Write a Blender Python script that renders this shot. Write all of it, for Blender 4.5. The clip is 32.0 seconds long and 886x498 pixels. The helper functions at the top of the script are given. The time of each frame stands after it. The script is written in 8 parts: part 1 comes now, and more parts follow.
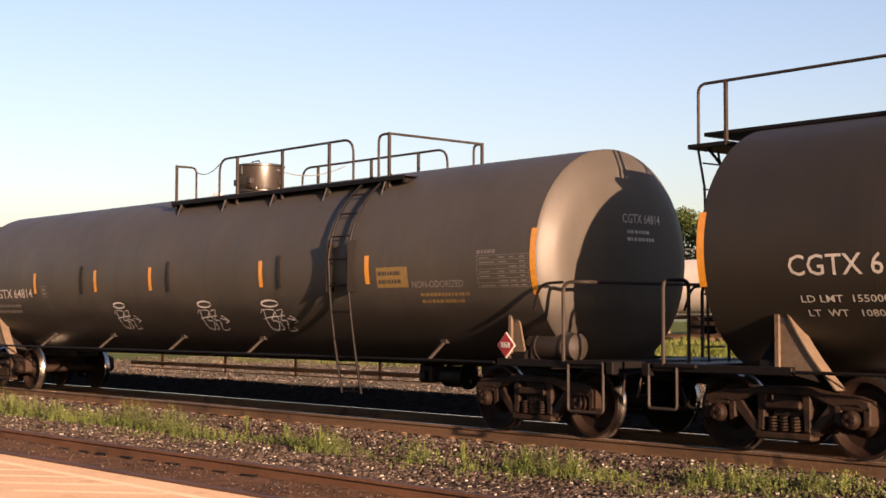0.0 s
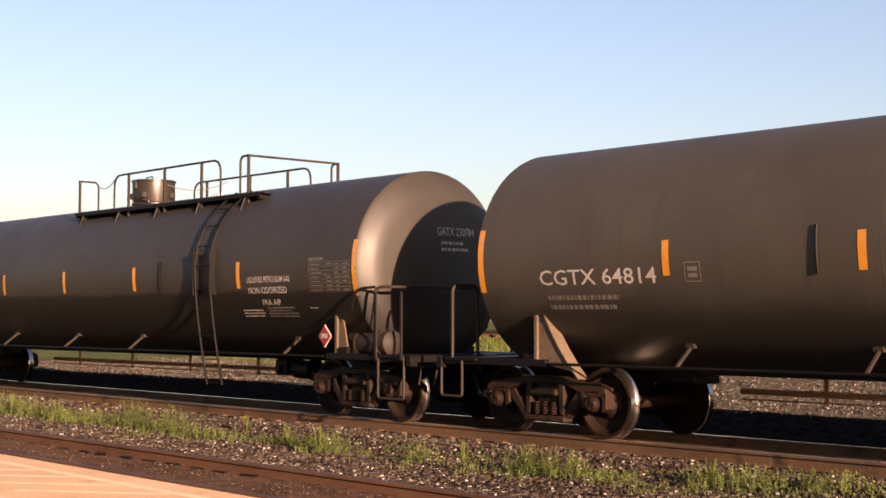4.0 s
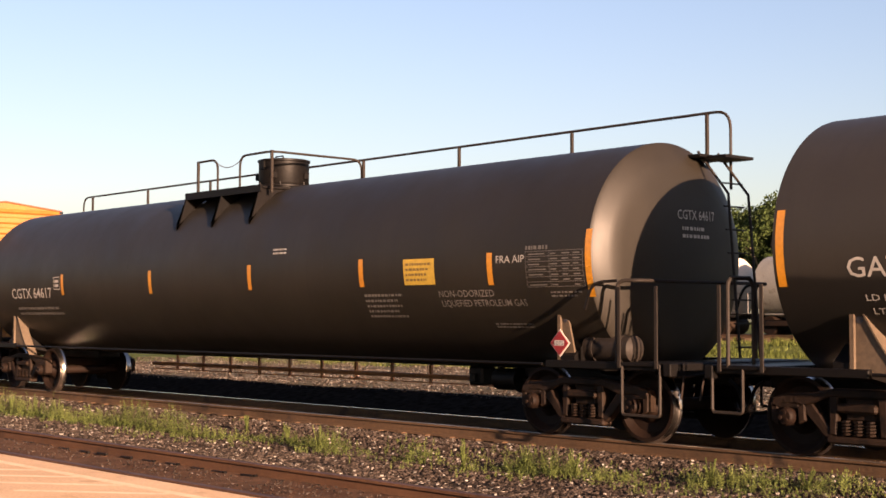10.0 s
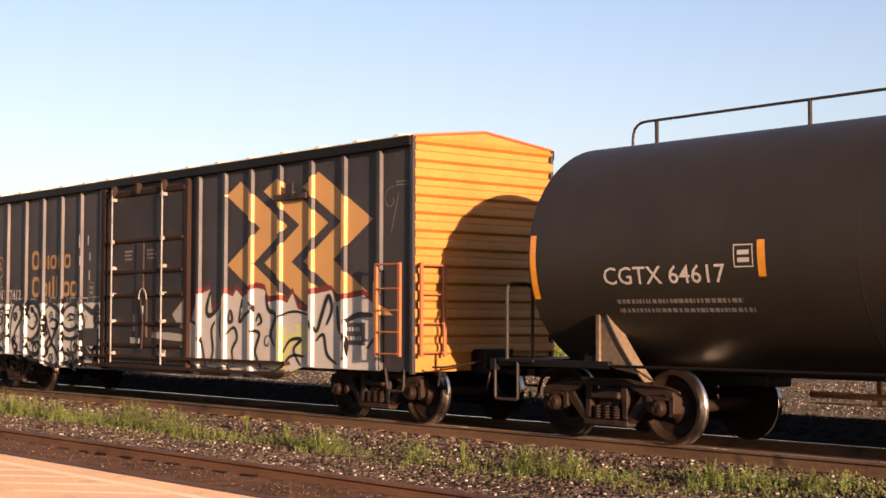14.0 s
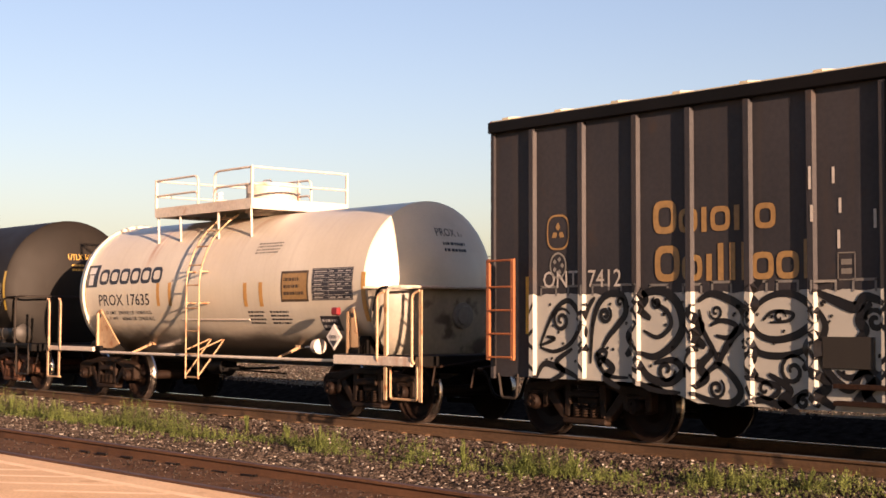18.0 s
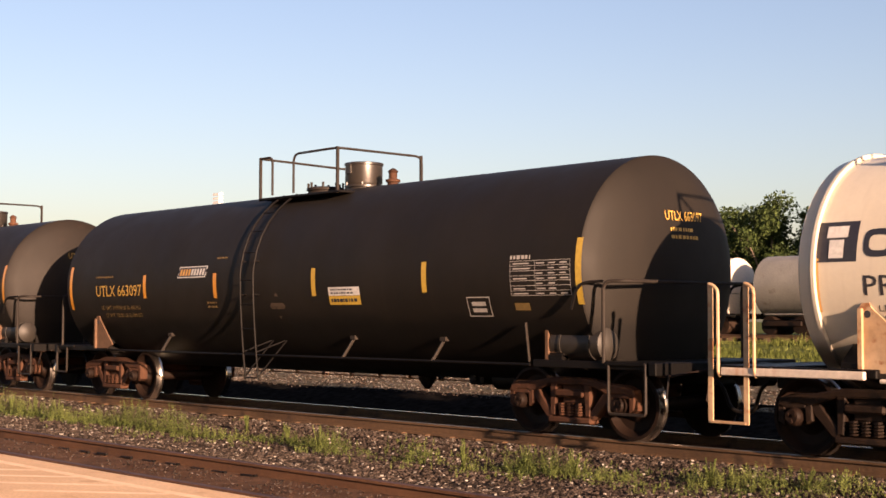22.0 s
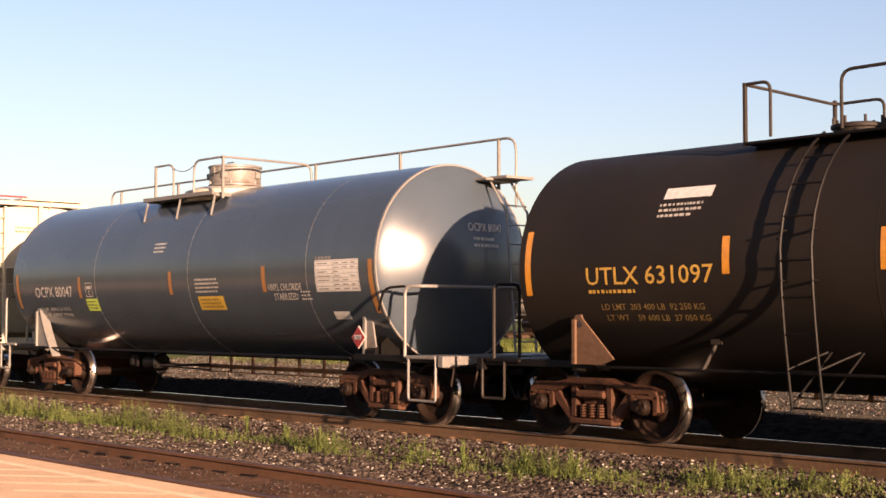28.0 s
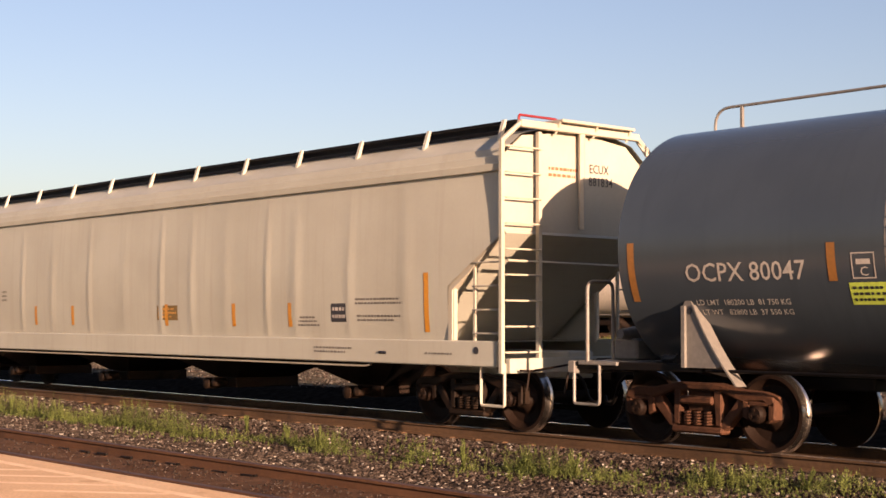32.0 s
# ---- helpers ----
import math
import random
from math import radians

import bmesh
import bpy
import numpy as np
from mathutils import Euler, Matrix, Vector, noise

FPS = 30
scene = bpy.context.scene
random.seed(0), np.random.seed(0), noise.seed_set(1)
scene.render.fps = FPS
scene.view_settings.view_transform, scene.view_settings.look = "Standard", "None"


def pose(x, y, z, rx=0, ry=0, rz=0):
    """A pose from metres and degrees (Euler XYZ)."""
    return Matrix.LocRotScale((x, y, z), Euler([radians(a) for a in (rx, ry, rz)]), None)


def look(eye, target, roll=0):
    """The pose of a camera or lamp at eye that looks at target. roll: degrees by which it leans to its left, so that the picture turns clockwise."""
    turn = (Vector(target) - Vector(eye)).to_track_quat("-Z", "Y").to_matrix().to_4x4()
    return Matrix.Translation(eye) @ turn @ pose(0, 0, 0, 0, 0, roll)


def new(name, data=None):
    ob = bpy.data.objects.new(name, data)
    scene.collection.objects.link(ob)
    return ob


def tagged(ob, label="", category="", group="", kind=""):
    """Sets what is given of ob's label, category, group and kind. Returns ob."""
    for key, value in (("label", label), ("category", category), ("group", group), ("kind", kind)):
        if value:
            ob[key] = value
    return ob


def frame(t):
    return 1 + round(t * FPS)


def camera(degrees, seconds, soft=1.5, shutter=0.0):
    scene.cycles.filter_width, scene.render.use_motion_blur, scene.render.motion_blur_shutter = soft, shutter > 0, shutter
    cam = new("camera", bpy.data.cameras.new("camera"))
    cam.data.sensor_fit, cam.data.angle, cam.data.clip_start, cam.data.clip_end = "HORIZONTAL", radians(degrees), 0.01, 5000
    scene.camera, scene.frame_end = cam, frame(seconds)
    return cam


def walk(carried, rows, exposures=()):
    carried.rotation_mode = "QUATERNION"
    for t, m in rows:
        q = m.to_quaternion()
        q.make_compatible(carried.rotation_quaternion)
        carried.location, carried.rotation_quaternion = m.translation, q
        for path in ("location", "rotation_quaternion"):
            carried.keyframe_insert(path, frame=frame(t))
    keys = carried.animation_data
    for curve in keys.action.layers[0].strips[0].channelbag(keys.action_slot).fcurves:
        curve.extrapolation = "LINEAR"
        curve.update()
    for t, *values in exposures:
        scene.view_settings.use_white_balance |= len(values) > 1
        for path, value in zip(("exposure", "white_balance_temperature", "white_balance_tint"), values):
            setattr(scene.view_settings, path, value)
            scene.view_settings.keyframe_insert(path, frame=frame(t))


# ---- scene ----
# A freight train rolls past a level-ground camera that stands beside the tracks.
# x runs along the track in the train's direction, y away from the camera, z up from the rail top.
EYE = pose(0, -14.517, 1.529, 92.864, -0.104, 48.964)
cam = camera(34.61, 32.0, soft=1.6, shutter=0.0)
walk(cam, [(0, EYE), (32, EYE)], exposures=[(0, 2.17, 6500, 29), (17, 2.17, 6500, 29), (18, 1.97, 6500, 29), (18.7, 1.52, 6500, 29), (20.3, 1.57, 6500, 29), (21.0, 1.76, 6500, 29), (22.0, 2.0, 6500, 29), (22.8, 2.17, 6500, 29), (30.2, 2.17, 6500, 29), (31.0, 2.10, 6500, 29), (32, 1.87, 6500, 29)])


def rolled(t):
    """Metres that the train has rolled at t seconds, counted from 16 s."""
    u = (t - 16) / 16
    k = min(1.0, max(0.0, (t - 25.0) / 3.0))
    return 68.106 * u - 0.239 * u ** 2 + 0.0563 * u ** 3 + 0.334 * u ** 4 - 0.0127 * u ** 5 - 0.18 * k * k * (3 - 2 * k)


# ---- sky and sun ----
SUN_WAY = Vector((1.0, -0.22, 0.175)).normalized()
world = bpy.data.worlds.new("sky")
scene.world = world
world.use_nodes = True
wn = world.node_tree
sky = wn.nodes.new("ShaderNodeTexSky")
sky.sky_type = "NISHITA"
sky.sun_disc = False
sky.sun_elevation = math.asin(SUN_WAY.z)
sky.sun_rotation = math.atan2(SUN_WAY.x, SUN_WAY.y)
sky.air_density, sky.dust_density, sky.ozone_density = 1.0, 1.5, 1.5
wn.nodes["Background"].inputs["Strength"].default_value = 0.05
haze = wn.nodes.new("ShaderNodeMix")
haze.data_type, haze.blend_type = "RGBA", "MULTIPLY"
haze.inputs["Factor"].default_value, haze.inputs["B"].default_value = 1.0, (1.05, 1.0, 0.99, 1)
wn.links.new(sky.outputs["Color"], haze.inputs["A"])
wn.links.new(haze.outputs["Result"], wn.nodes["Background"].inputs["Color"])
sun_data = bpy.data.lights.new("sun", "SUN")
sun_data.energy, sun_data.angle, sun_data.color = 5.0, radians(0.6), (1.0, 0.7, 0.42)
sun = new("sun", sun_data)
sun.matrix_world = look(SUN_WAY * 50, (0, 0, 0))


# ---- materials ----
def paint(name, low, high, rough=0.5, metal=0.0, grain=18.0, blotch=0.7, bump=0.05, stain=None, stain_at=0.62, streak=None, island=0.0, objvar=0.0, spec=0.5, grit=0.35, dusty=0.0):
    """A surface with fine grain, broad blotches, optional stains and vertical streaks."""
    m = bpy.data.materials.new(name)
    m.use_nodes = True
    nt = m.node_tree
    n, l = nt.nodes, nt.links
    b = n["Principled BSDF"]
    b.inputs["Roughness"].default_value, b.inputs["Metallic"].default_value = rough, metal
    b.inputs["Specular IOR Level"].default_value = spec
    b.inputs["Diffuse Roughness"].default_value = dusty
    co = n.new("ShaderNodeTexCoord")

    def noise_tex(scale, detail=4.0, vec=None):
        t = n.new("ShaderNodeTexNoise")
        t.inputs["Scale"].default_value, t.inputs["Detail"].default_value = scale, detail
        l.new(vec or co.outputs["Object"], t.inputs["Vector"])
        return t.outputs["Fac"]

    def ramp(fac, a, c, ca, cc):
        r = n.new("ShaderNodeValToRGB")
        r.color_ramp.elements[0].position, r.color_ramp.elements[1].position = a, c
        r.color_ramp.elements[0].color, r.color_ramp.elements[1].color = (*ca, 1), (*cc, 1)
        l.new(fac, r.inputs["Fac"])
        return r.outputs["Color"]

    def mix(fac, a, c, mode="MIX"):
        x = n.new("ShaderNodeMix")
        x.data_type, x.blend_type = "RGBA", mode
        for sock, v in ((x.inputs["Factor"], fac), (x.inputs["A"], a), (x.inputs["B"], c)):
            if hasattr(v, "links"):
                l.new(v, sock)
            else:
                sock.default_value = v if isinstance(v, float) else (*v, 1)
        return x.outputs["Result"]

    col = ramp(noise_tex(blotch), 0.35, 0.65, low, high)
    fine = noise_tex(grain, 6.0)
    col = mix(grit, col, ramp(fine, 0.3, 0.7, (0.55, 0.55, 0.55), (1.35, 1.3, 1.25)), "MULTIPLY")
    if stain:
        f = ramp(noise_tex(blotch * 3.1, 7.0), stain_at, stain_at + 0.09, (0, 0, 0), (1, 1, 1))
        col = mix(f, col, stain)
    if streak:
        mp = n.new("ShaderNodeMapping")
        mp.inputs["Scale"].default_value = (5.0, 1.0, 0.25)
        l.new(co.outputs["Object"], mp.inputs["Vector"])
        f = ramp(noise_tex(1.6, 5.0, mp.outputs["Vector"]), 0.52, 0.78, (0, 0, 0), (0.7, 0.7, 0.7))
        col = mix(f, col, streak)
    if island or objvar:
        src = n.new("ShaderNodeNewGeometry").outputs["Random Per Island"] if island else n.new("ShaderNodeObjectInfo").outputs["Random"]
        v = island or objvar
        col = mix(1.0, col, ramp(src, 0.0, 1.0, (1 - v, 1 - v, 1 - v), (1 + v, 1 + v, 1 + v)), "MULTIPLY")
    l.new(col, b.inputs["Base Color"])
    rr = n.new("ShaderNodeMapRange")
    rr.inputs["To Min"].default_value, rr.inputs["To Max"].default_value = rough - min(0.12, rough * 0.2), min(1.0, rough + min(0.12, rough * 0.2))
    l.new(noise_tex(blotch * 2.3), rr.inputs["Value"])
    l.new(rr.outputs["Result"], b.inputs["Roughness"])
    if bump:
        bp = n.new("ShaderNodeBump")
        bp.inputs["Strength"].default_value, bp.inputs["Distance"].default_value = min(1.0, bump * 4), 0.02
        l.new(fine, bp.inputs["Height"])
        l.new(bp.outputs["Normal"], b.inputs["Normal"])
    return m


M_TANK_DUST = paint("dusty black tank paint", (0.0348, 0.0308, 0.0252), (0.0443, 0.0392, 0.0317), 0.52, bump=0.0, grit=0.12, stain=(0.0471, 0.0396, 0.0317), stain_at=0.66, streak=(0.0282, 0.0246, 0.0205), spec=0.3)
M_TANK_BLACK = paint("weathered black tank paint", (0.0205, 0.0177, 0.0145), (0.0257, 0.0223, 0.0184), 0.5, bump=0.0, grit=0.12, streak=(0.0165, 0.0144, 0.0115), spec=0.32)
M_TANK_OLIVE = paint("brown-black tank paint", (0.0125, 0.0103, 0.00735), (0.0165, 0.0136, 0.00985), 0.5, bump=0.0, grit=0.12, streak=(0.0103, 0.0083, 0.00607), spec=0.28)
M_TANK_SOOT = paint("soot black tank paint", (0.00733, 0.0057, 0.00412), (0.00993, 0.0078, 0.00566), 0.6, bump=0.0, grit=0.12, streak=(0.0111, 0.00843, 0.00607), spec=0.17)
M_TANK_BROWN = paint("faded black tank paint", (0.00902, 0.00689, 0.00536), (0.0126, 0.00958, 0.00736), 0.6, bump=0.0, grit=0.12, stain=(0.0145, 0.0104, 0.00771), spec=0.17)
M_TANK_GREY = paint("grey tank paint", (0.0334, 0.0442, 0.0566), (0.0397, 0.0522, 0.0664), 0.24, streak=(0.0317, 0.0419, 0.0538), bump=0.0, grit=0.02)
M_TANK_WHITE = paint("white tank paint", (0.42, 0.377, 0.299), (0.482, 0.443, 0.361), 0.34, stain=(0.404, 0.342, 0.256), stain_at=0.7, streak=(0.389, 0.342, 0.276), bump=0.0, grit=0.06)
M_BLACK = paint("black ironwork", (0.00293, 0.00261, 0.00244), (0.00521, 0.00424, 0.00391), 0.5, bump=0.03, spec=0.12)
M_IRON = paint("dusty ironwork", (0.0131, 0.01, 0.00806), (0.0212, 0.0166, 0.0131), 0.65, stain=(0.0116, 0.00767, 0.00577), bump=0.06, spec=0.2)
M_DUSTY = paint("dust-coated bolster steel", (0.0622, 0.0462, 0.032), (0.102, 0.0764, 0.0533), 0.75, stain=(0.0355, 0.0249, 0.0178), bump=0.05, spec=0.15)
M_DOME = paint("dark valve housing steel", (0.0116, 0.0093, 0.0078), (0.0194, 0.0155, 0.0124), 0.38, stain=(0.00855, 0.00622, 0.00505), bump=0.02)
M_IRON_GREY = paint("grey ironwork", (0.104, 0.0984, 0.0932), (0.14, 0.135, 0.124), 0.5, stain=(0.0673, 0.0466, 0.0337), bump=0.03)
M_IRON_WHITE = paint("white ironwork", (0.391, 0.34, 0.289), (0.468, 0.425, 0.366), 0.5, stain=(0.255, 0.136, 0.0766), bump=0.03)
M_RUST = paint("rusty cast steel", (0.0341, 0.0153, 0.00931), (0.0626, 0.0296, 0.017), 0.75, stain=(0.0171, 0.00983, 0.00712), stain_at=0.58, bump=0.1, objvar=0.2, spec=0.12)
M_GUSSET = paint("tan rust-dusted plate", (0.075, 0.043, 0.026), (0.11, 0.066, 0.041), 0.75, stain=(0.045, 0.026, 0.016), bump=0.06, spec=0.12)
M_RUST_DARK = paint("oily brown cast steel", (0.0096, 0.00568, 0.00396), (0.0187, 0.0113, 0.00736), 0.6, stain=(0.00452, 0.00339, 0.00282), stain_at=0.56, bump=0.1, objvar=0.2, spec=0.12)
M_WHEEL = paint("rust-brown wheel steel", (0.00621, 0.00334, 0.00239), (0.012, 0.00645, 0.00407), 0.65, stain=(0.00476, 0.0031, 0.00239), bump=0.05, spec=0.12)
M_TREAD = paint("polished wheel tread", (0.42, 0.38, 0.34), (0.55, 0.5, 0.46), 0.25, metal=1.0, bump=0.01)
M_RAILTOP = paint("polished rail head", (0.5, 0.49, 0.48), (0.6, 0.59, 0.58), 0.14, metal=1.0, bump=0.01)
M_RAILRUST = paint("rusty rail", (0.052, 0.031, 0.017), (0.085, 0.05, 0.027), 0.8, stain=(0.028, 0.018, 0.012), bump=0.08, spec=0.2)
M_RAILSIDE = paint("orange-brown rusty rail", (0.0615, 0.0295, 0.0157), (0.0938, 0.0459, 0.0236), 0.8, stain=(0.0362, 0.0184, 0.0105), bump=0.08, spec=0.2)
M_RAILWORN = paint("worn brown-grey rail head", (0.1, 0.085, 0.075), (0.15, 0.13, 0.115), 0.42, metal=0.5, bump=0.02)
M_RAILDULL = paint("dull purple-brown rail head", (0.05, 0.032, 0.03), (0.075, 0.047, 0.043), 0.65, bump=0.03, spec=0.2)
M_TIE = paint("weathered timber tie", (0.0237, 0.0166, 0.0118), (0.0474, 0.0326, 0.0225), 0.9, grain=9, stain=(0.013, 0.00947, 0.0071), bump=0.2, objvar=0.3, spec=0.05)
M_STRIP = paint("amber reflective strip", (0.407, 0.163, 0.00592), (0.474, 0.207, 0.00888), 0.3, bump=0.0, spec=0.8)
M_STRIP_DULL = paint("faded amber strip", (0.37, 0.192, 0.0444), (0.444, 0.244, 0.0666), 0.5, bump=0.01)
M_LETTER = paint("white lettering", (0.305, 0.285, 0.255), (0.389, 0.366, 0.332), 0.55, bump=0.0)
M_LETTER_DIM = paint("faded white lettering", (0.0962, 0.0888, 0.0777), (0.155, 0.141, 0.126), 0.6, bump=0.0)
M_LETTER_YEL = paint("yellow lettering", (0.37, 0.215, 0.0296), (0.444, 0.266, 0.0444), 0.5, bump=0.0)
M_LETTER_OCH = paint("dull ochre lettering", (0.126, 0.0777, 0.0207), (0.17, 0.111, 0.0296), 0.6, bump=0.0)
M_LETTER_BLK = paint("black lettering", (0.0118, 0.0118, 0.0178), (0.0207, 0.0207, 0.0266), 0.5, bump=0.0)
M_RED = paint("red placard", (0.144, 0.00832, 0.00999), (0.189, 0.0139, 0.0144), 0.45, bump=0.0)
M_LABEL_YEL = paint("yellow label", (0.37, 0.237, 0.0222), (0.444, 0.296, 0.037), 0.5, bump=0.0)
M_LABEL_GRN = paint("lime green label", (0.333, 0.459, 0.0444), (0.407, 0.518, 0.074), 0.5, bump=0.0)
M_LABEL_ORA = paint("orange label", (0.444, 0.222, 0.037), (0.518, 0.281, 0.0592), 0.5, bump=0.0)
M_LABEL_WHT = paint("white label", (0.44, 0.428, 0.403), (0.503, 0.491, 0.465), 0.5, bump=0.0)
M_SPRAY = paint("white spray paint", (0.37, 0.355, 0.34), (0.503, 0.488, 0.466), 0.6, bump=0.0)
M_BOX_END = paint("yellow boxcar end paint", (0.244, 0.0999, 0.0133), (0.296, 0.126, 0.0178), 0.55, streak=(0.185, 0.0703, 0.0133), bump=0.02)
M_BOX_RED = paint("rust-red trim", (0.281, 0.0666, 0.0296), (0.37, 0.0962, 0.037), 0.6, bump=0.03)
M_BOX_DOOR = paint("rusted dark boxcar door", (0.00962, 0.00814, 0.00888), (0.0148, 0.0118, 0.0118), 0.55, stain=(0.0266, 0.0141, 0.00962), stain_at=0.56, streak=(0.0207, 0.0118, 0.00962), bump=0.03, spec=0.25)
M_BOX_ROOF = paint("galvanised boxcar roof", (0.333, 0.296, 0.207), (0.444, 0.4, 0.281), 0.5, stain=(0.222, 0.148, 0.074), bump=0.04)
M_ORANGE = paint("orange-red ladder paint", (0.182, 0.0554, 0.0163), (0.234, 0.0814, 0.0228), 0.55, stain=(0.111, 0.0358, 0.0143), bump=0.03)
M_HOPPER = paint("pale grey hopper paint", (0.307, 0.306, 0.26), (0.348, 0.351, 0.302), 0.45, streak=(0.28, 0.272, 0.226), bump=0.0, grit=0.04)
M_HOPPER_TRIM = paint("cream hopper trim", (0.299, 0.279, 0.226), (0.349, 0.331, 0.275), 0.5, bump=0.02, grit=0.06)
M_STONE = paint("ballast stone", (0.021, 0.0157, 0.0128), (0.0605, 0.0478, 0.04), 0.9, grain=40, blotch=5, bump=0.15, island=0.7, spec=0.05)
M_GRAVEL = paint("ballast bed", (0.0128, 0.00966, 0.00742), (0.0402, 0.0312, 0.0242), 0.95, grain=26, blotch=9, stain=(0.0603, 0.0476, 0.0377), bump=0.5, spec=0.05)
# ballast round the main track, with the train's shade put into its colour
M_BED_SHADE = paint("ballast darkened for train shade", (0.00562, 0.00526, 0.00492), (0.0155, 0.0141, 0.0127), 0.9, grain=26, blotch=6, stain=(0.0211, 0.019, 0.0169), bump=0.5, spec=0.0)
M_YARD = paint("pale yard gravel", (0.0534, 0.044, 0.0269), (0.119, 0.1, 0.063), 0.95, grain=14, blotch=3, stain=(0.155, 0.132, 0.0826), bump=0.5, spec=0.05)
M_TURF = paint("rough grass ground", (0.0533, 0.0684, 0.016), (0.0922, 0.111, 0.0273), 0.95, grain=6, blotch=0.3, stain=(0.107, 0.114, 0.0365), bump=0.5, spec=0.05)
M_WEED = paint("weed leaves", (0.0529, 0.0706, 0.018), (0.106, 0.13, 0.0361), 0.6, grain=10, blotch=1.2, bump=0.0, island=0.4, spec=0.15, grit=0.1)
M_PLAT = paint("sunlit concrete platform", (0.598, 0.393, 0.227), (0.686, 0.473, 0.283), 0.85, grain=30, blotch=0.9, stain=(0.51, 0.321, 0.177), bump=0.1, spec=0.1)
M_LEAF = paint("tree leaves", (0.02, 0.0333, 0.00888), (0.04, 0.0588, 0.0166), 0.7, grain=3, blotch=0.5, bump=0.0, island=0.5, spec=0.1)
M_BARK = paint("tree bark", (0.0666, 0.0518, 0.037), (0.111, 0.0888, 0.0666), 0.9, bump=0.3)
M_FAR_GREY = paint("distant grey tank paint", (0.148, 0.141, 0.126), (0.192, 0.185, 0.163), 0.5, bump=0.0, stain=(0.104, 0.0888, 0.074))
M_FAR_WHITE = paint("distant cream tank paint", (0.444, 0.392, 0.326), (0.518, 0.459, 0.385), 0.5, bump=0.0)
M_LAMPGLASS = paint("floodlight housing", (0.555, 0.555, 0.533), (0.629, 0.629, 0.607), 0.4, bump=0.0)
M_BAR_RUST = paint("rusty door hardware", (0.0115, 0.00505, 0.00298), (0.0195, 0.00874, 0.00459), 0.75, stain=(0.00573, 0.00321, 0.00229), bump=0.06, spec=0.15)
M_LETTER_TAN = paint("faded tan lettering", (0.192, 0.111, 0.037), (0.244, 0.148, 0.0518), 0.55, bump=0.0)
M_PALE = paint("pale limestone chips", (0.158, 0.146, 0.13), (0.217, 0.201, 0.181), 0.85, grain=40, blotch=5, island=0.4, spec=0.1)
M_GRASS = paint("tall rough grass", (0.0398, 0.0515, 0.0112), (0.0796, 0.0936, 0.0262), 0.8, grain=3, blotch=0.2, bump=0.0, island=0.5, spec=0.05)
M_POST = paint("rust-stained cream paint", (0.296, 0.185, 0.0962), (0.37, 0.259, 0.155), 0.6, stain=(0.222, 0.0962, 0.037), stain_at=0.55, bump=0.03, grain=12, blotch=2.0)
M_CHALK = paint("dark brown print border", (0.037, 0.0222, 0.0111), (0.0518, 0.0311, 0.0148), 0.6, bump=0.0)
M_CONDUIT = paint("rusty conduit", (0.286, 0.145, 0.0792), (0.418, 0.22, 0.121), 0.75, stain=(0.132, 0.077, 0.0484), bump=0.05, spec=0.12)
M_PLATLINE = paint("worn cream line paint", (0.76, 0.55, 0.34), (0.84, 0.64, 0.42), 0.85, grain=12, blotch=1.6, stain=(0.66, 0.45, 0.27), bump=0.05, spec=0.1)
M_DIRT = paint("rust-stained dirt and cinders", (0.0723, 0.0384, 0.0218), (0.117, 0.0666, 0.04), 0.95, grain=30, blotch=4, stain=(0.152, 0.0626, 0.0273), stain_at=0.6, bump=0.5, spec=0.05)
M_SHIELD = paint("grimy grey-white shield paint", (0.17, 0.155, 0.125), (0.25, 0.23, 0.185), 0.5, stain=(0.06, 0.05, 0.04), stain_at=0.55, streak=(0.12, 0.105, 0.085), bump=0.02, grit=0.2)
M_STRIP_WORN = paint("worn orange strip", (0.2, 0.088, 0.018), (0.27, 0.12, 0.028), 0.5, bump=0.01)
M_INK = paint("black spray paint", (0.00354, 0.00333, 0.00399), (0.00621, 0.00576, 0.00666), 0.45, bump=0.0, spec=0.3)


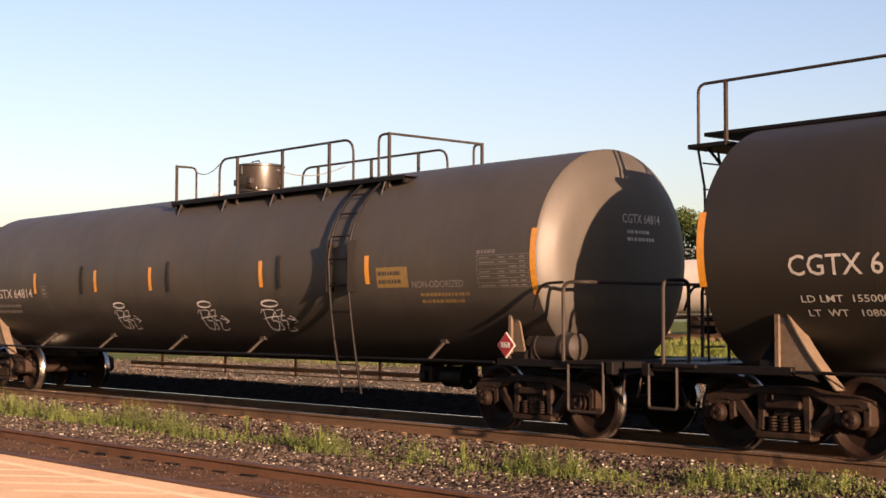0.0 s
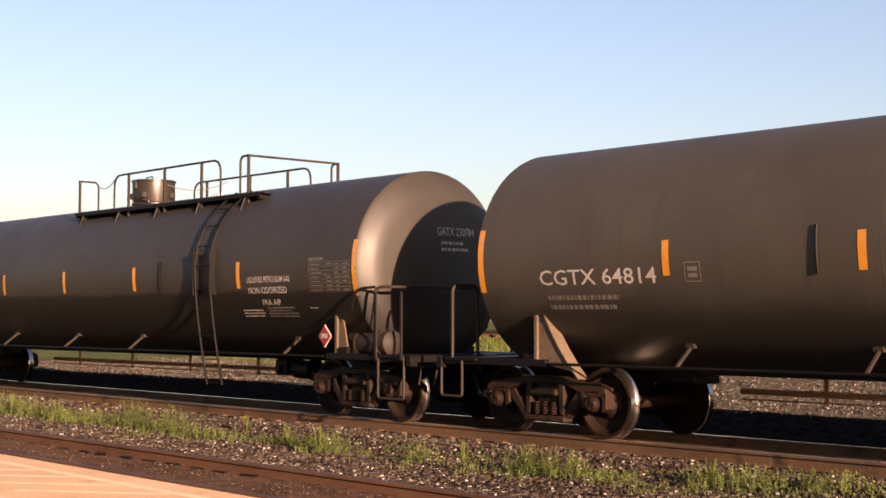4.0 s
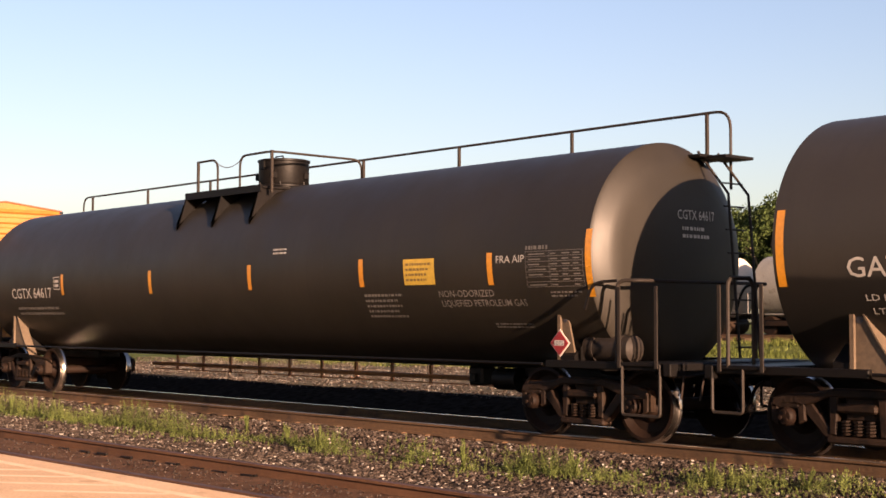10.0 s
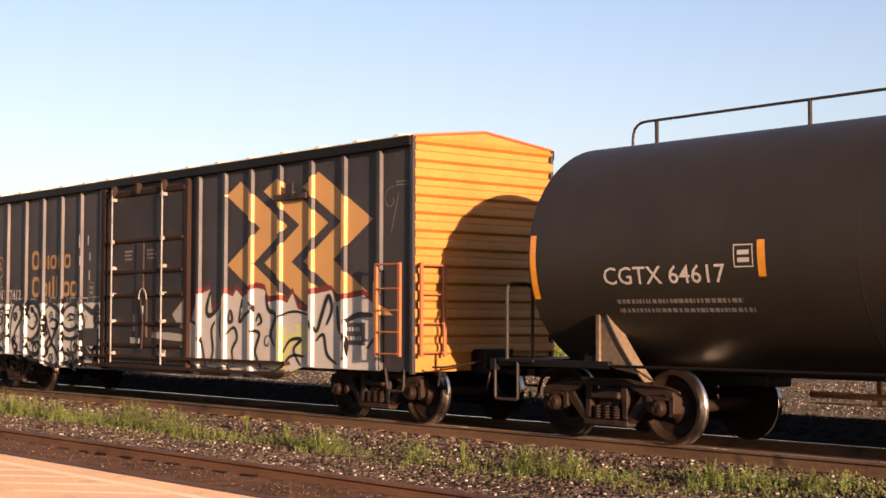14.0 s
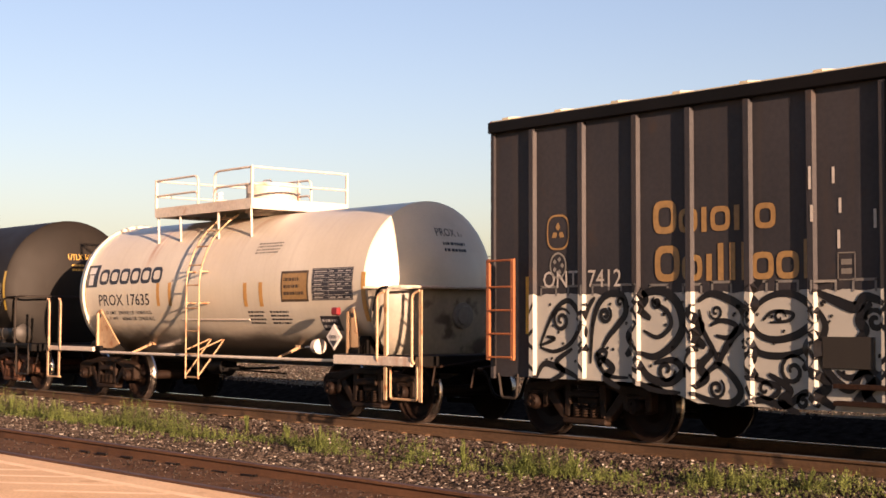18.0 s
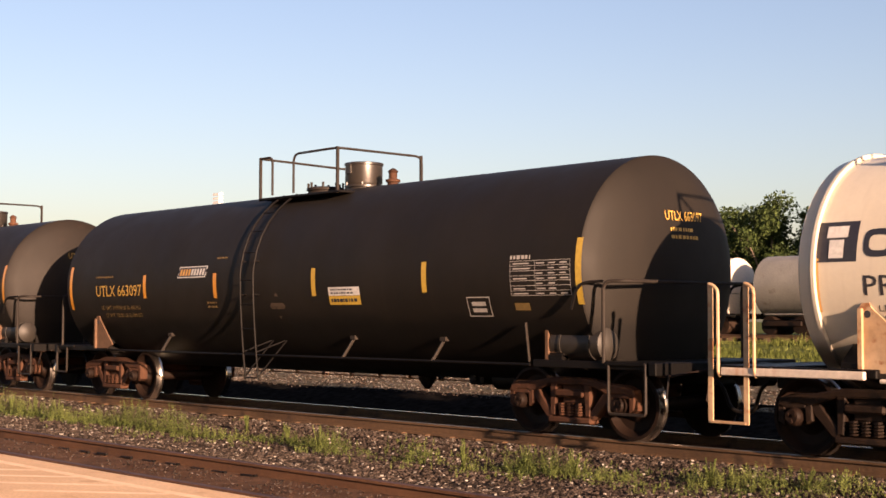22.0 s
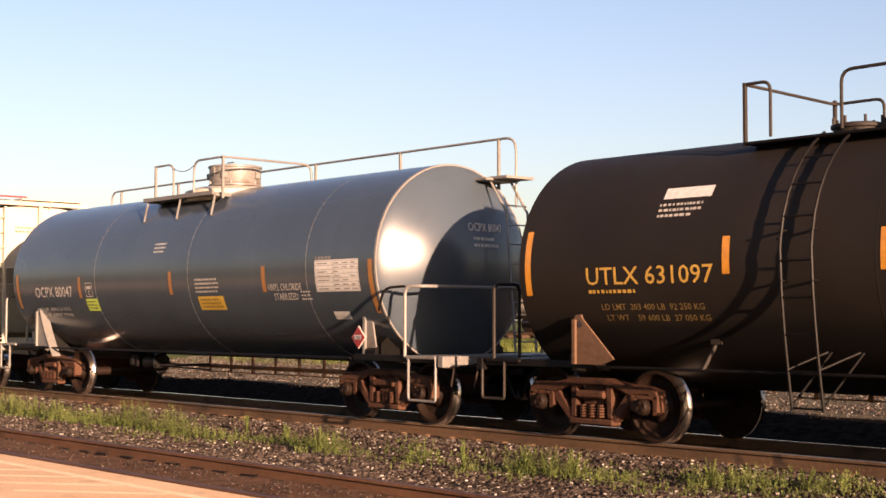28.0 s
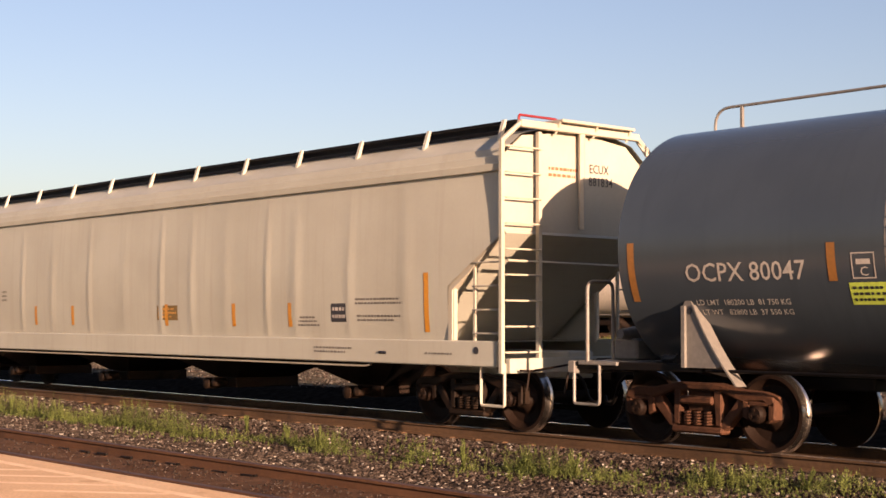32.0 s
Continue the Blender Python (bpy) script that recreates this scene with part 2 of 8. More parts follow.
def rust_runs(m, spots, rust=(0.26, 0.1, 0.035)):
    """Rust that has run down from fittings: spots are (x, half width, lowest z, full at z, strength)."""
    nt = m.node_tree
    n, l = nt.nodes, nt.links
    b = n["Principled BSDF"]
    col = b.inputs["Base Color"].links[0].from_socket
    co = n.new("ShaderNodeTexCoord")
    sep = n.new("ShaderNodeSeparateXYZ")
    l.new(co.outputs["Object"], sep.inputs["Vector"])
    mp = n.new("ShaderNodeMapping")
    mp.inputs["Scale"].default_value = (9.0, 0.6, 0.6)
    l.new(co.outputs["Object"], mp.inputs["Vector"])
    nz = n.new("ShaderNodeTexNoise")
    nz.inputs["Scale"].default_value, nz.inputs["Detail"].default_value = 1.3, 6.0
    l.new(mp.outputs["Vector"], nz.inputs["Vector"])
    grain = n.new("ShaderNodeMapRange")
    grain.inputs["From Min"].default_value, grain.inputs["From Max"].default_value = 0.38, 0.68
    l.new(nz.outputs["Fac"], grain.inputs["Value"])

    def mul(a, c, kind="MULTIPLY"):
        x = n.new("ShaderNodeMath")
        x.operation = kind
        for i, v in enumerate((a, c)):
            if hasattr(v, "links"):
                l.new(v, x.inputs[i])
            else:
                x.inputs[i].default_value = v
        return x.outputs[0]

    for x0, half, z0, z1, k in spots:
        away = mul(mul(sep.outputs["X"], x0, "SUBTRACT"), 0.0, "ADD")
        away = mul(away, 0.0, "ABSOLUTE")
        side = n.new("ShaderNodeMapRange")
        side.inputs["From Min"].default_value, side.inputs["From Max"].default_value = half, half * 0.2
        l.new(away, side.inputs["Value"])
        high = n.new("ShaderNodeMapRange")
        high.inputs["From Min"].default_value, high.inputs["From Max"].default_value = z0, z1
        l.new(sep.outputs["Z"], high.inputs["Value"])
        f = mul(mul(mul(side.outputs["Result"], high.outputs["Result"]), grain.outputs["Result"]), k)
        x = n.new("ShaderNodeMix")
        x.data_type = "RGBA"
        l.new(f, x.inputs["Factor"])
        l.new(col, x.inputs["A"])
        x.inputs["B"].default_value = (*rust, 1)
        col = x.outputs["Result"]
    l.new(col, b.inputs["Base Color"])


rust_runs(M_TANK_WHITE, ((-2.2, 0.26, 2.35, 2.75, 1.0), (-1.4, 0.8, 2.75, 3.2, 0.45), (0.8, 0.3, 2.75, 3.2, 0.6), (0.0, 0.5, 2.8, 3.35, 0.5), (0.45, 1.6, 1.5, 3.6, 0.1)))
rust_runs(M_IRON_WHITE, ((-1.0, 1.8, 3.3, 4.3, 0.35), (5.5, 0.8, 0.2, 0.9, 0.5), (-5.5, 0.8, 0.2, 0.9, 0.6)))


def darken_below(m, level, feather, colour, strength):
    """Blends in a darker colour below a patchy, uneven upper edge round the given level."""
    nt = m.node_tree
    n, l = nt.nodes, nt.links
    b = n["Principled BSDF"]
    base = b.inputs["Base Color"].links[0].from_socket
    co = n.new("ShaderNodeTexCoord")
    sep = n.new("ShaderNodeSeparateXYZ")
    l.new(co.outputs["Object"], sep.inputs["Vector"])
    mp = n.new("ShaderNodeMapping")
    mp.inputs["Scale"].default_value = (0.9, 1.0, 2.2)
    l.new(co.outputs["Object"], mp.inputs["Vector"])
    nz = n.new("ShaderNodeTexNoise")
    nz.inputs["Scale"].default_value, nz.inputs["Detail"].default_value = 1.1, 7.0
    l.new(mp.outputs["Vector"], nz.inputs["Vector"])
    wob = n.new("ShaderNodeMath")
    wob.operation = "MULTIPLY_ADD"
    wob.inputs[1].default_value = 3.0 * feather
    l.new(nz.outputs["Fac"], wob.inputs[0])
    l.new(sep.outputs["Z"], wob.inputs[2])
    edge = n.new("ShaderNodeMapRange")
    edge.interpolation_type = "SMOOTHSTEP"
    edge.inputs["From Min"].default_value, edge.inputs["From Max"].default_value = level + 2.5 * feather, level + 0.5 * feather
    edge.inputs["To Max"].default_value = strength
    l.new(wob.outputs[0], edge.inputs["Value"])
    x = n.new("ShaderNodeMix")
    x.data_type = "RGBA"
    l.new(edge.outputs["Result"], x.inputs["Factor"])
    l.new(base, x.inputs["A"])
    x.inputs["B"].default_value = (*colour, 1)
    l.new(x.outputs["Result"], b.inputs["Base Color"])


darken_below(M_TANK_WHITE, 1.3, 0.17, (0.035, 0.027, 0.02), 0.93)
darken_below(M_TANK_BLACK, 2.0, 0.05, (0.0042, 0.0035, 0.003), 0.85)
darken_below(M_TANK_SOOT, 1.55, 0.12, (0.0028, 0.0023, 0.002), 0.75)
darken_below(M_TANK_BROWN, 1.5, 0.12, (0.0032, 0.0026, 0.0022), 0.75)
darken_below(M_TANK_DUST, 1.75, 0.22, (0.012, 0.0098, 0.0078), 0.75)


# ---- mesh helpers ----
def part(name, bm, material, parent=None, label="", flat=False, extra=()):
    """Links a bmesh as one mesh object under a thing or a part."""
    bmesh.ops.recalc_face_normals(bm, faces=bm.faces)
    if not flat:
        for f in bm.faces:
            f.smooth = True
        for e in bm.edges:
            if len(e.link_faces) == 2 and e.calc_face_angle(0) > 0.6:
                e.smooth = False
    me = bpy.data.meshes.new(name)
    bm.to_mesh(me)
    bm.free()
    for m in (material, *extra):
        me.materials.append(m)
    ob = new(name, me)
    if parent is not None:
        ob.parent = parent
    if label:
        tagged(ob, label=label)
    return ob


def quads(bm, rings, closed=True, caps=True):
    """Skins a list of vertex rings."""
    n = len(rings[0])
    for a, b in zip(rings, rings[1:]):
        for i in range(n if closed else n - 1):
            j = (i + 1) % n
            bm.faces.new((a[i], a[j], b[j], b[i]))
    if caps and closed:
        bm.faces.new(rings[0][::-1])
        bm.faces.new(rings[-1])


def box(bm, x0, x1, y0, y1, z0, z1, bev=0.0):
    if bev <= 0:
        vs = [bm.verts.new((x, y, z)) for z in (z0, z1) for x, y in ((x0, y0), (x1, y0), (x1, y1), (x0, y1))]
        for f in ((3, 2, 1, 0), (4, 5, 6, 7), (0, 1, 5, 4), (1, 2, 6, 5), (2, 3, 7, 6), (3, 0, 4, 7)):
            bm.faces.new([vs[i] for i in f])
        return bm
    rings = []
    for z, k in ((z0, bev), (z0 + bev, 0), (z1 - bev, 0), (z1, bev)):
        b = bev
        pts = ((x0 + b, y0 + k), (x1 - b, y0 + k), (x1 - k, y0 + b), (x1 - k, y1 - b), (x1 - b, y1 - k), (x0 + b, y1 - k), (x0 + k, y1 - b), (x0 + k, y0 + b))
        if k:
            pts = ((x0 + b, y0 + b), (x1 - b, y0 + b), (x1 - b, y0 + b), (x1 - b, y1 - b), (x1 - b, y1 - b), (x0 + b, y1 - b), (x0 + b, y1 - b), (x0 + b, y0 + b))
        rings.append([bm.verts.new((x, y, z)) for x, y in pts])
    quads(bm, rings)
    bmesh.ops.remove_doubles(bm, verts=[v for r in rings for v in r], dist=1e-5)
    return bm


def tube(bm, pts, r, n=8, closed=False):
    """A round bar along a line of points."""
    pts = [Vector(p) for p in pts]
    rings = []
    side = None
    for i, p in enumerate(pts):
        a = pts[i] - pts[i - 1] if i else pts[1] - pts[0]
        b = pts[i + 1] - pts[i] if i < len(pts) - 1 else a
        d = (a.normalized() + b.normalized()).normalized()
        if side is None:
            side = d.orthogonal().normalized()
        side = (side - d * side.dot(d)).normalized()
        up = d.cross(side)
        stretch = 1 / max(0.4, math.sqrt(max(0.05, (1 + a.normalized().dot(b.normalized())) / 2)))
        rings.append([bm.verts.new(p + (side * math.cos(t) + up * math.sin(t)) * r * stretch) for t in (2 * math.pi * k / n for k in range(n))])
    quads(bm, rings)
    return bm


def bent(pts, radius, steps=5):
    """Rounds the inner corners of a line of points."""
    pts = [Vector(p) for p in pts]
    out = [pts[0]]
    for a, b, c in zip(pts, pts[1:], pts[2:]):
        u, v = (a - b), (c - b)
        k = min(radius, u.length * 0.49, v.length * 0.49)
        p, q = b + u.normalized() * k, b + v.normalized() * k
        for i in range(steps + 1):
            t = i / steps
            out.append((1 - t) ** 2 * p + 2 * t * (1 - t) * b + t * t * q)
    out.append(pts[-1])
    return out


def barrel(bm, profile, seg=64, axis="x", at=(0, 0, 0)):
    """A turned body: profile rows are (place along the axis, radius)."""
    rings, o = [], Vector(at)
    for s, r in profile:
        ring = []
        for k in range(seg):
            a = 2 * math.pi * k / seg
            c, d = r * math.cos(a), r * math.sin(a)
            v = {"x": (s, c, d), "y": (d, s, c), "z": (c, d, s)}[axis]
            ring.append(bm.verts.new(o + Vector(v)))
        rings.append(ring)
    quads(bm, rings)
    return bm


def prism(bm, pts, y0, y1):
    """A plate with the outline pts in x and z, from y0 to y1."""
    a = [bm.verts.new((x, y0, z)) for x, z in pts]
    b = [bm.verts.new((x, y1, z)) for x, z in pts]
    quads(bm, [a, b])
    return bm


def prism_x(bm, pts, x0, x1):
    """A plate with the outline pts in y and z, from x0 to x1."""
    a = [bm.verts.new((x0, y, z)) for y, z in pts]
    b = [bm.verts.new((x1, y, z)) for y, z in pts]
    quads(bm, [a, b])
    return bm


# ---- marks on surfaces ----
def on_side(R, zc, x0, z0, lift=0.0015):
    """Maps (u, v) onto the near side of a tank, from the point (x0, z0)."""
    a0 = math.asin(max(-1, min(1, (z0 - zc) / R)))
    return lambda u, v, h=0.0: Vector((x0 + u, -(R + lift + h) * math.cos(a0 + v / R), zc + (R + lift + h) * math.sin(a0 + v / R)))


def on_flat(x0, y, z0):
    return lambda u, v, h=0.0: Vector((x0 + u, y - h, z0 + v))


def on_end(x, y0, z0, R=0.0, depth=0.0, zc=0.0, xs=0.0, knuckle=0.0):
    """Maps (u, v) onto an end that faces +x; a tank's end bulges."""
    def f(u, v, h=0.0):
        y, z = y0 + u, z0 + v
        if not R:
            return Vector((x + h, y, z))
        q = math.hypot(y, z - zc) / (R - knuckle)
        return Vector((xs + depth - (depth - knuckle * 0.55) * q * q + 0.006 + h, y, z))
    return f


def patch(bm, where, u0, u1, v0, v1, steps=1, thick=0.0015):
    """A thin painted or glued patch with real edges."""
    nv = max(steps, 1)
    top = [[bm.verts.new(where(u, v0 + (v1 - v0) * i / nv, thick)) for u in (u0, u1)] for i in range(nv + 1)]
    for a, b in zip(top, top[1:]):
        bm.faces.new((a[0], a[1], b[1], b[0]))
    return bm


def glyph_rows(bm, text, where, height, width=None):
    """Lettering laid on a surface; '#' and '+' stand for plain block shapes."""
    if "#" in text:
        # plain shapes for a brand: '#' tall ring, '+' low ring, '|' low bar, '!' tall bar
        w = width or 0.62 * height * len(text)
        sizes = {"#": 1.25, "+": 1.0, "|": 0.5, "!": 0.5}
        unit = w / sum(sizes.get(ch, 0.5) for ch in text)
        u = 0.0
        for ch in text:
            k = sizes.get(ch, 0.5) * unit
            h = height if ch in "#!" else height * 0.72
            a, b = u + 0.05 * unit, u + k - 0.05 * unit
            u += k
            s = min(0.26 * unit, 0.22 * h)
            if ch in "|!":
                patch(bm, where, a + 0.08 * unit, b - 0.08 * unit, 0, h, 2)
                continue
            cu, cv, ru, rv = (a + b) / 2, h / 2, (b - a) / 2, h / 2
            rings = []
            for q in range(20):
                c, d = math.cos(6.2832 * q / 20), math.sin(6.2832 * q / 20)
                c, d = math.copysign(abs(c) ** 0.6, c), math.copysign(abs(d) ** 0.6, d)
                rings.append([bm.verts.new(where(cu + (ru - e) * c, cv + (rv - e) * d, 0.0025)) for e in (0, s)])
            for p, q in zip(rings, rings[1:] + rings[:1]):
                bm.faces.new((p[0], q[0], q[1], p[1]))
        return
    cu = bpy.data.curves.new("text", "FONT")
    cu.body, cu.size, cu.resolution_u, cu.offset = text, 1.0, 2, 0.005
    ob = bpy.data.objects.new("text", cu)
    me = bpy.data.meshes.new_from_object(ob)
    xs = [v.co.x for v in me.vertices]
    sx = (width / (max(xs) - min(xs))) if width else height / 0.72
    sz = height / 0.72
    x0 = min(xs)
    cut = bmesh.new()
    cut.from_mesh(me)
    for k in range(1, 4 if height > 0.15 else 2):
        bmesh.ops.bisect_plane(cut, geom=cut.verts[:] + cut.edges[:] + cut.faces[:], plane_co=(0, 0.72 * k / (4 if height > 0.15 else 2), 0), plane_no=(0, 1, 0))
    made = {v: bm.verts.new(where((v.co.x - x0) * sx, v.co.y * sz, 0.0015)) for v in cut.verts}
    for p in cut.faces:
        bm.faces.new([made[v] for v in p.verts])
    cut.free()
    bpy.data.objects.remove(ob)
    bpy.data.curves.remove(cu)
    bpy.data.meshes.remove(me)


def lettering(parent, rows, material, name="lettering", label=""):
    """rows: (text, where, height, width); each row is a part."""
    for text, where, h, w in rows:
        bm = bmesh.new()
        glyph_rows(bm, text, where, h, w)
        bm.verts.index_update()
        if h < 0.18:
            ob = tagged(part(name, bm, material, parent, label, flat=True), kind="stuff")
            continue
        # large marks are letter by letter
        todo = set(bm.faces)
        while todo:
            island, edge = set(), [next(f for f in bm.faces if f in todo)]
            while edge:
                f = edge.pop()
                if f in island:
                    continue
                island.add(f)
                edge += [g for e in f.edges for g in e.link_faces if g not in island]
            todo -= island
            one, seen = bmesh.new(), {}
            for f in bm.faces:
                if f in island:
                    one.faces.new([seen.setdefault(v.index, None) or seen.update({v.index: one.verts.new(v.co)}) or seen[v.index] for v in f.verts])
            ob = part("letter" if name == "lettering" else name, one, material, parent, label, flat=True)
        bm.free()
    return ob


def dashes(bm, where, w, h, rows, rnd, fill=0.46):
    """Small unreadable print as bars, row by row."""
    step = h / rows
    for i in range(rows):
        u = 0.0
        v = h - (i + 1) * step + step * (1 - fill) / 2
        end = w * rnd.uniform(0.75, 1.0)
        while u < end:
            k = rnd.uniform(0.02, 0.075)
            patch(bm, where, u, min(u + k, end), v, v + step * fill)
            u += k + rnd.uniform(0.012, 0.03)


def small_print(parent, where, w, h, rows, material, seed=1, name="small_print"):
    bm = bmesh.new()
    dashes(bm, where, w, h, rows, random.Random(seed))
    return tagged(part(name, bm, material, parent, flat=True), kind="stuff")


def test_table(parent, where, w, h, material, seed=1, fill=None, title=True, label=""):
    """A stencilled table: title, rules and cells of unreadable print."""
    bm = bmesh.new()
    rnd = random.Random(seed)
    t = 0.006
    if fill:
        patch(bm, where, -0.015, w + 0.015, -0.015, h + 0.015, 4, 0.0)
        ob = part("table_panel", bm, fill, parent, flat=True)
        bm = bmesh.new()
    cols = (0, w * 0.42, w * 0.62, w * 0.81, w)
    rows = 7
    for c in (0, w * 0.42, w - t):
        patch(bm, where, c, c + t, 0, h, 6)
    for i in range(rows + 1):
        v = (h - t) * i / rows
        patch(bm, where, 0, w, v, v + t)
    for i in range(rows):
        v = h * i / rows + h / rows * 0.3
        for a, b in zip(cols, cols[1:]):
            if rnd.random() < 0.85:
                k = (b - a) * rnd.uniform(0.45, 0.75)
                patch(bm, where, a + (b - a) * 0.12, a + (b - a) * 0.12 + k, v, v + h / rows * 0.24)
    if title:
        dashes(bm, lambda u, v, hh=0.0: where(u, v + h + 0.02, hh), w * 0.45, 0.055, 1, rnd, 0.9)
    return tagged(part("test_table", bm, material, parent, label, flat=True), kind="stuff")


def frame_mark(parent, where, w, h, material, bars=2, name="plate_mark"):
    bm = bmesh.new()
    t = 0.014
    for a, b, c, d in ((0, w, 0, t), (0, w, h - t, h), (0, t, 0, h), (w - t, w, 0, h)):
        patch(bm, where, a, b, c, d, 5 if d - c > 0.1 else 1)
    for i in range(bars):
        patch(bm, where, w * 0.2, w * 0.8, h * (0.55 - 0.33 * i), h * (0.55 - 0.33 * i) + h * 0.2)
    return part(name, bm, material, parent, flat=True)


def label_patch(parent, where, w, h, ground, ink, rows=3, seed=1, name="warning_label", label=""):
    bm = bmesh.new()
    patch(bm, where, 0, w, 0, h, 6, 0.001)
    ob = part(name, bm, ground, parent, label, flat=True)
    bm = bmesh.new()
    dashes(bm, lambda u, v, hh=0.0: where(u + w * 0.07, v + h * 0.1, hh + 0.002), w * 0.86, h * 0.8, rows, random.Random(seed))
    tagged(part("print", bm, ink, ob, flat=True), kind="stuff")
    return ob


def ribbon(bm, where, pts, w, lift=0.003):
    """A brush line that swells in its middle and thins to its ends."""
    m = len(pts)
    rim = []
    for i, (u, v) in enumerate(pts):
        a, b = pts[max(0, i - 1)], pts[min(m - 1, i + 1)]
        d = math.hypot(b[0] - a[0], b[1] - a[1]) or 1
        k = w / 2 * (0.3 + 0.7 * math.sin(math.pi * (i + 0.5) / m) ** 0.6)
        nx, nv = -(b[1] - a[1]) / d * k, (b[0] - a[0]) / d * k
        rim.append([bm.verts.new(where(u + nx, v + nv, lift)), bm.verts.new(where(u - nx, v - nv, lift))])
    quads(bm, rim, closed=False)


def soft_line(pts, steps=6):
    """A smooth line through the given points."""
    out = []
    p = [pts[0], *pts, pts[-1]]
    for a, b, c, d in zip(p, p[1:], p[2:], p[3:]):
        for i in range(steps):
            t = i / steps
            out.append(tuple(0.5 * (2 * b[k] + (c[k] - a[k]) * t + (2 * a[k] - 5 * b[k] + 4 * c[k] - d[k]) * t * t + (3 * b[k] - a[k] - 3 * c[k] + d[k]) * t ** 3) for k in (0, 1)))
    return out + [pts[-1]]


def reflector(parent, R, zc, x, z0, z1, w=0.105, material=None):
    bm = bmesh.new()
    where = on_side(R, zc, x - w / 2, (z0 + z1) / 2)
    half = R * (math.asin((z1 - zc) / R) - math.asin((z0 - zc) / R)) / 2
    patch(bm, where, 0, w, -half, half, 8)
    return part("reflector", bm, material or M_STRIP, parent)


def placard(parent, x, y, z, size, code, ground=None, low=None):
    """A diamond hazard placard on its holder; the number is on a white band."""
    k = size / 2
    bm = bmesh.new()
    prism(bm, [(x - k, z), (x, z - k), (x + k, z), (x, z + k)], y - 0.012, y)
    ob = part("placard", bm, ground or M_RED, parent, "diamond hazard placard numbered " + code)
    bm = bmesh.new()
    prism(bm, [(x - k - 0.02, z), (x, z - k - 0.02), (x + k + 0.02, z), (x, z + k + 0.02)], y + 0.002, y + 0.01)
    part("placard_holder", bm, M_LABEL_WHT, ob)
    bm = bmesh.new()
    if low:
        v = [bm.verts.new((x + a * k, y - 0.0135, z + b * k)) for a, b in ((-0.55, -0.3), (0, -0.88), (0.55, -0.3))]
        bm.faces.new(v)
        part("lower_half", bm, low, ob, flat=True)
        bm = bmesh.new()
    where = on_flat(x - k * 0.56, y - 0.014, z - k * 0.2)
    patch(bm, where, 0, k * 1.12, 0, k * 0.42)
    part("number_band", bm, M_LABEL_WHT, ob, flat=True)
    lettering(ob, [(code, on_flat(x - k * 0.5, y - 0.0185, z - k * 0.16), k * 0.34, k * 1.0)], M_LETTER_BLK, "number")
    return ob


# ---- running gear ----
WHEEL_R = 0.457
WHEELSETS = []


def wheelset_mesh():
    """An axle with two flanged wheels and bearing caps, turning about y."""
    bm = bmesh.new()
    for s in (-1, 1):
        prof = [(0.685, 0.1), (0.685, 0.36), (0.7, 0.4), (0.695, 0.475), (0.712, 0.485), (0.728, 0.462), (0.735, WHEEL_R), (0.8, 0.452), (0.832, 0.448), (0.836, 0.405), (0.81, 0.385), (0.755, 0.33), (0.745, 0.22), (0.79, 0.15), (0.85, 0.12), (0.85, 0.08)]
        barrel(bm, [(s * a, r) for a, r in prof], 40, "y")
    tread = [f for f in bm.faces if min(math.hypot(v.co.x, v.co.z) for v in f.verts) > 0.44]
    for f in tread:
        f.material_index = 1
    barrel(bm, [(-1.02, 0.075), (-0.6, 0.09), (0, 0.08), (0.6, 0.09), (1.02, 0.075)], 16, "y")
    for s in (-1, 1):
        barrel(bm, [(s * 0.98, 0.105), (s * 1.1, 0.105), (s * 1.12, 0.085), (s * 1.135, 0.08), (s * 1.135, 0.03)], 18, "y")
        for k in range(3):
            a = 2 * math.pi * k / 3
            barrel(bm, [(s * 1.13, 0.022), (s * 1.152, 0.022), (s * 1.152, 0.008)], 6, "y", (0.05 * math.cos(a), 0, 0.05 * math.sin(a)))
    return bm


def cast(bm, pts, y0, y1, b=0.022):
    """A cast plate with the outline pts in x and z and rounded edges."""
    m = len(pts)
    turn = sum(pts[i][0] * pts[(i + 1) % m][1] - pts[(i + 1) % m][0] * pts[i][1] for i in range(m))
    inner = []
    for i in range(m):
        p, q, r = Vector(pts[i - 1]), Vector(pts[i]), Vector(pts[(i + 1) % m])
        e, f = (q - p).normalized(), (r - q).normalized()
        d = (Vector((-e.y, e.x)) + Vector((-f.y, f.x)))
        d = d.normalized() * b if d.length > 0.3 else Vector((0, 0))
        inner.append(q + d if turn > 0 else q - d)
    rings = []
    for y, line in ((y0, inner), (y0 + b * 0.7, pts), (y1 - b * 0.7, pts), (y1, inner)):
        rings.append([bm.verts.new((v[0], y, v[1])) for v in line])
    quads(bm, rings)
    return bm


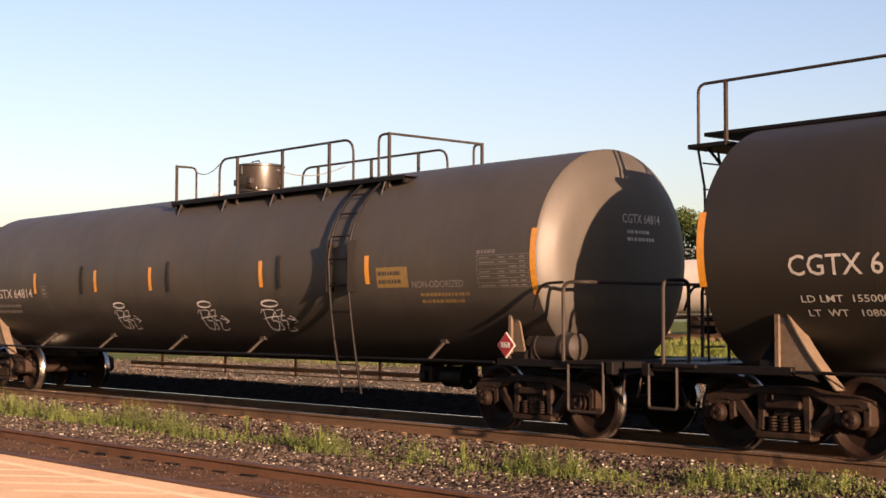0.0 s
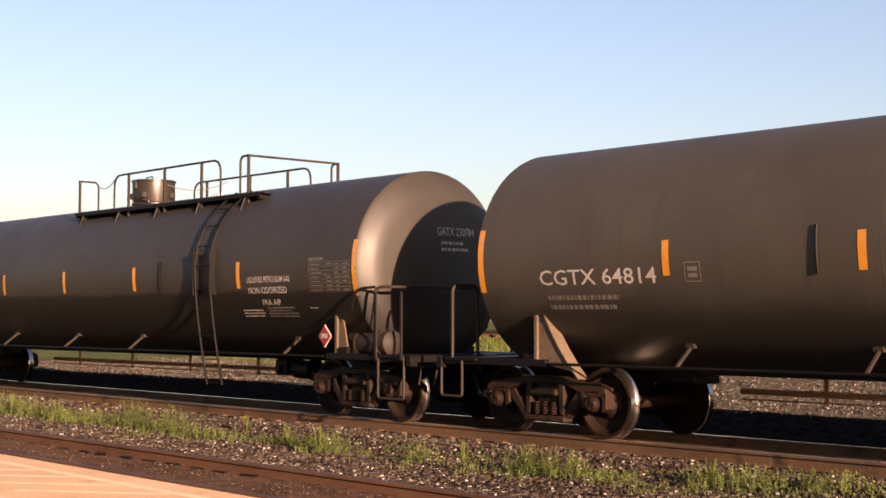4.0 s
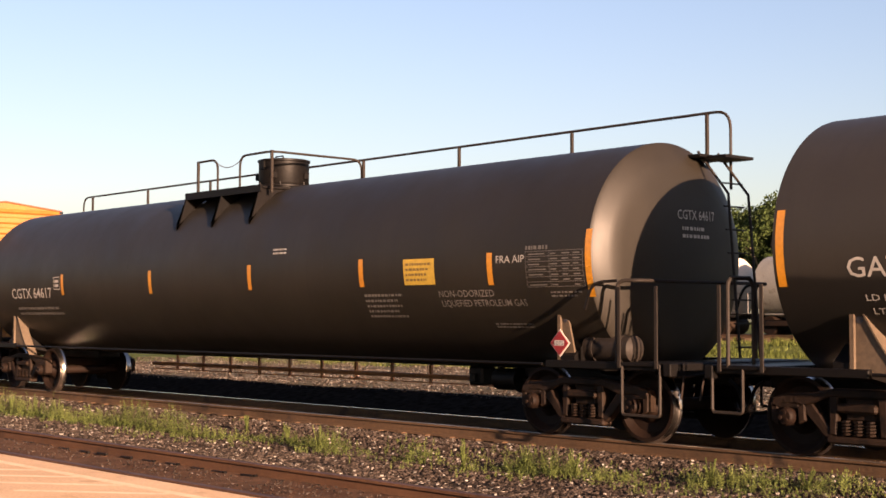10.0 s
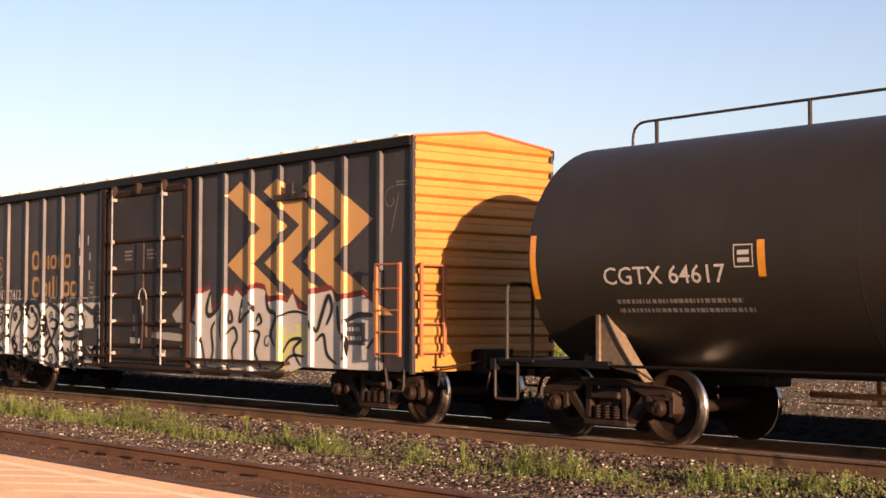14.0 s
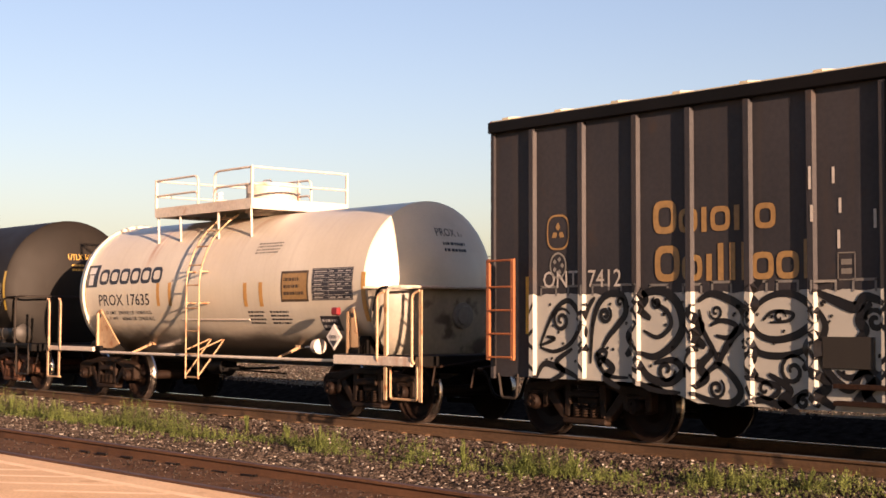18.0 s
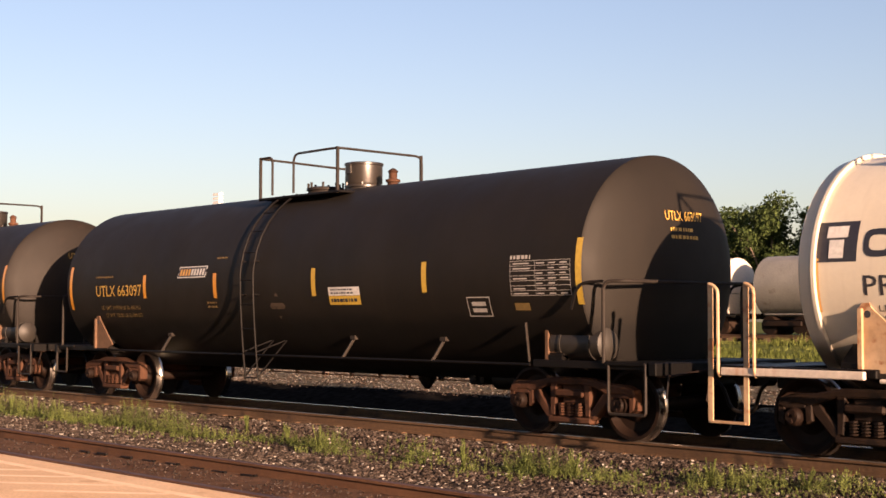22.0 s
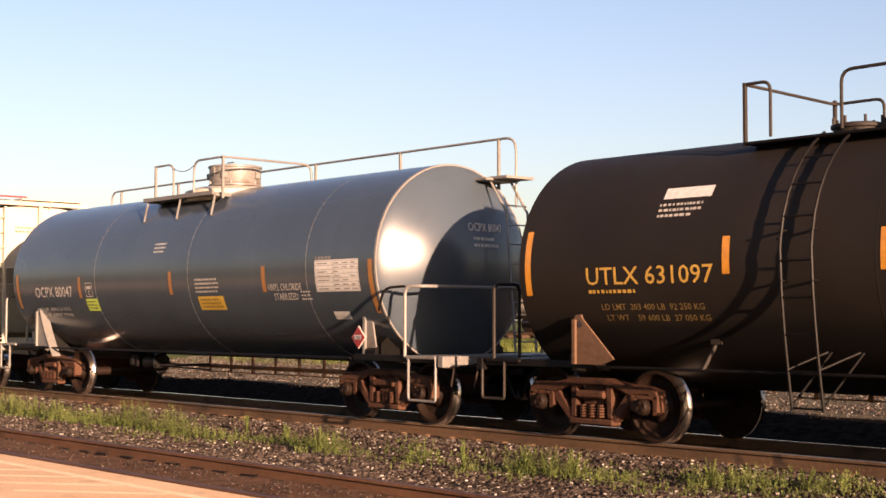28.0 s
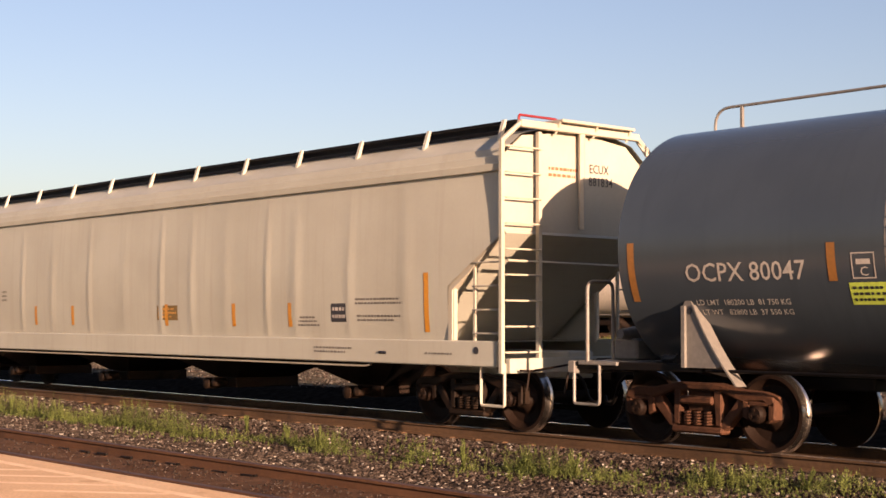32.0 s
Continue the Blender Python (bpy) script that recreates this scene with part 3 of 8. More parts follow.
def truck_parts(metal):
    """A two-axle truck: bolster with side frames, springs, brake beams and wheelsets."""
    bm = bmesh.new()
    box(bm, -0.2, 0.2, -1.0, 1.0, 0.42, 0.72, 0.04)
    barrel(bm, [(0.7, 0.24), (0.82, 0.24), (0.82, 0.1)], 20, "z")
    truck = part("truck", bm, metal)
    for s in (-1, 1):
        bm = bmesh.new()
        y0, y1 = (-1.06, -0.9) if s < 0 else (0.9, 1.06)
        # upper chord arches over the axle boxes, lower chord dips under the springs
        top = [(-1.12, 0.55), (-1.1, 0.66), (-0.95, 0.71), (-0.62, 0.73), (-0.3, 0.79), (0.3, 0.79), (0.62, 0.73), (0.95, 0.71), (1.1, 0.66), (1.12, 0.55)]
        low = [(1.04, 0.54), (0.95, 0.6), (0.8, 0.6), (0.66, 0.58), (0.36, 0.69), (-0.36, 0.69), (-0.66, 0.58), (-0.8, 0.6), (-0.95, 0.6), (-1.04, 0.54)]
        cast(bm, top + low, y0, y1)
        for k in (-1, 1):
            leg = [(k * 0.62, 0.66), (k * 0.76, 0.6), (k * 0.44, 0.26), (k * 0.34, 0.22), (k * 0.3, 0.3), (k * 0.36, 0.36)]
            cast(bm, leg if k > 0 else leg[::-1], y0 + 0.02, y1 - 0.02)
            col = [(k * 0.24, 0.72), (k * 0.36, 0.72), (k * 0.36, 0.28), (k * 0.27, 0.28)]
            cast(bm, col if k > 0 else col[::-1], y0 + 0.01, y1 - 0.01)
            # pedestal jaws round the bearing
            jaw = [(k * 1.12, 0.62), (k * 1.12, 0.4), (k * 1.03, 0.36), (k * 1.02, 0.58)]
            cast(bm, jaw if k > 0 else jaw[::-1], y0, y1)
            jaw = [(k * 0.67, 0.62), (k * 0.66, 0.42), (k * 0.75, 0.38), (k * 0.77, 0.58)]
            cast(bm, jaw if k > 0 else jaw[::-1], y0, y1)
        box(bm, -0.38, 0.38, y0 - 0.01, y1 + 0.01, 0.19, 0.27, 0.02)
        part("side_frame", bm, metal, truck)
        for dx in (-0.15, 0.0, 0.15):
            bm = bmesh.new()
            yc = s * 1.0
            coil = [(dx + 0.06 * math.cos(a), yc + 0.06 * math.sin(a), 0.275 + 0.034 * a / 6.283) for a in (0.7 * k for k in range(45))]
            tube(bm, coil, 0.016, 5)
            part("spring", bm, metal, truck)
        bm = bmesh.new()
        box(bm, -0.25, 0.25, y0 - 0.03, y1 + 0.03, 0.53, 0.63, 0.025)
        part("bolster_end", bm, metal, truck)
        for k in (-1, 1):
            bm = bmesh.new()
            box(bm, k * 0.889 - 0.14, k * 0.889 + 0.14, y0 - 0.0, y1 + 0.01, 0.545, 0.6, 0.015)
            part("bearing_adapter", bm, metal, truck)
    for k in (-1, 1):
        bm = bmesh.new()
        tube(bm, [(k * 0.4, -0.8, 0.36), (k * 0.33, 0, 0.36), (k * 0.4, 0.8, 0.36)], 0.035, 6)
        for s in (-1, 1):
            box(bm, k * 0.42 - 0.04, k * 0.42 + 0.04, s * 0.78 - 0.05, s * 0.78 + 0.05, 0.28, 0.5, 0.01)
        part("brake_beam", bm, metal, truck)
    return truck


def copy_parts(ob, parent, m):
    """A copy of a part with its own parts under another parent, sharing meshes."""
    c = ob.copy()
    scene.collection.objects.link(c)
    c.parent = parent
    c.matrix_basis = m
    for ch in ob.children:
        copy_parts(ch, c, ch.matrix_basis.copy())
    return c


_WHEELS = part("wheelset", wheelset_mesh(), M_WHEEL, None, extra=(M_TREAD,))
WHEEL_MESH = _WHEELS.data
bpy.data.objects.remove(_WHEELS)
TRUCKS = {}


def add_truck(car, x, metal):
    if metal.name not in TRUCKS:
        t = truck_parts(metal)
        t.parent = car
        TRUCKS[metal.name] = t
        t.matrix_basis = pose(x, 0, 0)
    else:
        t = copy_parts(TRUCKS[metal.name], car, pose(x, 0, 0))
        for ch in list(t.children):
            if ch.name.startswith("wheelset"):
                WHEELSETS.append(ch)
        return t
    for k in (-1, 1):
        w = new("wheelset", WHEEL_MESH)
        w.parent = t
        w.matrix_basis = pose(k * 0.889, 0, WHEEL_R)
        WHEELSETS.append(w)
    return t


CARS = []


def new_car(name, label, category, xc):
    car = new(name)
    car.matrix_basis = pose(xc, 0, 0)
    car.empty_display_size = 0.5
    tagged(car, label=label, category=category, group="cars of the freight train")
    CARS.append((car, xc))
    return car


def coupler(car, x, s, metal):
    """A knuckle coupler with its air hose at the car end x; s is the way out."""
    bm = bmesh.new()
    pts = [(0, 0.8), (0.55, 0.8), (0.6, 0.73), (0.86, 0.72), (0.9, 0.78), (0.9, 0.96), (0.86, 1.02), (0.6, 1.01), (0.55, 0.94), (0, 0.94)]
    a = [(x + s * (px - 0.35), pz) for px, pz in pts]
    prism(bm, a if s > 0 else a[::-1], -0.1, 0.07)
    prism(bm, [(x + s * (px * 0.5 + 0.12), pz) for px, pz in ((0.6, 0.74), (0.9, 0.74), (0.9, 1.0), (0.6, 1.0))], 0.05 * s, 0.2 * s)
    part("coupler", bm, metal, car)
    bm = bmesh.new()
    tube(bm, bent([(x + s * 0.05, -0.3, 0.8), (x + s * 0.18, -0.3, 0.72), (x + s * 0.3, -0.28, 0.42), (x + s * 0.5, -0.2, 0.4), (x + s * 0.62, -0.1, 0.5)], 0.12), 0.024, 7)
    part("air_hose", bm, M_BLACK, car)
    bm = bmesh.new()
    tube(bm, bent([(x - s * 0.02, -1.3, 0.86), (x + s * 0.16, -1.25, 0.86), (x + s * 0.2, -0.1, 0.98)], 0.05), 0.016, 6)
    tube(bm, [(x + s * 0.16, -1.3, 0.86), (x + s * 0.17, -1.36, 0.6)], 0.014, 6)
    part("uncoupling_lever", bm, metal, car)


# ---- tank cars ----
def shell_profile(xl, xr, R, head, knuckle=0.1):
    """Outline of a tank: barrel, rounded knuckles and dished ends."""
    k = knuckle
    prof = [(xl - head + (head - k * 0.55) * (r / (R - k)) ** 2, max(0.01, r)) for r in ((R - k) * i / 8 for i in range(9))]
    base = prof[-1][0]
    prof += [(xl - (xl - base) * (1 - math.sin(a)) ** 0.8, R - k * (1 - math.sin(a * 0.98 + 0.02)) * 1.0) for a in (math.pi / 2 * i / 6 for i in range(1, 7))]
    right = [(xr + xl - x, r) for x, r in prof[::-1]]
    n = 10
    mid = [(xl + (xr - xl) * i / n, R) for i in range(1, n)]
    return prof + mid + right


def arc_bar(bm, R, zc, x, a0, a1, r, n=14):
    tube(bm, [(x, -R * math.cos(a), zc + R * math.sin(a)) for a in (math.radians(a0 + (a1 - a0) * i / n) for i in range(n + 1))], r, 6)


def gusset(car, x, s, metal, y=-1.3, zb=0.98, zt=1.66, wide=0.62):
    """The bolster web that carries the tank: a post, a swept web with a black disc for a hole near its top, and a
    flange along the sweep.
    """
    swept = metal in (M_DUSTY, M_IRON_GREY) and wide > 0.5
    top, low, reach = (zt, zb - 0.2, 0.62) if swept else (zt, zb, wide - 0.14)
    bow = 0.68 if swept else 1.0
    sweep = [(0.14 + reach * u * (bow + (1 - bow) * u), top - 0.05 - (top - 0.05 - low) * u) for u in (i / 8 for i in range(9))]
    for yy, far in ((y, 1), (-y - 0.03, -1)):
        bm = bmesh.new()
        pts = [(0.0, zb), (0.0, top - 0.05), (0.03, top), (0.12, top)] + [p for p in sweep if p[1] > zb] + [(0.14 + reach * 0.55, zb)]
        prism(bm, [(x - s * u, z) for u, z in pts], yy, yy + 0.03)
        web = part("bolster_web", bm, metal, car)
        bm = bmesh.new()
        box(bm, min(x, x - s * 0.05), max(x, x - s * 0.05), yy - 0.04, yy + 0.1, zb, top - 0.06)
        part("web_post", bm, metal, web)
        bm = bmesh.new()
        deep = yy + 0.16 * far
        a, b = sorted((yy - 0.02 * far, deep))
        rings = []
        for (u, z), k in zip(sweep, range(9 if swept else 0)):
            rings.append([bm.verts.new((x - s * (u + d), q, z)) for q, d in ((a, 0.0), (b, 0.0), (b, 0.025), (a, 0.025))])
        if rings:
            quads(bm, rings)
        else:
            box(bm, min(x, x - s * 0.03), max(x, x - s * 0.03), yy + 0.1 * far - 0.02, yy + 0.1 * far + 0.02, zb, top - 0.1)
        part("web_flange", bm, metal, web)
    # black disc paints the dark of a hole; the web itself is uncut
    bm = bmesh.new()
    barrel(bm, [(y - 0.004, 0.04), (y - 0.001, 0.04)], 12, "y", (x - s * 0.1, 0, top - 0.12))
    part("lightening_hole", bm, M_LETTER_BLK, car)


def tank_car(name, label, xc, zc, R, xl, xr, head, half, tank_mat, iron, gear, struts, seams=(), rail_z=0.97, gus_y=-1.3, gus_mat=None, knuckle=0.1, gus_top=1.66, gus_wide=0.62, strut_at=-48):
    """The tank, stub sills, bolsters, side rails, end railings and trucks common to all tank cars."""
    car = new_car(name, label, "tank car", xc)
    bm = bmesh.new()
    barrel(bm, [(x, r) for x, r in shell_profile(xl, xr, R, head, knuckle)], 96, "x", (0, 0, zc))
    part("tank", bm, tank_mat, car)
    for x in seams:
        bm = bmesh.new()
        barrel(bm, [(x - 0.024, R - 0.003), (x - 0.008, R + 0.0015), (x + 0.008, R + 0.0015), (x + 0.024, R - 0.003)], 64, "x", (0, 0, zc))
        # the grey tank's seams are coloured lighter for the light that welds catch
        part("jacket_seam", bm, M_IRON_GREY if tank_mat.name == "grey tank paint" else tank_mat, car)
    for s in (-1, 1):
        xe = s * (half + 1.72)
        bm = bmesh.new()
        a, b = sorted((s * (half - 1.9), xe))
        box(bm, a, b, -0.25, 0.25, 0.72, zc - R + 0.12 if zc - R + 0.12 > 0.95 else 0.95, 0.02)
        part("stub_sill", bm, M_BLACK, car)
        bm = bmesh.new()
        xb = s * half
        pts = [(-1.32, 0.98), (-1.32, 1.08), (-1.05, 1.3), (-0.7, zc - math.sqrt(R * R - 0.49) + 0.03), (0.7, zc - math.sqrt(R * R - 0.49) + 0.03), (1.05, 1.3), (1.32, 1.08), (1.32, 0.98), (0.4, 0.8), (-0.4, 0.8)]
        prism_x(bm, pts, xb - 0.12, xb + 0.12)
        part("body_bolster", bm, M_BLACK, car)
        gusset(car, s * half + (0.1 if s < 0 else -0.18), -1, gus_mat or iron, gus_y if s < 0 else max(gus_y, -1.28), zt=gus_top, wide=gus_wide if s < 0 else 0.3)
        # end platform
        bm = bmesh.new()
        a, b = sorted((s * (half + 0.95), s * (half + 1.6)))
        box(bm, a, b, -1.42, 1.42, 0.97, 1.02, 0.01)
        deck = iron if iron is M_IRON_GREY else M_BLACK
        part("end_platform", bm, deck, car)
        bm = bmesh.new()
        box(bm, xe - 0.06, xe + 0.06, -1.42, 1.42, 0.86, 1.02, 0.012)
        part("end_sill", bm, deck, car)
        for y in (-1.38, 1.3):
            bm = bmesh.new()
            a, b = sorted((s * (half - 0.35), s * (half + 1.66)))
            box(bm, a, b, y, y + 0.08, 0.92, 1.02, 0.012)
            part("platform_beam", bm, M_BLACK, car)
        # stirrup steps at the corners
        bare = s < 0 and iron is M_IRON_WHITE
        for y in () if bare else (-1.4, 1.4):
            bm = bmesh.new()
            x0, x1, zs = (half + 1.0, half + 1.6, 0.38) if s > 0 else (-half - 1.25, -half - 1.68, 0.48)
            tube(bm, bent([(x0, y, 1.0), (x0, y, zs), (x1, y, zs), (x1, y, 1.0)], 0.05, 3), 0.02, 6)
            part("stirrup_step", bm, iron, car)
        # railing across the car's end
        xr_ = half + 0.92 if s > 0 else -half - 1.45
        zr = 2.02
        if s > 0:
            bm = bmesh.new()
            tube(bm, bent([(xr_, -1.4, 1.0), (xr_, -1.4, zr), (xr_ + 0.28, -1.3, zr), (xr_ + 0.28, 1.3, zr), (xr_, 1.4, zr), (xr_, 1.4, 1.0)], 0.12), 0.024, 8)
            part("end_railing", bm, iron, car)
        for y in (-1.4, 1.4) if s < 0 and not bare else ():
            bm = bmesh.new()
            tube(bm, bent([(xr_, y, 1.0), (xr_, y, zr), (xr_, y * 0.66, zr), (xr_, y * 0.66, 1.0)], 0.12), 0.024, 8)
            part("end_railing", bm, iron, car)
        for y in (-1.4, 1.4) if s > 0 else ():
            bm = bmesh.new()
            k = -1 if y < 0 else 1
            xs = xl if s < 0 else xr
            tube(bm, bent([(xr_, y, zr), (xr_ - s * 0.3, k * (R + 0.01), zr - 0.02), (xr_ - s * 0.42, k * (R + 0.0), zr - 0.35)], 0.15), 0.02, 7)
            part("side_grab", bm, M_BLACK, car)
        coupler(car, xe, s, M_RUST_DARK)
        add_truck(car, s * half, gear)
    # side rails with struts
    for y in (-1.38, 1.38):
        bm = bmesh.new()
        tube(bm, [(-half + 0.4, y, rail_z), (half - 0.4, y, rail_z)], 0.026 if iron is M_IRON_WHITE else 0.02, 8)
        part("side_rail", bm, iron if iron is M_IRON_WHITE else M_BLACK, car)
        for x in struts:
            bm = bmesh.new()
            a = math.radians(strut_at)
            yy = (-1 if y < 0 else 1) * R * math.cos(a)
            lean = 0.12 if strut_at > -45 else -0.03
            tube(bm, [(x + 0.02, y, rail_z), (x + lean, yy, zc + R * math.sin(a))], 0.026, 6)
            box(bm, x + lean - 0.06, x + lean + 0.06, yy - 0.05, yy + 0.05, zc + R * math.sin(a) - 0.03, zc + R * math.sin(a) + 0.03)
            part("strut", bm, iron, car)
    return car


def side_ladder(car, x0, x1, R, zc, metal, zbot=0.45, off=0.12, atop=62, brace=True, guard=False, thick=0.022, lean=0.0):
    """A ladder from below the rail up round the tank to its top; lean: metres that its foot goes in under the tank."""
    y = -(R + off)

    def foot(z):
        return y + lean * max(0.0, (zc - z) / (zc - zbot)) ** 1.5
    a1 = [math.radians(a) for a in range(8, atop + 1, 9)]
    for x in (x0, x1):
        bm = bmesh.new()
        pts = [(x, foot(z), z) for z in (zbot + (zc - zbot) * i / 5 for i in range(5))]
        pts += [(x, y, zc + 0.1)] + [(x, -(R + off) * math.cos(a), zc + (R + off) * math.sin(a)) for a in a1]
        tube(bm, pts, thick, 7)
        part("ladder_stringer", bm, metal, car)
    z = zbot + 0.03
    while z < zc + 0.25:
        bm = bmesh.new()
        tube(bm, [(x0, foot(z), z), (x1, foot(z), z)], 0.013, 6)
        part("rung", bm, metal, car)
        z += 0.4
    a = 0.28
    while a < math.radians(atop):
        bm = bmesh.new()
        p = (-(R + off) * math.cos(a), zc + (R + off) * math.sin(a))
        tube(bm, [(x0, *p), (x1, *p)], 0.013, 6)
        part("rung", bm, metal, car)
        a += 0.24
    for z in (zc - 0.25, zc + 0.3):
        for x in (x0, x1):
            bm = bmesh.new()
            tube(bm, [(x, y, z), (x, -R + 0.02, z)], 0.016, 6)
            part("ladder_bracket", bm, metal, car)
    if guard:
        for x in (x0 - 0.03, x1 + 0.03):
            bm = bmesh.new()
            box(bm, x - 0.006, x + 0.006, y - 0.03, -R * 0.97, 1.95, 2.72, 0.002)
            part("ladder_guard", bm, metal, car)
    if brace:
        for x in (x0, x1):
            for za, xb in ((zbot + 0.05, 0.35), (1.0, 0.3)):
                bm = bmesh.new()
                tube(bm, [(x, foot(za), za), (x + xb, -1.2, 1.19)], 0.014, 6)
                part("ladder_brace", bm, metal, car)


def railing_run(car, pts, posts, zbase, metal, name="platform_railing", r=0.02, rad=0.12):
    bm = bmesh.new()
    tube(bm, bent(pts, rad), r, 8)
    part(name, bm, metal, car)
    for x, y, z in posts:
        bm = bmesh.new()
        box(bm, x - 0.022, x + 0.022, y - 0.022, y + 0.022, zbase, z, 0.004)
        part("railing_post", bm, metal, car)


def housing(car, x, y, z0, z1, r, metal, lid=True, flange=True, label=""):
    """The round steel housing over the valves on top of a tank."""
    bm = bmesh.new()
    prof = [(z0, r * 0.92), (z0 + 0.06, r * 0.92)]
    if flange:
        prof += [(z0 + 0.07, r * 1.03), (z0 + 0.1, r * 1.03), (z0 + 0.11, r * 0.97)]
    prof += [(z0 + 0.14, r), (z1 - 0.05, r), (z1 - 0.04, r * 1.05), (z1 - 0.01, r * 1.05), (z1, r * 0.99), (z1 + 0.012, 0.02)]
    barrel(bm, prof, 36, "z", (x, y, 0))
    h = part("valve_housing", bm, metal, car, label)
    for k in range(6):
        bm = bmesh.new()
        a = math.pi / 3 * k + 0.3
        barrel(bm, [(z0 + 0.1, 0.02), (z0 + 0.15, 0.02), (z0 + 0.15, 0.005)], 6, "z", (x + r * 1.0 * math.cos(a), y + r * 1.0 * math.sin(a), 0))
        part("bolt", bm, metal, h)
    bm = bmesh.new()
    box(bm, x - 0.07, x + 0.06, y - r - 0.02, y - r + 0.02, z1 - 0.2, z1 - 0.02, 0.01)
    part("hasp", bm, metal, h)
    if not lid:
        return h
    bm = bmesh.new()
    tube(bm, bent([(x - 0.12, y - 0.1, z1), (x - 0.12, y - 0.1, z1 + 0.07), (x + 0.12, y - 0.1, z1 + 0.07), (x + 0.12, y - 0.1, z1)], 0.03, 3), 0.012, 6)
    part("lid_handle", bm, metal, h)
    bm = bmesh.new()
    box(bm, x - r - 0.06, x - r + 0.05, y - 0.09, y + 0.09, z1 - 0.09, z1 + 0.03, 0.012)
    tube(bm, [(x - r - 0.05, y - 0.12, z1), (x - r - 0.05, y + 0.12, z1)], 0.016, 6)
    part("lid_hinge", bm, metal, h)
    for a in (-2.4, -1.0, 0.4):
        bm = bmesh.new()
        c, d = x + r * 1.01 * math.cos(a), y + r * 1.01 * math.sin(a)
        box(bm, c - 0.05, c + 0.05, d - 0.05, d + 0.05, z0 + 0.2, z0 + 0.32, 0.012)
        part("valve_door", bm, metal, h)
    return h


def chain(car, pts, sag, metal):
    bm = bmesh.new()
    a, b = Vector(pts[0]), Vector(pts[1])
    line = [a.lerp(b, t) - Vector((0, 0, sag * 4 * t * (1 - t))) for t in (i / 8 for i in range(9))]
    tube(bm, line, 0.008, 5)
    part("safety_chain", bm, metal, car)


def underside_rods(car, half, posts, metal, zlow=0.5, zpipe=0.57, y=1.36):
    """Brake rod and conduit that hang under the tank on the far side."""
    bm = bmesh.new()
    tube(bm, [(-half + 1.4, y, zlow - 0.04), (half - 1.2, y, zlow - 0.04)], 0.012, 6)
    part("brake_rod", bm, metal, car)
    bm = bmesh.new()
    tube(bm, [(-half + 1.4, y, zpipe), (half - 1.2, y, zpipe)], 0.042, 8)
    part("train_line_conduit", bm, metal, car)
    for x in posts:
        bm = bmesh.new()
        box(bm, x - 0.03, x + 0.03, y - 0.02, y + 0.02, zlow - 0.06, 0.98)
        part("rod_hanger", bm, metal, car)


def brake_gear(car, x, metal=None):
    """Brake cylinder, valve and levers slung under the middle of a tank."""
    metal = metal or M_BLACK
    bm = bmesh.new()
    barrel(bm, [(x - 0.3, 0.03), (x - 0.29, 0.16), (x + 0.15, 0.16), (x + 0.17, 0.19), (x + 0.2, 0.19), (x + 0.21, 0.04)], 20, "x", (0, -0.25, 0.68))
    tube(bm, [(x + 0.2, -0.25, 0.68), (x + 0.75, -0.25, 0.66)], 0.025, 6)
    part("brake_cylinder", bm, metal, car)
    bm = bmesh.new()
    box(bm, x - 0.8, x - 0.5, -0.4, -0.1, 0.58, 0.85, 0.03)
    box(bm, x - 0.72, x - 0.6, -0.46, -0.4, 0.62, 0.76, 0.02)
    part("control_valve", bm, metal, car)
    bm = bmesh.new()
    box(bm, x + 0.7, x + 0.76, -0.7, 0.5, 0.62, 0.67)
    tube(bm, [(x + 0.73, -0.6, 0.64), (x + 2.2, -0.35, 0.6)], 0.016, 6)
    part("brake_lever", bm, metal, car)
    for d in (-0.25, 0.1):
        bm = bmesh.new()
        box(bm, x + d - 0.03, x + d + 0.03, -0.29, -0.21, 0.8, 1.0)
        part("cylinder_bracket", bm, metal, car)


def reservoir(car, x, y, z, length, r, metal, s=1, label=""):
    bm = bmesh.new()
    prof = [(-length / 2 - 0.06, 0.02), (-length / 2 - 0.045, r * 0.6), (-length / 2, r), (length / 2, r), (length / 2 + 0.045, r * 0.6), (length / 2 + 0.06, 0.02)]
    barrel(bm, prof, 24, "x", (x, y, z))
    ob = part("air_reservoir", bm, metal, car, label)
    for d in (-0.3, 0.3):
        bm = bmesh.new()
        barrel(bm, [(d * length - 0.02, r + 0.004), (d * length - 0.02, r + 0.012), (d * length + 0.02, r + 0.012), (d * length + 0.02, r + 0.004)], 24, "x", (x, y, z))
        part("strap", bm, metal, ob)


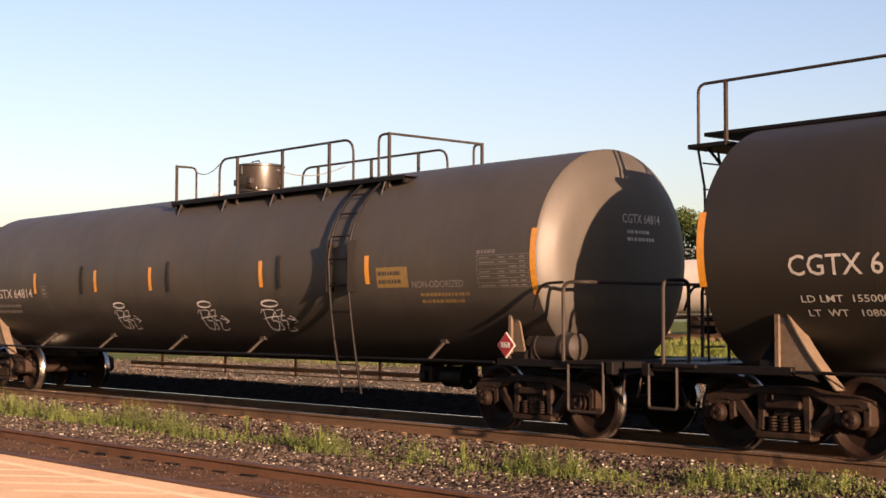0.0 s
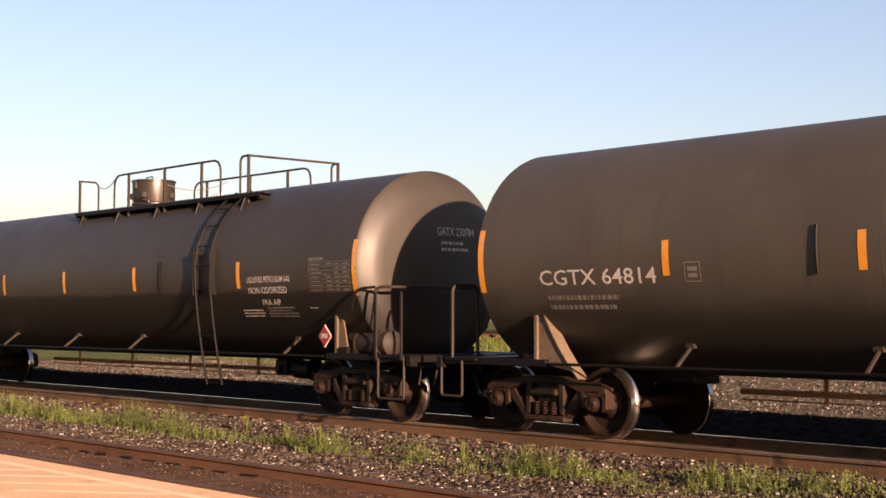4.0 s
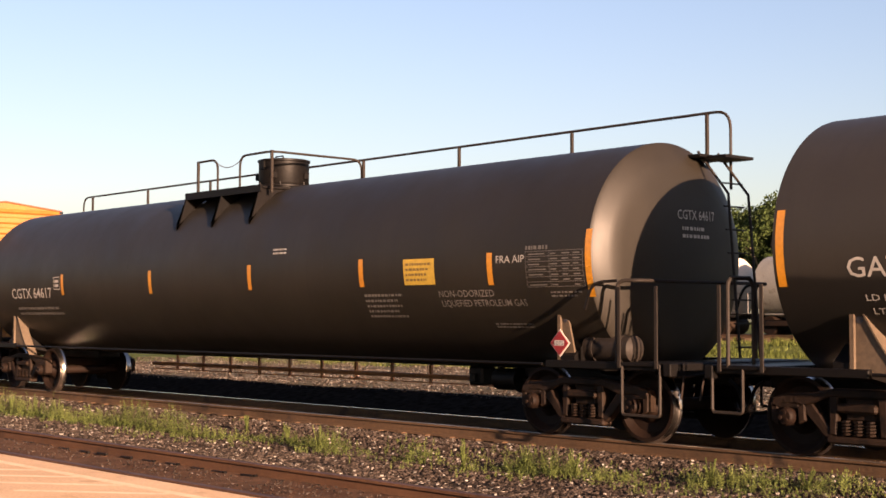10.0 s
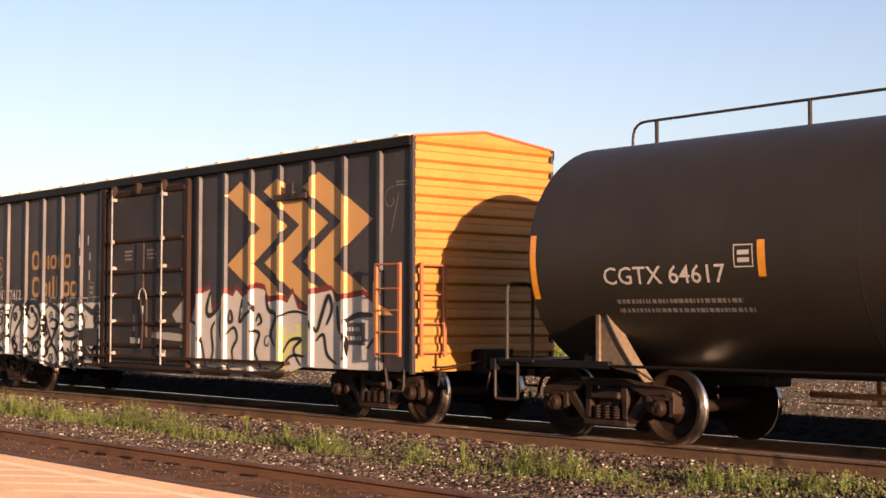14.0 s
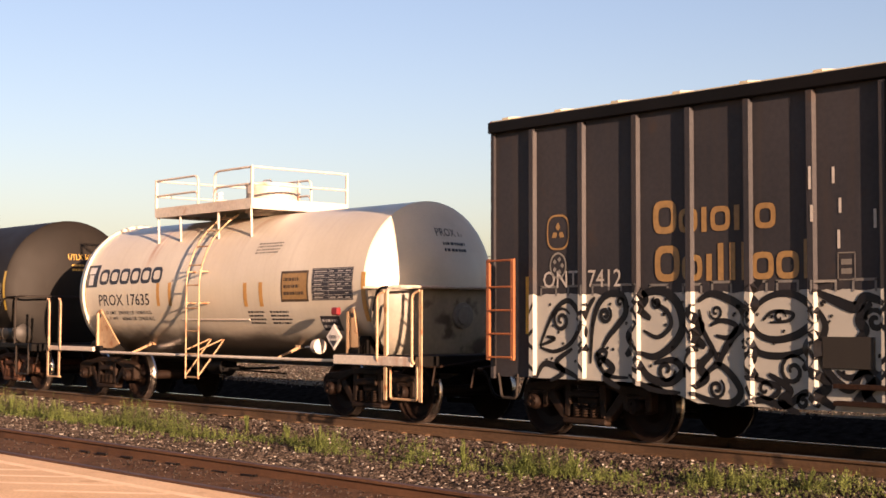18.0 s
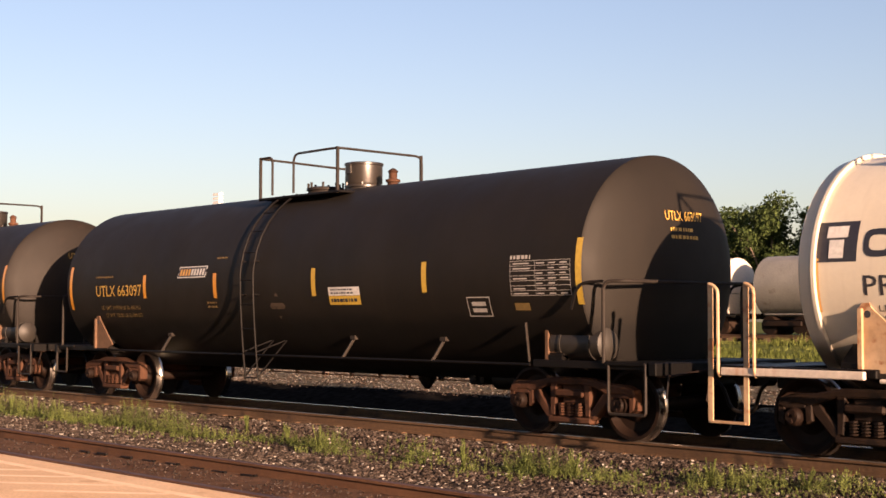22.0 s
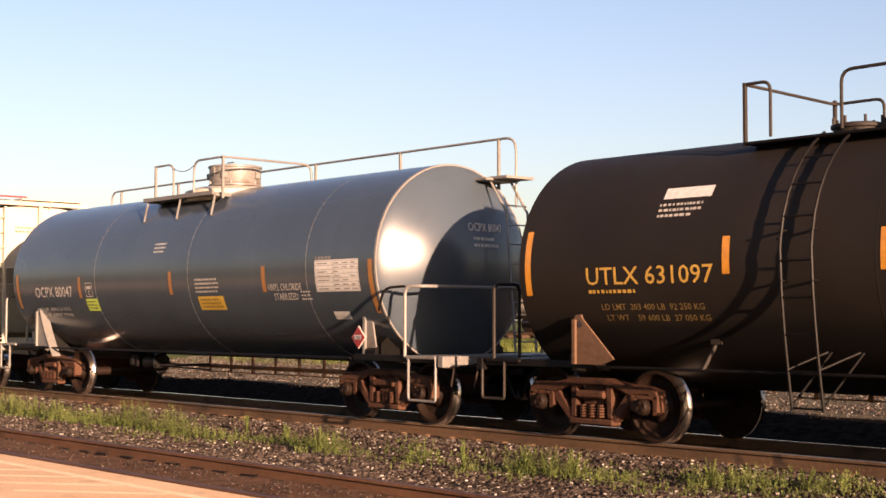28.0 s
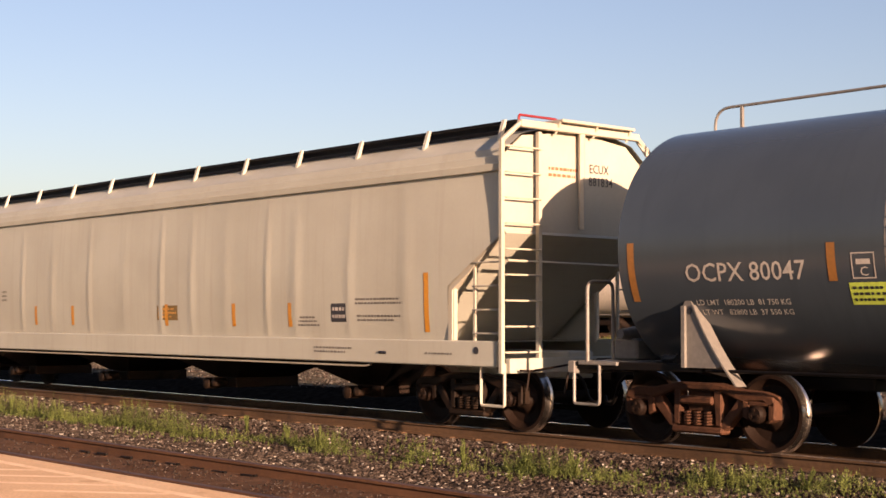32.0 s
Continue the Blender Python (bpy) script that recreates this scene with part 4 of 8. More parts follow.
def scribble(car, where, seed, w=0.85, h=0.55, material=None):
    """A quick spray-paint tag as brush strokes."""
    lean = 0.04 * (seed - 2)
    bm = bmesh.new()

    def stroke(pts, t=0.02):
        ribbon(bm, where, soft_line([(w * (u + lean * v), h * v) for u, v in pts], 4), t)
    # a halo over a row of narrow tangled letters with an arrow at their end
    stroke([(0.36 + 0.25 * math.cos(a), 1.22 + 0.13 * math.sin(a)) for a in (2 * math.pi * k / 14 for k in range(15))], 0.03)
    stroke([(0.0, 0.82), (0.12, 0.97), (0.1, 0.35), (0.17, 0.03), (0.32, 0.0)])
    stroke([(0.02, 0.55), (0.2, 0.62), (0.4, 0.66), (0.7, 0.7)])
    stroke([(0.15, 0.97), (0.44, 0.92), (0.26, 0.5), (0.43, 0.42), (0.32, 0.02), (0.2, 0.1)])
    stroke([(0.43, 0.92), (0.5, 0.12), (0.38, 0.02)])
    stroke([(0.5, 0.92), (0.68, 0.95), (0.54, 0.52), (0.7, 0.45), (0.62, 0.0), (0.86, 0.02), (0.8, 0.16)])
    stroke([(0.74, 0.58), (0.88, 0.52), (1.02, 0.46), (0.86, 0.34)])
    stroke([(0.82, 0.72), (0.92, 0.6), (1.02, 0.46)])
    part("spray_tag", bm, material or M_SPRAY, car, "white spray-paint tag", flat=True)


def round_head_marks(car, xr, R, zc, head, ink, mark, wide=0.8, dy=-0.2, dz=-0.12, knuckle=0.3):
    w = on_end(0, 0, 0, R, head, zc, xr, knuckle)
    rows = [(mark, lambda u, v, h=0.0: w(0.12 + dy + u, zc + 0.62 + dz + v, h), 0.13, wide)]
    lettering(car, rows, ink)
    small_print(car, lambda u, v, h=0.0: w(0.2 + dy + u, zc + 0.35 + dz + v, h), wide * 0.75, 0.2, 2, ink, 4)


def lpg_top(car, metal, x_shift=0.0):
    """Walkway, railings and housing over the middle of the gas tank cars."""
    d = x_shift
    bm = bmesh.new()
    box(bm, d - 1.25, d + 5.55, -0.98, -0.3, 3.66, 3.7, 0.005)
    box(bm, d - 1.25, d + 5.55, 0.3, 1.05, 3.66, 3.7, 0.005)
    box(bm, d - 1.25, d + 5.55, -1.0, -0.97, 3.65, 3.715)
    box(bm, d - 1.25, d - 1.2, -0.98, 1.05, 3.6, 3.7)
    box(bm, d + 5.5, d + 5.55, -0.98, 1.05, 3.6, 3.7)
    part("top_walkway", bm, M_BLACK, car)
    for x in (-0.9, 0.6, 2.1, 3.6, 5.1):
        bm = bmesh.new()
        prism_x(bm, [(-1.0, 3.66), (-0.3, 3.66), (-0.62, 3.78), (-1.0, 3.45)][::-1], d + x - 0.012, d + x + 0.012)
        tube(bm, [(d + x, -0.98, 3.66), (d + x, -1.08, 3.4)], 0.018, 5)
        part("walkway_bracket", bm, M_BLACK, car)
    zt = 4.38
    y = -0.94
    railing_run(car, [(d + 0.32, y, 3.66), (d + 0.32, y, zt), (d + 4.24, y, zt), (d + 4.24, y, 3.66)], [(d + 0.9, y, zt), (d + 2.28, y, zt), (d + 3.6, y, zt)], 3.55, metal, rad=0.25)
    railing_run(car, [(d + 4.88, y, 3.66), (d + 4.88, y, zt), (d + 5.14, y, zt), (d + 5.1, 1.02, zt)], [(d + 5.14, y, zt + 0.02), (d + 5.1, 1.02, zt + 0.02)], 3.55, metal, rad=0.2)
    railing_run(car, [(d - 1.16, y, zt), (d - 1.16, y + 0.42, zt), (d - 1.16, y + 0.42, 3.66)], [(d - 1.16, y, zt + 0.02)], 3.55, metal)
    railing_run(car, [(d + 0.1, 1.02, 3.66), (d + 0.1, 1.02, zt), (d + 4.25, 1.02, zt), (d + 4.25, 1.02, 3.66)], [(d + 0.6, 1.02, zt), (d + 2.2, 1.02, zt), (d + 3.5, 1.02, zt)], 3.55, metal, rad=0.25)
    railing_run(car, [(d + 4.9, 1.02, 3.66), (d + 4.9, 1.02, zt), (d + 5.1, 1.02, zt)], [], 3.55, metal, rad=0.2)
    housing(car, d + 0.18, 0.02, 3.78, 4.36, 0.43, M_DOME)
    chain(car, ((d - 1.16, y + 0.42, 4.3), (d + 0.32, y, 4.3)), 0.1, M_IRON_GREY)
    chain(car, ((d + 0.6, 0.1, 4.25), (d + 1.6, 0.9, 4.3)), 0.14, M_IRON_GREY)


def hat_bracket(car, x, R, zc, metal):
    """An upright rub bar on the jacket."""
    bm = bmesh.new()
    arc_bar(bm, R + 0.012, zc, x, -12, 8, 0.018, 8)
    part("jacket_clip", bm, metal, car)


# ---- the train, car by car (x counts from the middle of each car) ----
def flat_handholds(car, half, ends, metal):
    for s in ends:
        for d in (0.97, 1.56):
            bm = bmesh.new()
            x = s * (half + d)
            box(bm, x - 0.025, x + 0.025, -1.43, -1.415, 0.95, 1.94, 0.003)
            part("handhold", bm, metal, car)


def gas_car(name, label, xc, half, xl, xr, mat, seams, R=1.52, zc=2.355, struts=()):
    return tank_car(name, label, xc, zc, R, xl + 0.06, xr - 0.06, 0.26, half, mat, M_IRON, M_RUST_DARK, struts, seams, rail_z=0.965, gus_mat=M_DUSTY, knuckle=0.3)


R1, Z1 = 1.52, 2.355
GEAR_LPG = (-5.6, -3.05, -0.55, 2.05, 4.6)

# leading car, of which only the rear end comes into view
car_a = gas_car("tank_car", "black tank car with a long top railing and white lettering", 66.78, 8.35, -9.2, 9.2, M_TANK_OLIVE, (-6.9, -3.0, 0.0, 3.0, 6.9))
reflector(car_a, R1, Z1, -9.16 + 0.02, 1.92, 2.78)
reflector(car_a, R1, Z1, -5.6, 2.0, 2.45)
lettering(car_a, [("CGTX 6", on_side(R1, Z1, -7.95, 2.02), 0.235, 1.17)], M_LETTER)
lettering(car_a, [("LD LMT  155000 LB", on_side(R1, Z1, -7.85, 1.73), 0.085, 1.3), ("LT  WT   108000 LB", on_side(R1, Z1, -7.8, 1.58), 0.085, 1.3)], M_LETTER)
bm = bmesh.new()
box(bm, -10.0, 9.0, -0.36, 0.36, 3.84, 3.89, 0.006)
part("top_walkway", bm, M_BLACK, car_a)
bm = bmesh.new()
box(bm, -10.15, -9.55, -0.5, 0.5, 3.68, 3.74, 0.008)
tube(bm, [(-9.9, -0.4, 3.68), (-9.5, -0.35, 3.2)], 0.02, 6)
part("end_step", bm, M_BLACK, car_a)
railing_run(car_a, [(-10.05, -0.4, 3.7), (-10.05, -0.4, 4.5), (-9.6, -0.4, 4.5), (9.0, -0.4, 4.5)], [(-9.62, -0.4, 4.5), (-7.2, -0.4, 4.5), (-4.8, -0.4, 4.5), (-2.4, -0.4, 4.5)], 3.72, M_IRON, rad=0.12)
bm = bmesh.new()
for y in (-0.35, 0.05):
    tube(bm, [(-10.1, y, 3.7), (-10.0, y, 3.2), (-9.95, y, 1.0)], 0.016, 6)
for k in range(8):
    tube(bm, [(-10.02, -0.35, 1.2 + 0.33 * k), (-10.02, 0.05, 1.2 + 0.33 * k)], 0.012, 5)
part("end_ladder", bm, M_IRON, car_a)
housing(car_a, 0.0, 0.0, 3.8, 4.35, 0.43, M_BLACK)

# tagged car
car_b = gas_car("tank_car", "dusty black tank car with white spray tags on its side", 46.06, 8.35, -9.2, 8.92, M_TANK_DUST, (-3.0, 0.9, 6.65), struts=(-5.85, -3.3, -0.65, 1.92, 6.57))
for x, z0, z1 in ((-9.09, 1.9, 2.74), (-5.87, 2.06, 2.48), (-3.22, 2.06, 2.48), (-1.1, 2.06, 2.48), (2.51, 2.06, 2.49), (5.33, 2.06, 2.48), (8.83, 1.86, 2.73)):
    reflector(car_b, R1, Z1, x, z0, z1)
lettering(car_b, [("CGTX 64814", on_side(R1, Z1, -7.99, 1.98), 0.2, 1.96)], M_LETTER)
small_print(car_b, on_side(R1, Z1, -7.9, 1.64), 1.5, 0.26, 2, M_LETTER_DIM, 3)
frame_mark(car_b, on_side(R1, Z1, -5.6, 1.98), 0.24, 0.24, M_LETTER_DIM)
for x, w, sd in ((-2.7, 0.85, 1), (0.3, 0.88, 2), (2.24, 0.96, 3)):
    scribble(car_b, on_side(R1, Z1, x, 1.36), sd, w, 0.42)
for x in (-3.77, -0.44, 3.05):
    hat_bracket(car_b, x, R1, Z1, M_BLACK)
label_patch(car_b, on_side(R1, Z1, 5.55, 2.0), 0.72, 0.3, M_LETTER_OCH, M_TANK_DUST, 2, 8, label="faded ochre stencil block")
lettering(car_b, [("NON-ODORIZED", on_side(R1, Z1, 6.35, 1.99), 0.1, 1.1)], M_LETTER_DIM)
small_print(car_b, on_side(R1, Z1, 6.5, 1.75), 1.1, 0.2, 2, M_LETTER_OCH, 6)
test_table(car_b, on_side(R1, Z1, 7.75, 1.97), 1.0, 0.44, M_LETTER_DIM, 5)
side_ladder(car_b, 4.49, 4.97, R1, Z1, M_BLACK, 0.42, 0.08, guard=True, brace=False, lean=0.27)
lpg_top(car_b, M_IRON)
round_head_marks(car_b, 8.86, R1, Z1, 0.26, M_LETTER, "CGTX 64814")
underside_rods(car_b, 8.35, GEAR_LPG, M_CONDUIT)
placard(car_b, 8.27, -1.46, 1.2, 0.31, "1075")
reservoir(car_b, 8.75, -1.0, 1.18, 0.8, 0.18, M_IRON)

# gas car with crisp lettering
car_c = gas_car("tank_car", "black tank car lettered for liquefied petroleum gas", 25.25, 8.35, -9.15, 8.96, M_TANK_BLACK, (6.7,), struts=(-6.2, -3.8, -0.9, 1.75, 6.84))
for x, z0, z1 in ((-9.0, 1.9, 2.74), (-5.95, 2.05, 2.48), (-3.48, 2.05, 2.48), (-0.65, 2.05, 2.48), (2.2, 2.05, 2.49), (5.72, 2.05, 2.49), (8.9, 1.9, 2.74)):
    reflector(car_c, R1, Z1, x, z0, z1)
lettering(car_c, [("GATX 230784", on_side(R1, Z1, -8.17, 1.99), 0.22, 2.02)], M_LETTER)
lettering(car_c, [("LD LMT  152400 LB  69150 KG", on_side(R1, Z1, -8.0, 1.74), 0.075, 1.85), ("LT  WT   110600 LB  50150 KG", on_side(R1, Z1, -7.95, 1.6), 0.075, 1.85)], M_LETTER)
frame_mark(car_c, on_side(R1, Z1, -5.86, 1.96), 0.3, 0.28, M_LETTER, 1)
lettering(car_c, [("C", on_side(R1, Z1, -5.77, 1.99), 0.1, 0.09)], M_LETTER)
hat_bracket(car_c, -3.75, R1, Z1, M_BLACK)
hat_bracket(car_c, 3.16, R1, Z1, M_BLACK)
lettering(car_c, [("LIQUEFIED PETROLEUM GAS", on_side(R1, Z1, 5.99, 2.14), 0.1, 1.22), ("NON-ODORIZED", on_side(R1, Z1, 6.0, 1.96), 0.11, 1.1), ("FRA AIP", on_side(R1, Z1, 6.34, 1.77), 0.1, 0.52)], M_LETTER)
small_print(car_c, on_side(R1, Z1, 5.68, 1.57), 0.68, 0.16, 3, M_LETTER, 11)
small_print(car_c, on_side(R1, Z1, 6.42, 1.57), 0.88, 0.2, 4, M_LETTER_DIM, 12)
small_print(car_c, on_side(R1, Z1, 7.62, 1.7), 0.25, 0.04, 1, M_LETTER, 13)
test_table(car_c, on_side(R1, Z1, 7.74, 1.97), 1.05, 0.46, M_LETTER_DIM, 14)
side_ladder(car_c, 4.49, 4.97, R1, Z1, M_BLACK, 0.42, 0.08, guard=True, brace=False, lean=0.27)
lpg_top(car_c, M_IRON, 0.0)
round_head_marks(car_c, 8.9, R1, Z1, 0.26, M_LETTER, "GATX 230784")
underside_rods(car_c, 8.35, GEAR_LPG, M_CONDUIT)
flat_handholds(car_c, 8.35, (-1, 1), M_IRON)
placard(car_c, 8.10, -1.46, 1.28, 0.31, "1075")
reservoir(car_c, 8.75, -1.0, 1.18, 0.9, 0.19, M_IRON)

# gas car with the end-to-end top walkway
car_d = gas_car("tank_car", "brown-black tank car with a long top railing and yellow label", 4.52, 8.32, -9.3, 8.93, M_TANK_OLIVE, (-4.35, -2.9, -0.6, 3.3))
for x, z0, z1 in ((-9.16, 1.8, 2.62), (-5.57, 2.02, 2.43), (-2.05, 2.0, 2.42), (1.23, 2.02, 2.43), (4.24, 2.02, 2.43), (7.06, 2.0, 2.43), (8.87, 1.82, 2.67)):
    reflector(car_d, R1, Z1, x, z0, z1)
lettering(car_d, [("CGTX 64617", on_side(R1, Z1, -7.95, 1.97), 0.22, 1.87)], M_LETTER)
small_print(car_d, on_side(R1, Z1, -7.8, 1.6), 2.4, 0.24, 2, M_LETTER_DIM, 21)
frame_mark(car_d, on_side(R1, Z1, -5.95, 2.13), 0.27, 0.26, M_LETTER, 2)
small_print(car_d, on_side(R1, Z1, 1.9, 2.57), 0.38, 0.12, 2, M_LETTER, 22)
label_patch(car_d, on_side(R1, Z1, 5.24, 2.03), 0.68, 0.37, M_LABEL_YEL, M_LETTER_OCH, 4, 23, label="yellow emergency label")
small_print(car_d, on_side(R1, Z1, 4.25, 1.55), 0.95, 0.42, 5, M_LETTER_DIM, 24)
lettering(car_d, [("NON-ODORIZED", on_side(R1, Z1, 5.95, 1.85), 0.1, 1.13), ("LIQUEFIED PETROLEUM GAS", on_side(R1, Z1, 5.97, 1.72), 0.1, 1.7)], M_LETTER_DIM)
lettering(car_d, [("FRA AIP", on_side(R1, Z1, 7.19, 2.29), 0.1, 0.54)], M_LETTER)
test_table(car_d, on_side(R1, Z1, 7.75, 1.96), 1.03, 0.47, M_LETTER_DIM, 25)
small_print(car_d, on_side(R1, Z1, 8.15, 1.82), 0.6, 0.1, 2, M_LETTER_DIM, 26)
small_print(car_d, on_side(R1, Z1, 6.9, 1.42), 0.8, 0.1, 2, M_LETTER_DIM, 27)
round_head_marks(car_d, 8.87, R1, Z1, 0.26, M_LETTER, "CGTX 64617")


def crosswise_platform(car, x, metal, zt=4.38, yn=-0.98, long=True, far_y=1.0, xa=-9.2, xb=9.0, plate=None, rods=False):
    """A dropped side platform by the housing, its brackets, and the railing along the tank's top."""
    bm = bmesh.new()
    box(bm, x - 1.5, x + 0.95, yn - 0.12, -0.35, 3.76, 3.8, 0.006)
    box(bm, x - 1.5, x + 0.95, yn - 0.14, yn - 0.1, 3.75 if rods else 3.7, 3.82)
    part("side_platform", bm, plate or M_BLACK, car)
    for k in range(3):
        bm = bmesh.new()
        xx = x + (-1.38 if rods else -1.47) + 1.18 * k
        if rods:
            tube(bm, [(xx, yn - 0.1, 3.74), (xx + 0.1, -1.22, 3.36)], 0.02, 6)
            tube(bm, [(xx, yn - 0.1, 3.74), (xx, -0.45, 3.74)], 0.02, 6)
            part("platform_bracket", bm, plate or M_BLACK, car)
            continue
        prism_x(bm, [(yn - 0.12, 3.76), (-0.45, 3.76), (-0.75, 3.7), (-1.32, 3.2), (-1.3, 3.1)][::-1], xx - 0.015, xx + 0.015)
        part("platform_bracket", bm, plate or M_BLACK, car)
    railing_run(car, [(x - 1.28, yn, zt), (x - 0.62, yn, zt), (x - 0.62, yn, 3.78)], [(x - 1.28, yn, zt + 0.02)], 3.72, metal, rad=0.2)
    railing_run(car, [(x + 0.1, yn, 3.78), (x + 0.1, yn, zt), (x + 1.08, yn, zt), (x + 1.0, far_y, zt), (x + 1.0, far_y, 3.8)], [(x + 1.08, yn, zt + 0.02)], 3.68, metal, rad=0.2)
    n = max(2, round((xb - xa) / 2.6))
    railing_run(car, [(xa, far_y, 3.75), (xa, far_y, zt), (xb, far_y, zt), (xb, far_y, 3.3)], [(xa + 0.45 + (xb - xa - 0.85) * i / n, far_y, zt) for i in range(n + 1)], 3.55, metal, rad=0.25)
    bm = bmesh.new()
    box(bm, xa, xb, 0.35, far_y + 0.06, 3.7, 3.74, 0.006)
    part("top_walkway", bm, plate or M_BLACK, car)


crosswise_platform(car_d, 0.0, M_IRON, xa=-9.65, xb=9.15)
housing(car_d, 0.02, 0.0, 3.82, 4.38, 0.45, M_BLACK)
chain(car_d, ((-0.62, -0.98, 4.3), (0.1, -0.98, 4.3)), 0.09, M_IRON_GREY)
bm = bmesh.new()
for y in (0.55, 0.98):
    tube(bm, [(8.95, y, 3.8), (9.45, y, 3.2), (9.62, y, 1.05)], 0.018, 6)
for k in range(8):
    t = k / 8
    xx = 9.3 + 0.32 * t if k else 9.2
    tube(bm, [(9.35 + 0.03 * k, 0.55, 3.35 - 0.31 * k), (9.35 + 0.03 * k, 0.98, 3.35 - 0.31 * k)], 0.012, 5)
part("end_ladder", bm, M_IRON, car_d)
bm = bmesh.new()
box(bm, 9.0, 9.45, 0.5, 1.1, 3.68, 3.72)
part("end_step", bm, M_BLACK, car_d)
placard(car_d, 8.32, -1.46, 1.24, 0.31, "1075")
reservoir(car_d, 8.8, -1.0, 1.17, 0.75, 0.17, M_IRON)
flat_handholds(car_d, 8.32, (1,), M_IRON)
underside_rods(car_d, 8.32, [-5.9 + 1.05 * k for k in range(12)], M_CONDUIT)

# white acid car
RF, ZF = 1.33, 2.07
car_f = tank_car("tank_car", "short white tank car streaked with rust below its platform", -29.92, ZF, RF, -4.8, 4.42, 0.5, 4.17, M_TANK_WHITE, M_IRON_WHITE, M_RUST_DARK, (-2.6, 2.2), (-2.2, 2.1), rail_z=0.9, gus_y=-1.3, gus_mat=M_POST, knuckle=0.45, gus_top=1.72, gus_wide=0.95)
for x, z0, z1 in ((-4.6, 1.62, 2.2), (-1.72, 1.78, 2.2), (-1.3, 1.78, 2.2), (1.18, 1.75, 2.15), (1.65, 1.75, 2.15), (4.42, 1.5, 2.25)):
    reflector(car_f, RF, ZF, x, z0, z1, material=M_STRIP_DULL)
lettering(car_f, [("######", on_side(RF, ZF, -4.02, 2.2), 0.31, 2.42)], M_LETTER_BLK, "brand_shape")
bm = bmesh.new()
patch(bm, on_side(RF, ZF, -4.58, 2.16), 0, 0.5, 0, 0.45, 4)
emblem = part("emblem", bm, M_LETTER_BLK, car_f, flat=True)
bm = bmesh.new()
patch(bm, on_side(RF, ZF, -4.42, 2.2, 0.008), 0, 0.18, 0.0, 0.2, 2)
patch(bm, on_side(RF, ZF, -4.46, 2.42, 0.008), 0, 0.26, 0.0, 0.13, 2)
part("emblem_print", bm, M_LABEL_WHT, emblem, flat=True)
lettering(car_f, [("PROX 17635", on_side(RF, ZF, -4.0, 1.8), 0.22, 1.95)], M_LETTER_BLK)
lettering(car_f, [("LD LMT  202500 LB  91850 KG", on_side(RF, ZF, -3.85, 1.63), 0.07, 1.8), ("LT WT    60500 LB  27450 KG", on_side(RF, ZF, -3.8, 1.52), 0.07, 1.8)], M_LETTER_BLK)
bm = bmesh.new()
patch(bm, on_side(RF, ZF, 2.23, 1.82), 0, 0.76, 0, 0.5, 4, 0.0)
part("label_border", bm, M_CHALK, car_f, flat=True)
label_patch(car_f, on_side(RF, ZF, 2.27, 1.86), 0.68, 0.42, M_LETTER_TAN, M_CHALK, 3, 31, label="ochre warning label with worn print and a dark border")
test_table(car_f, on_side(RF, ZF, 3.1, 1.85), 1.04, 0.48, M_LETTER, 32, M_LETTER_BLK, False)
label_patch(car_f, on_side(RF, ZF, 3.2, 1.36), 0.5, 0.26, M_LETTER_BLK, M_LABEL_WHT, 2, 33, "plate_mark")
small_print(car_f, on_side(RF, ZF, 1.2, 1.45), 0.55, 0.26, 4, M_LETTER_BLK, 34)
small_print(car_f, on_side(RF, ZF, 1.85, 1.45), 0.6, 0.26, 4, M_LETTER_BLK, 35)
small_print(car_f, on_side(RF, ZF, 1.3, 2.62), 0.85, 0.24, 4, M_LETTER_DIM, 36)
round_head_marks(car_f, 4.42, RF, ZF, 0.5, M_LETTER_BLK, "PROX 17635", 0.85, -0.25, 0.15, 0.45)
side_ladder(car_f, -0.42, 0.0, RF, ZF, M_POST, 0.5, 0.17, 64, thick=0.015)
bm = bmesh.new()
box(bm, -2.35, 0.9, -1.02, 1.02, 3.5, 3.54, 0.006)
box(bm, -2.35, 0.9, -1.04, -1.0, 3.44, 3.62)
box(bm, -2.35, 0.9, 1.0, 1.04, 3.44, 3.62)
box(bm, -2.37, -2.33, -1.02, 1.02, 3.44, 3.62)
box(bm, 0.88, 0.92, -1.02, 1.02, 3.44, 3.62)
part("top_platform", bm, M_IRON_WHITE, car_f)
for x, y in ((-2.3, -1.0), (-1.5, -1.0), (-0.2, -1.0), (0.85, -1.0), (-2.3, 1.0), (0.85, 1.0), (-0.8, 1.0)):
    bm = bmesh.new()
    tube(bm, [(x, y, 3.5), (x, y * 0.98, ZF + math.sqrt(RF * RF - 0.96) - 0.03)], 0.022, 6)
    part("platform_leg", bm, M_IRON_WHITE, car_f)
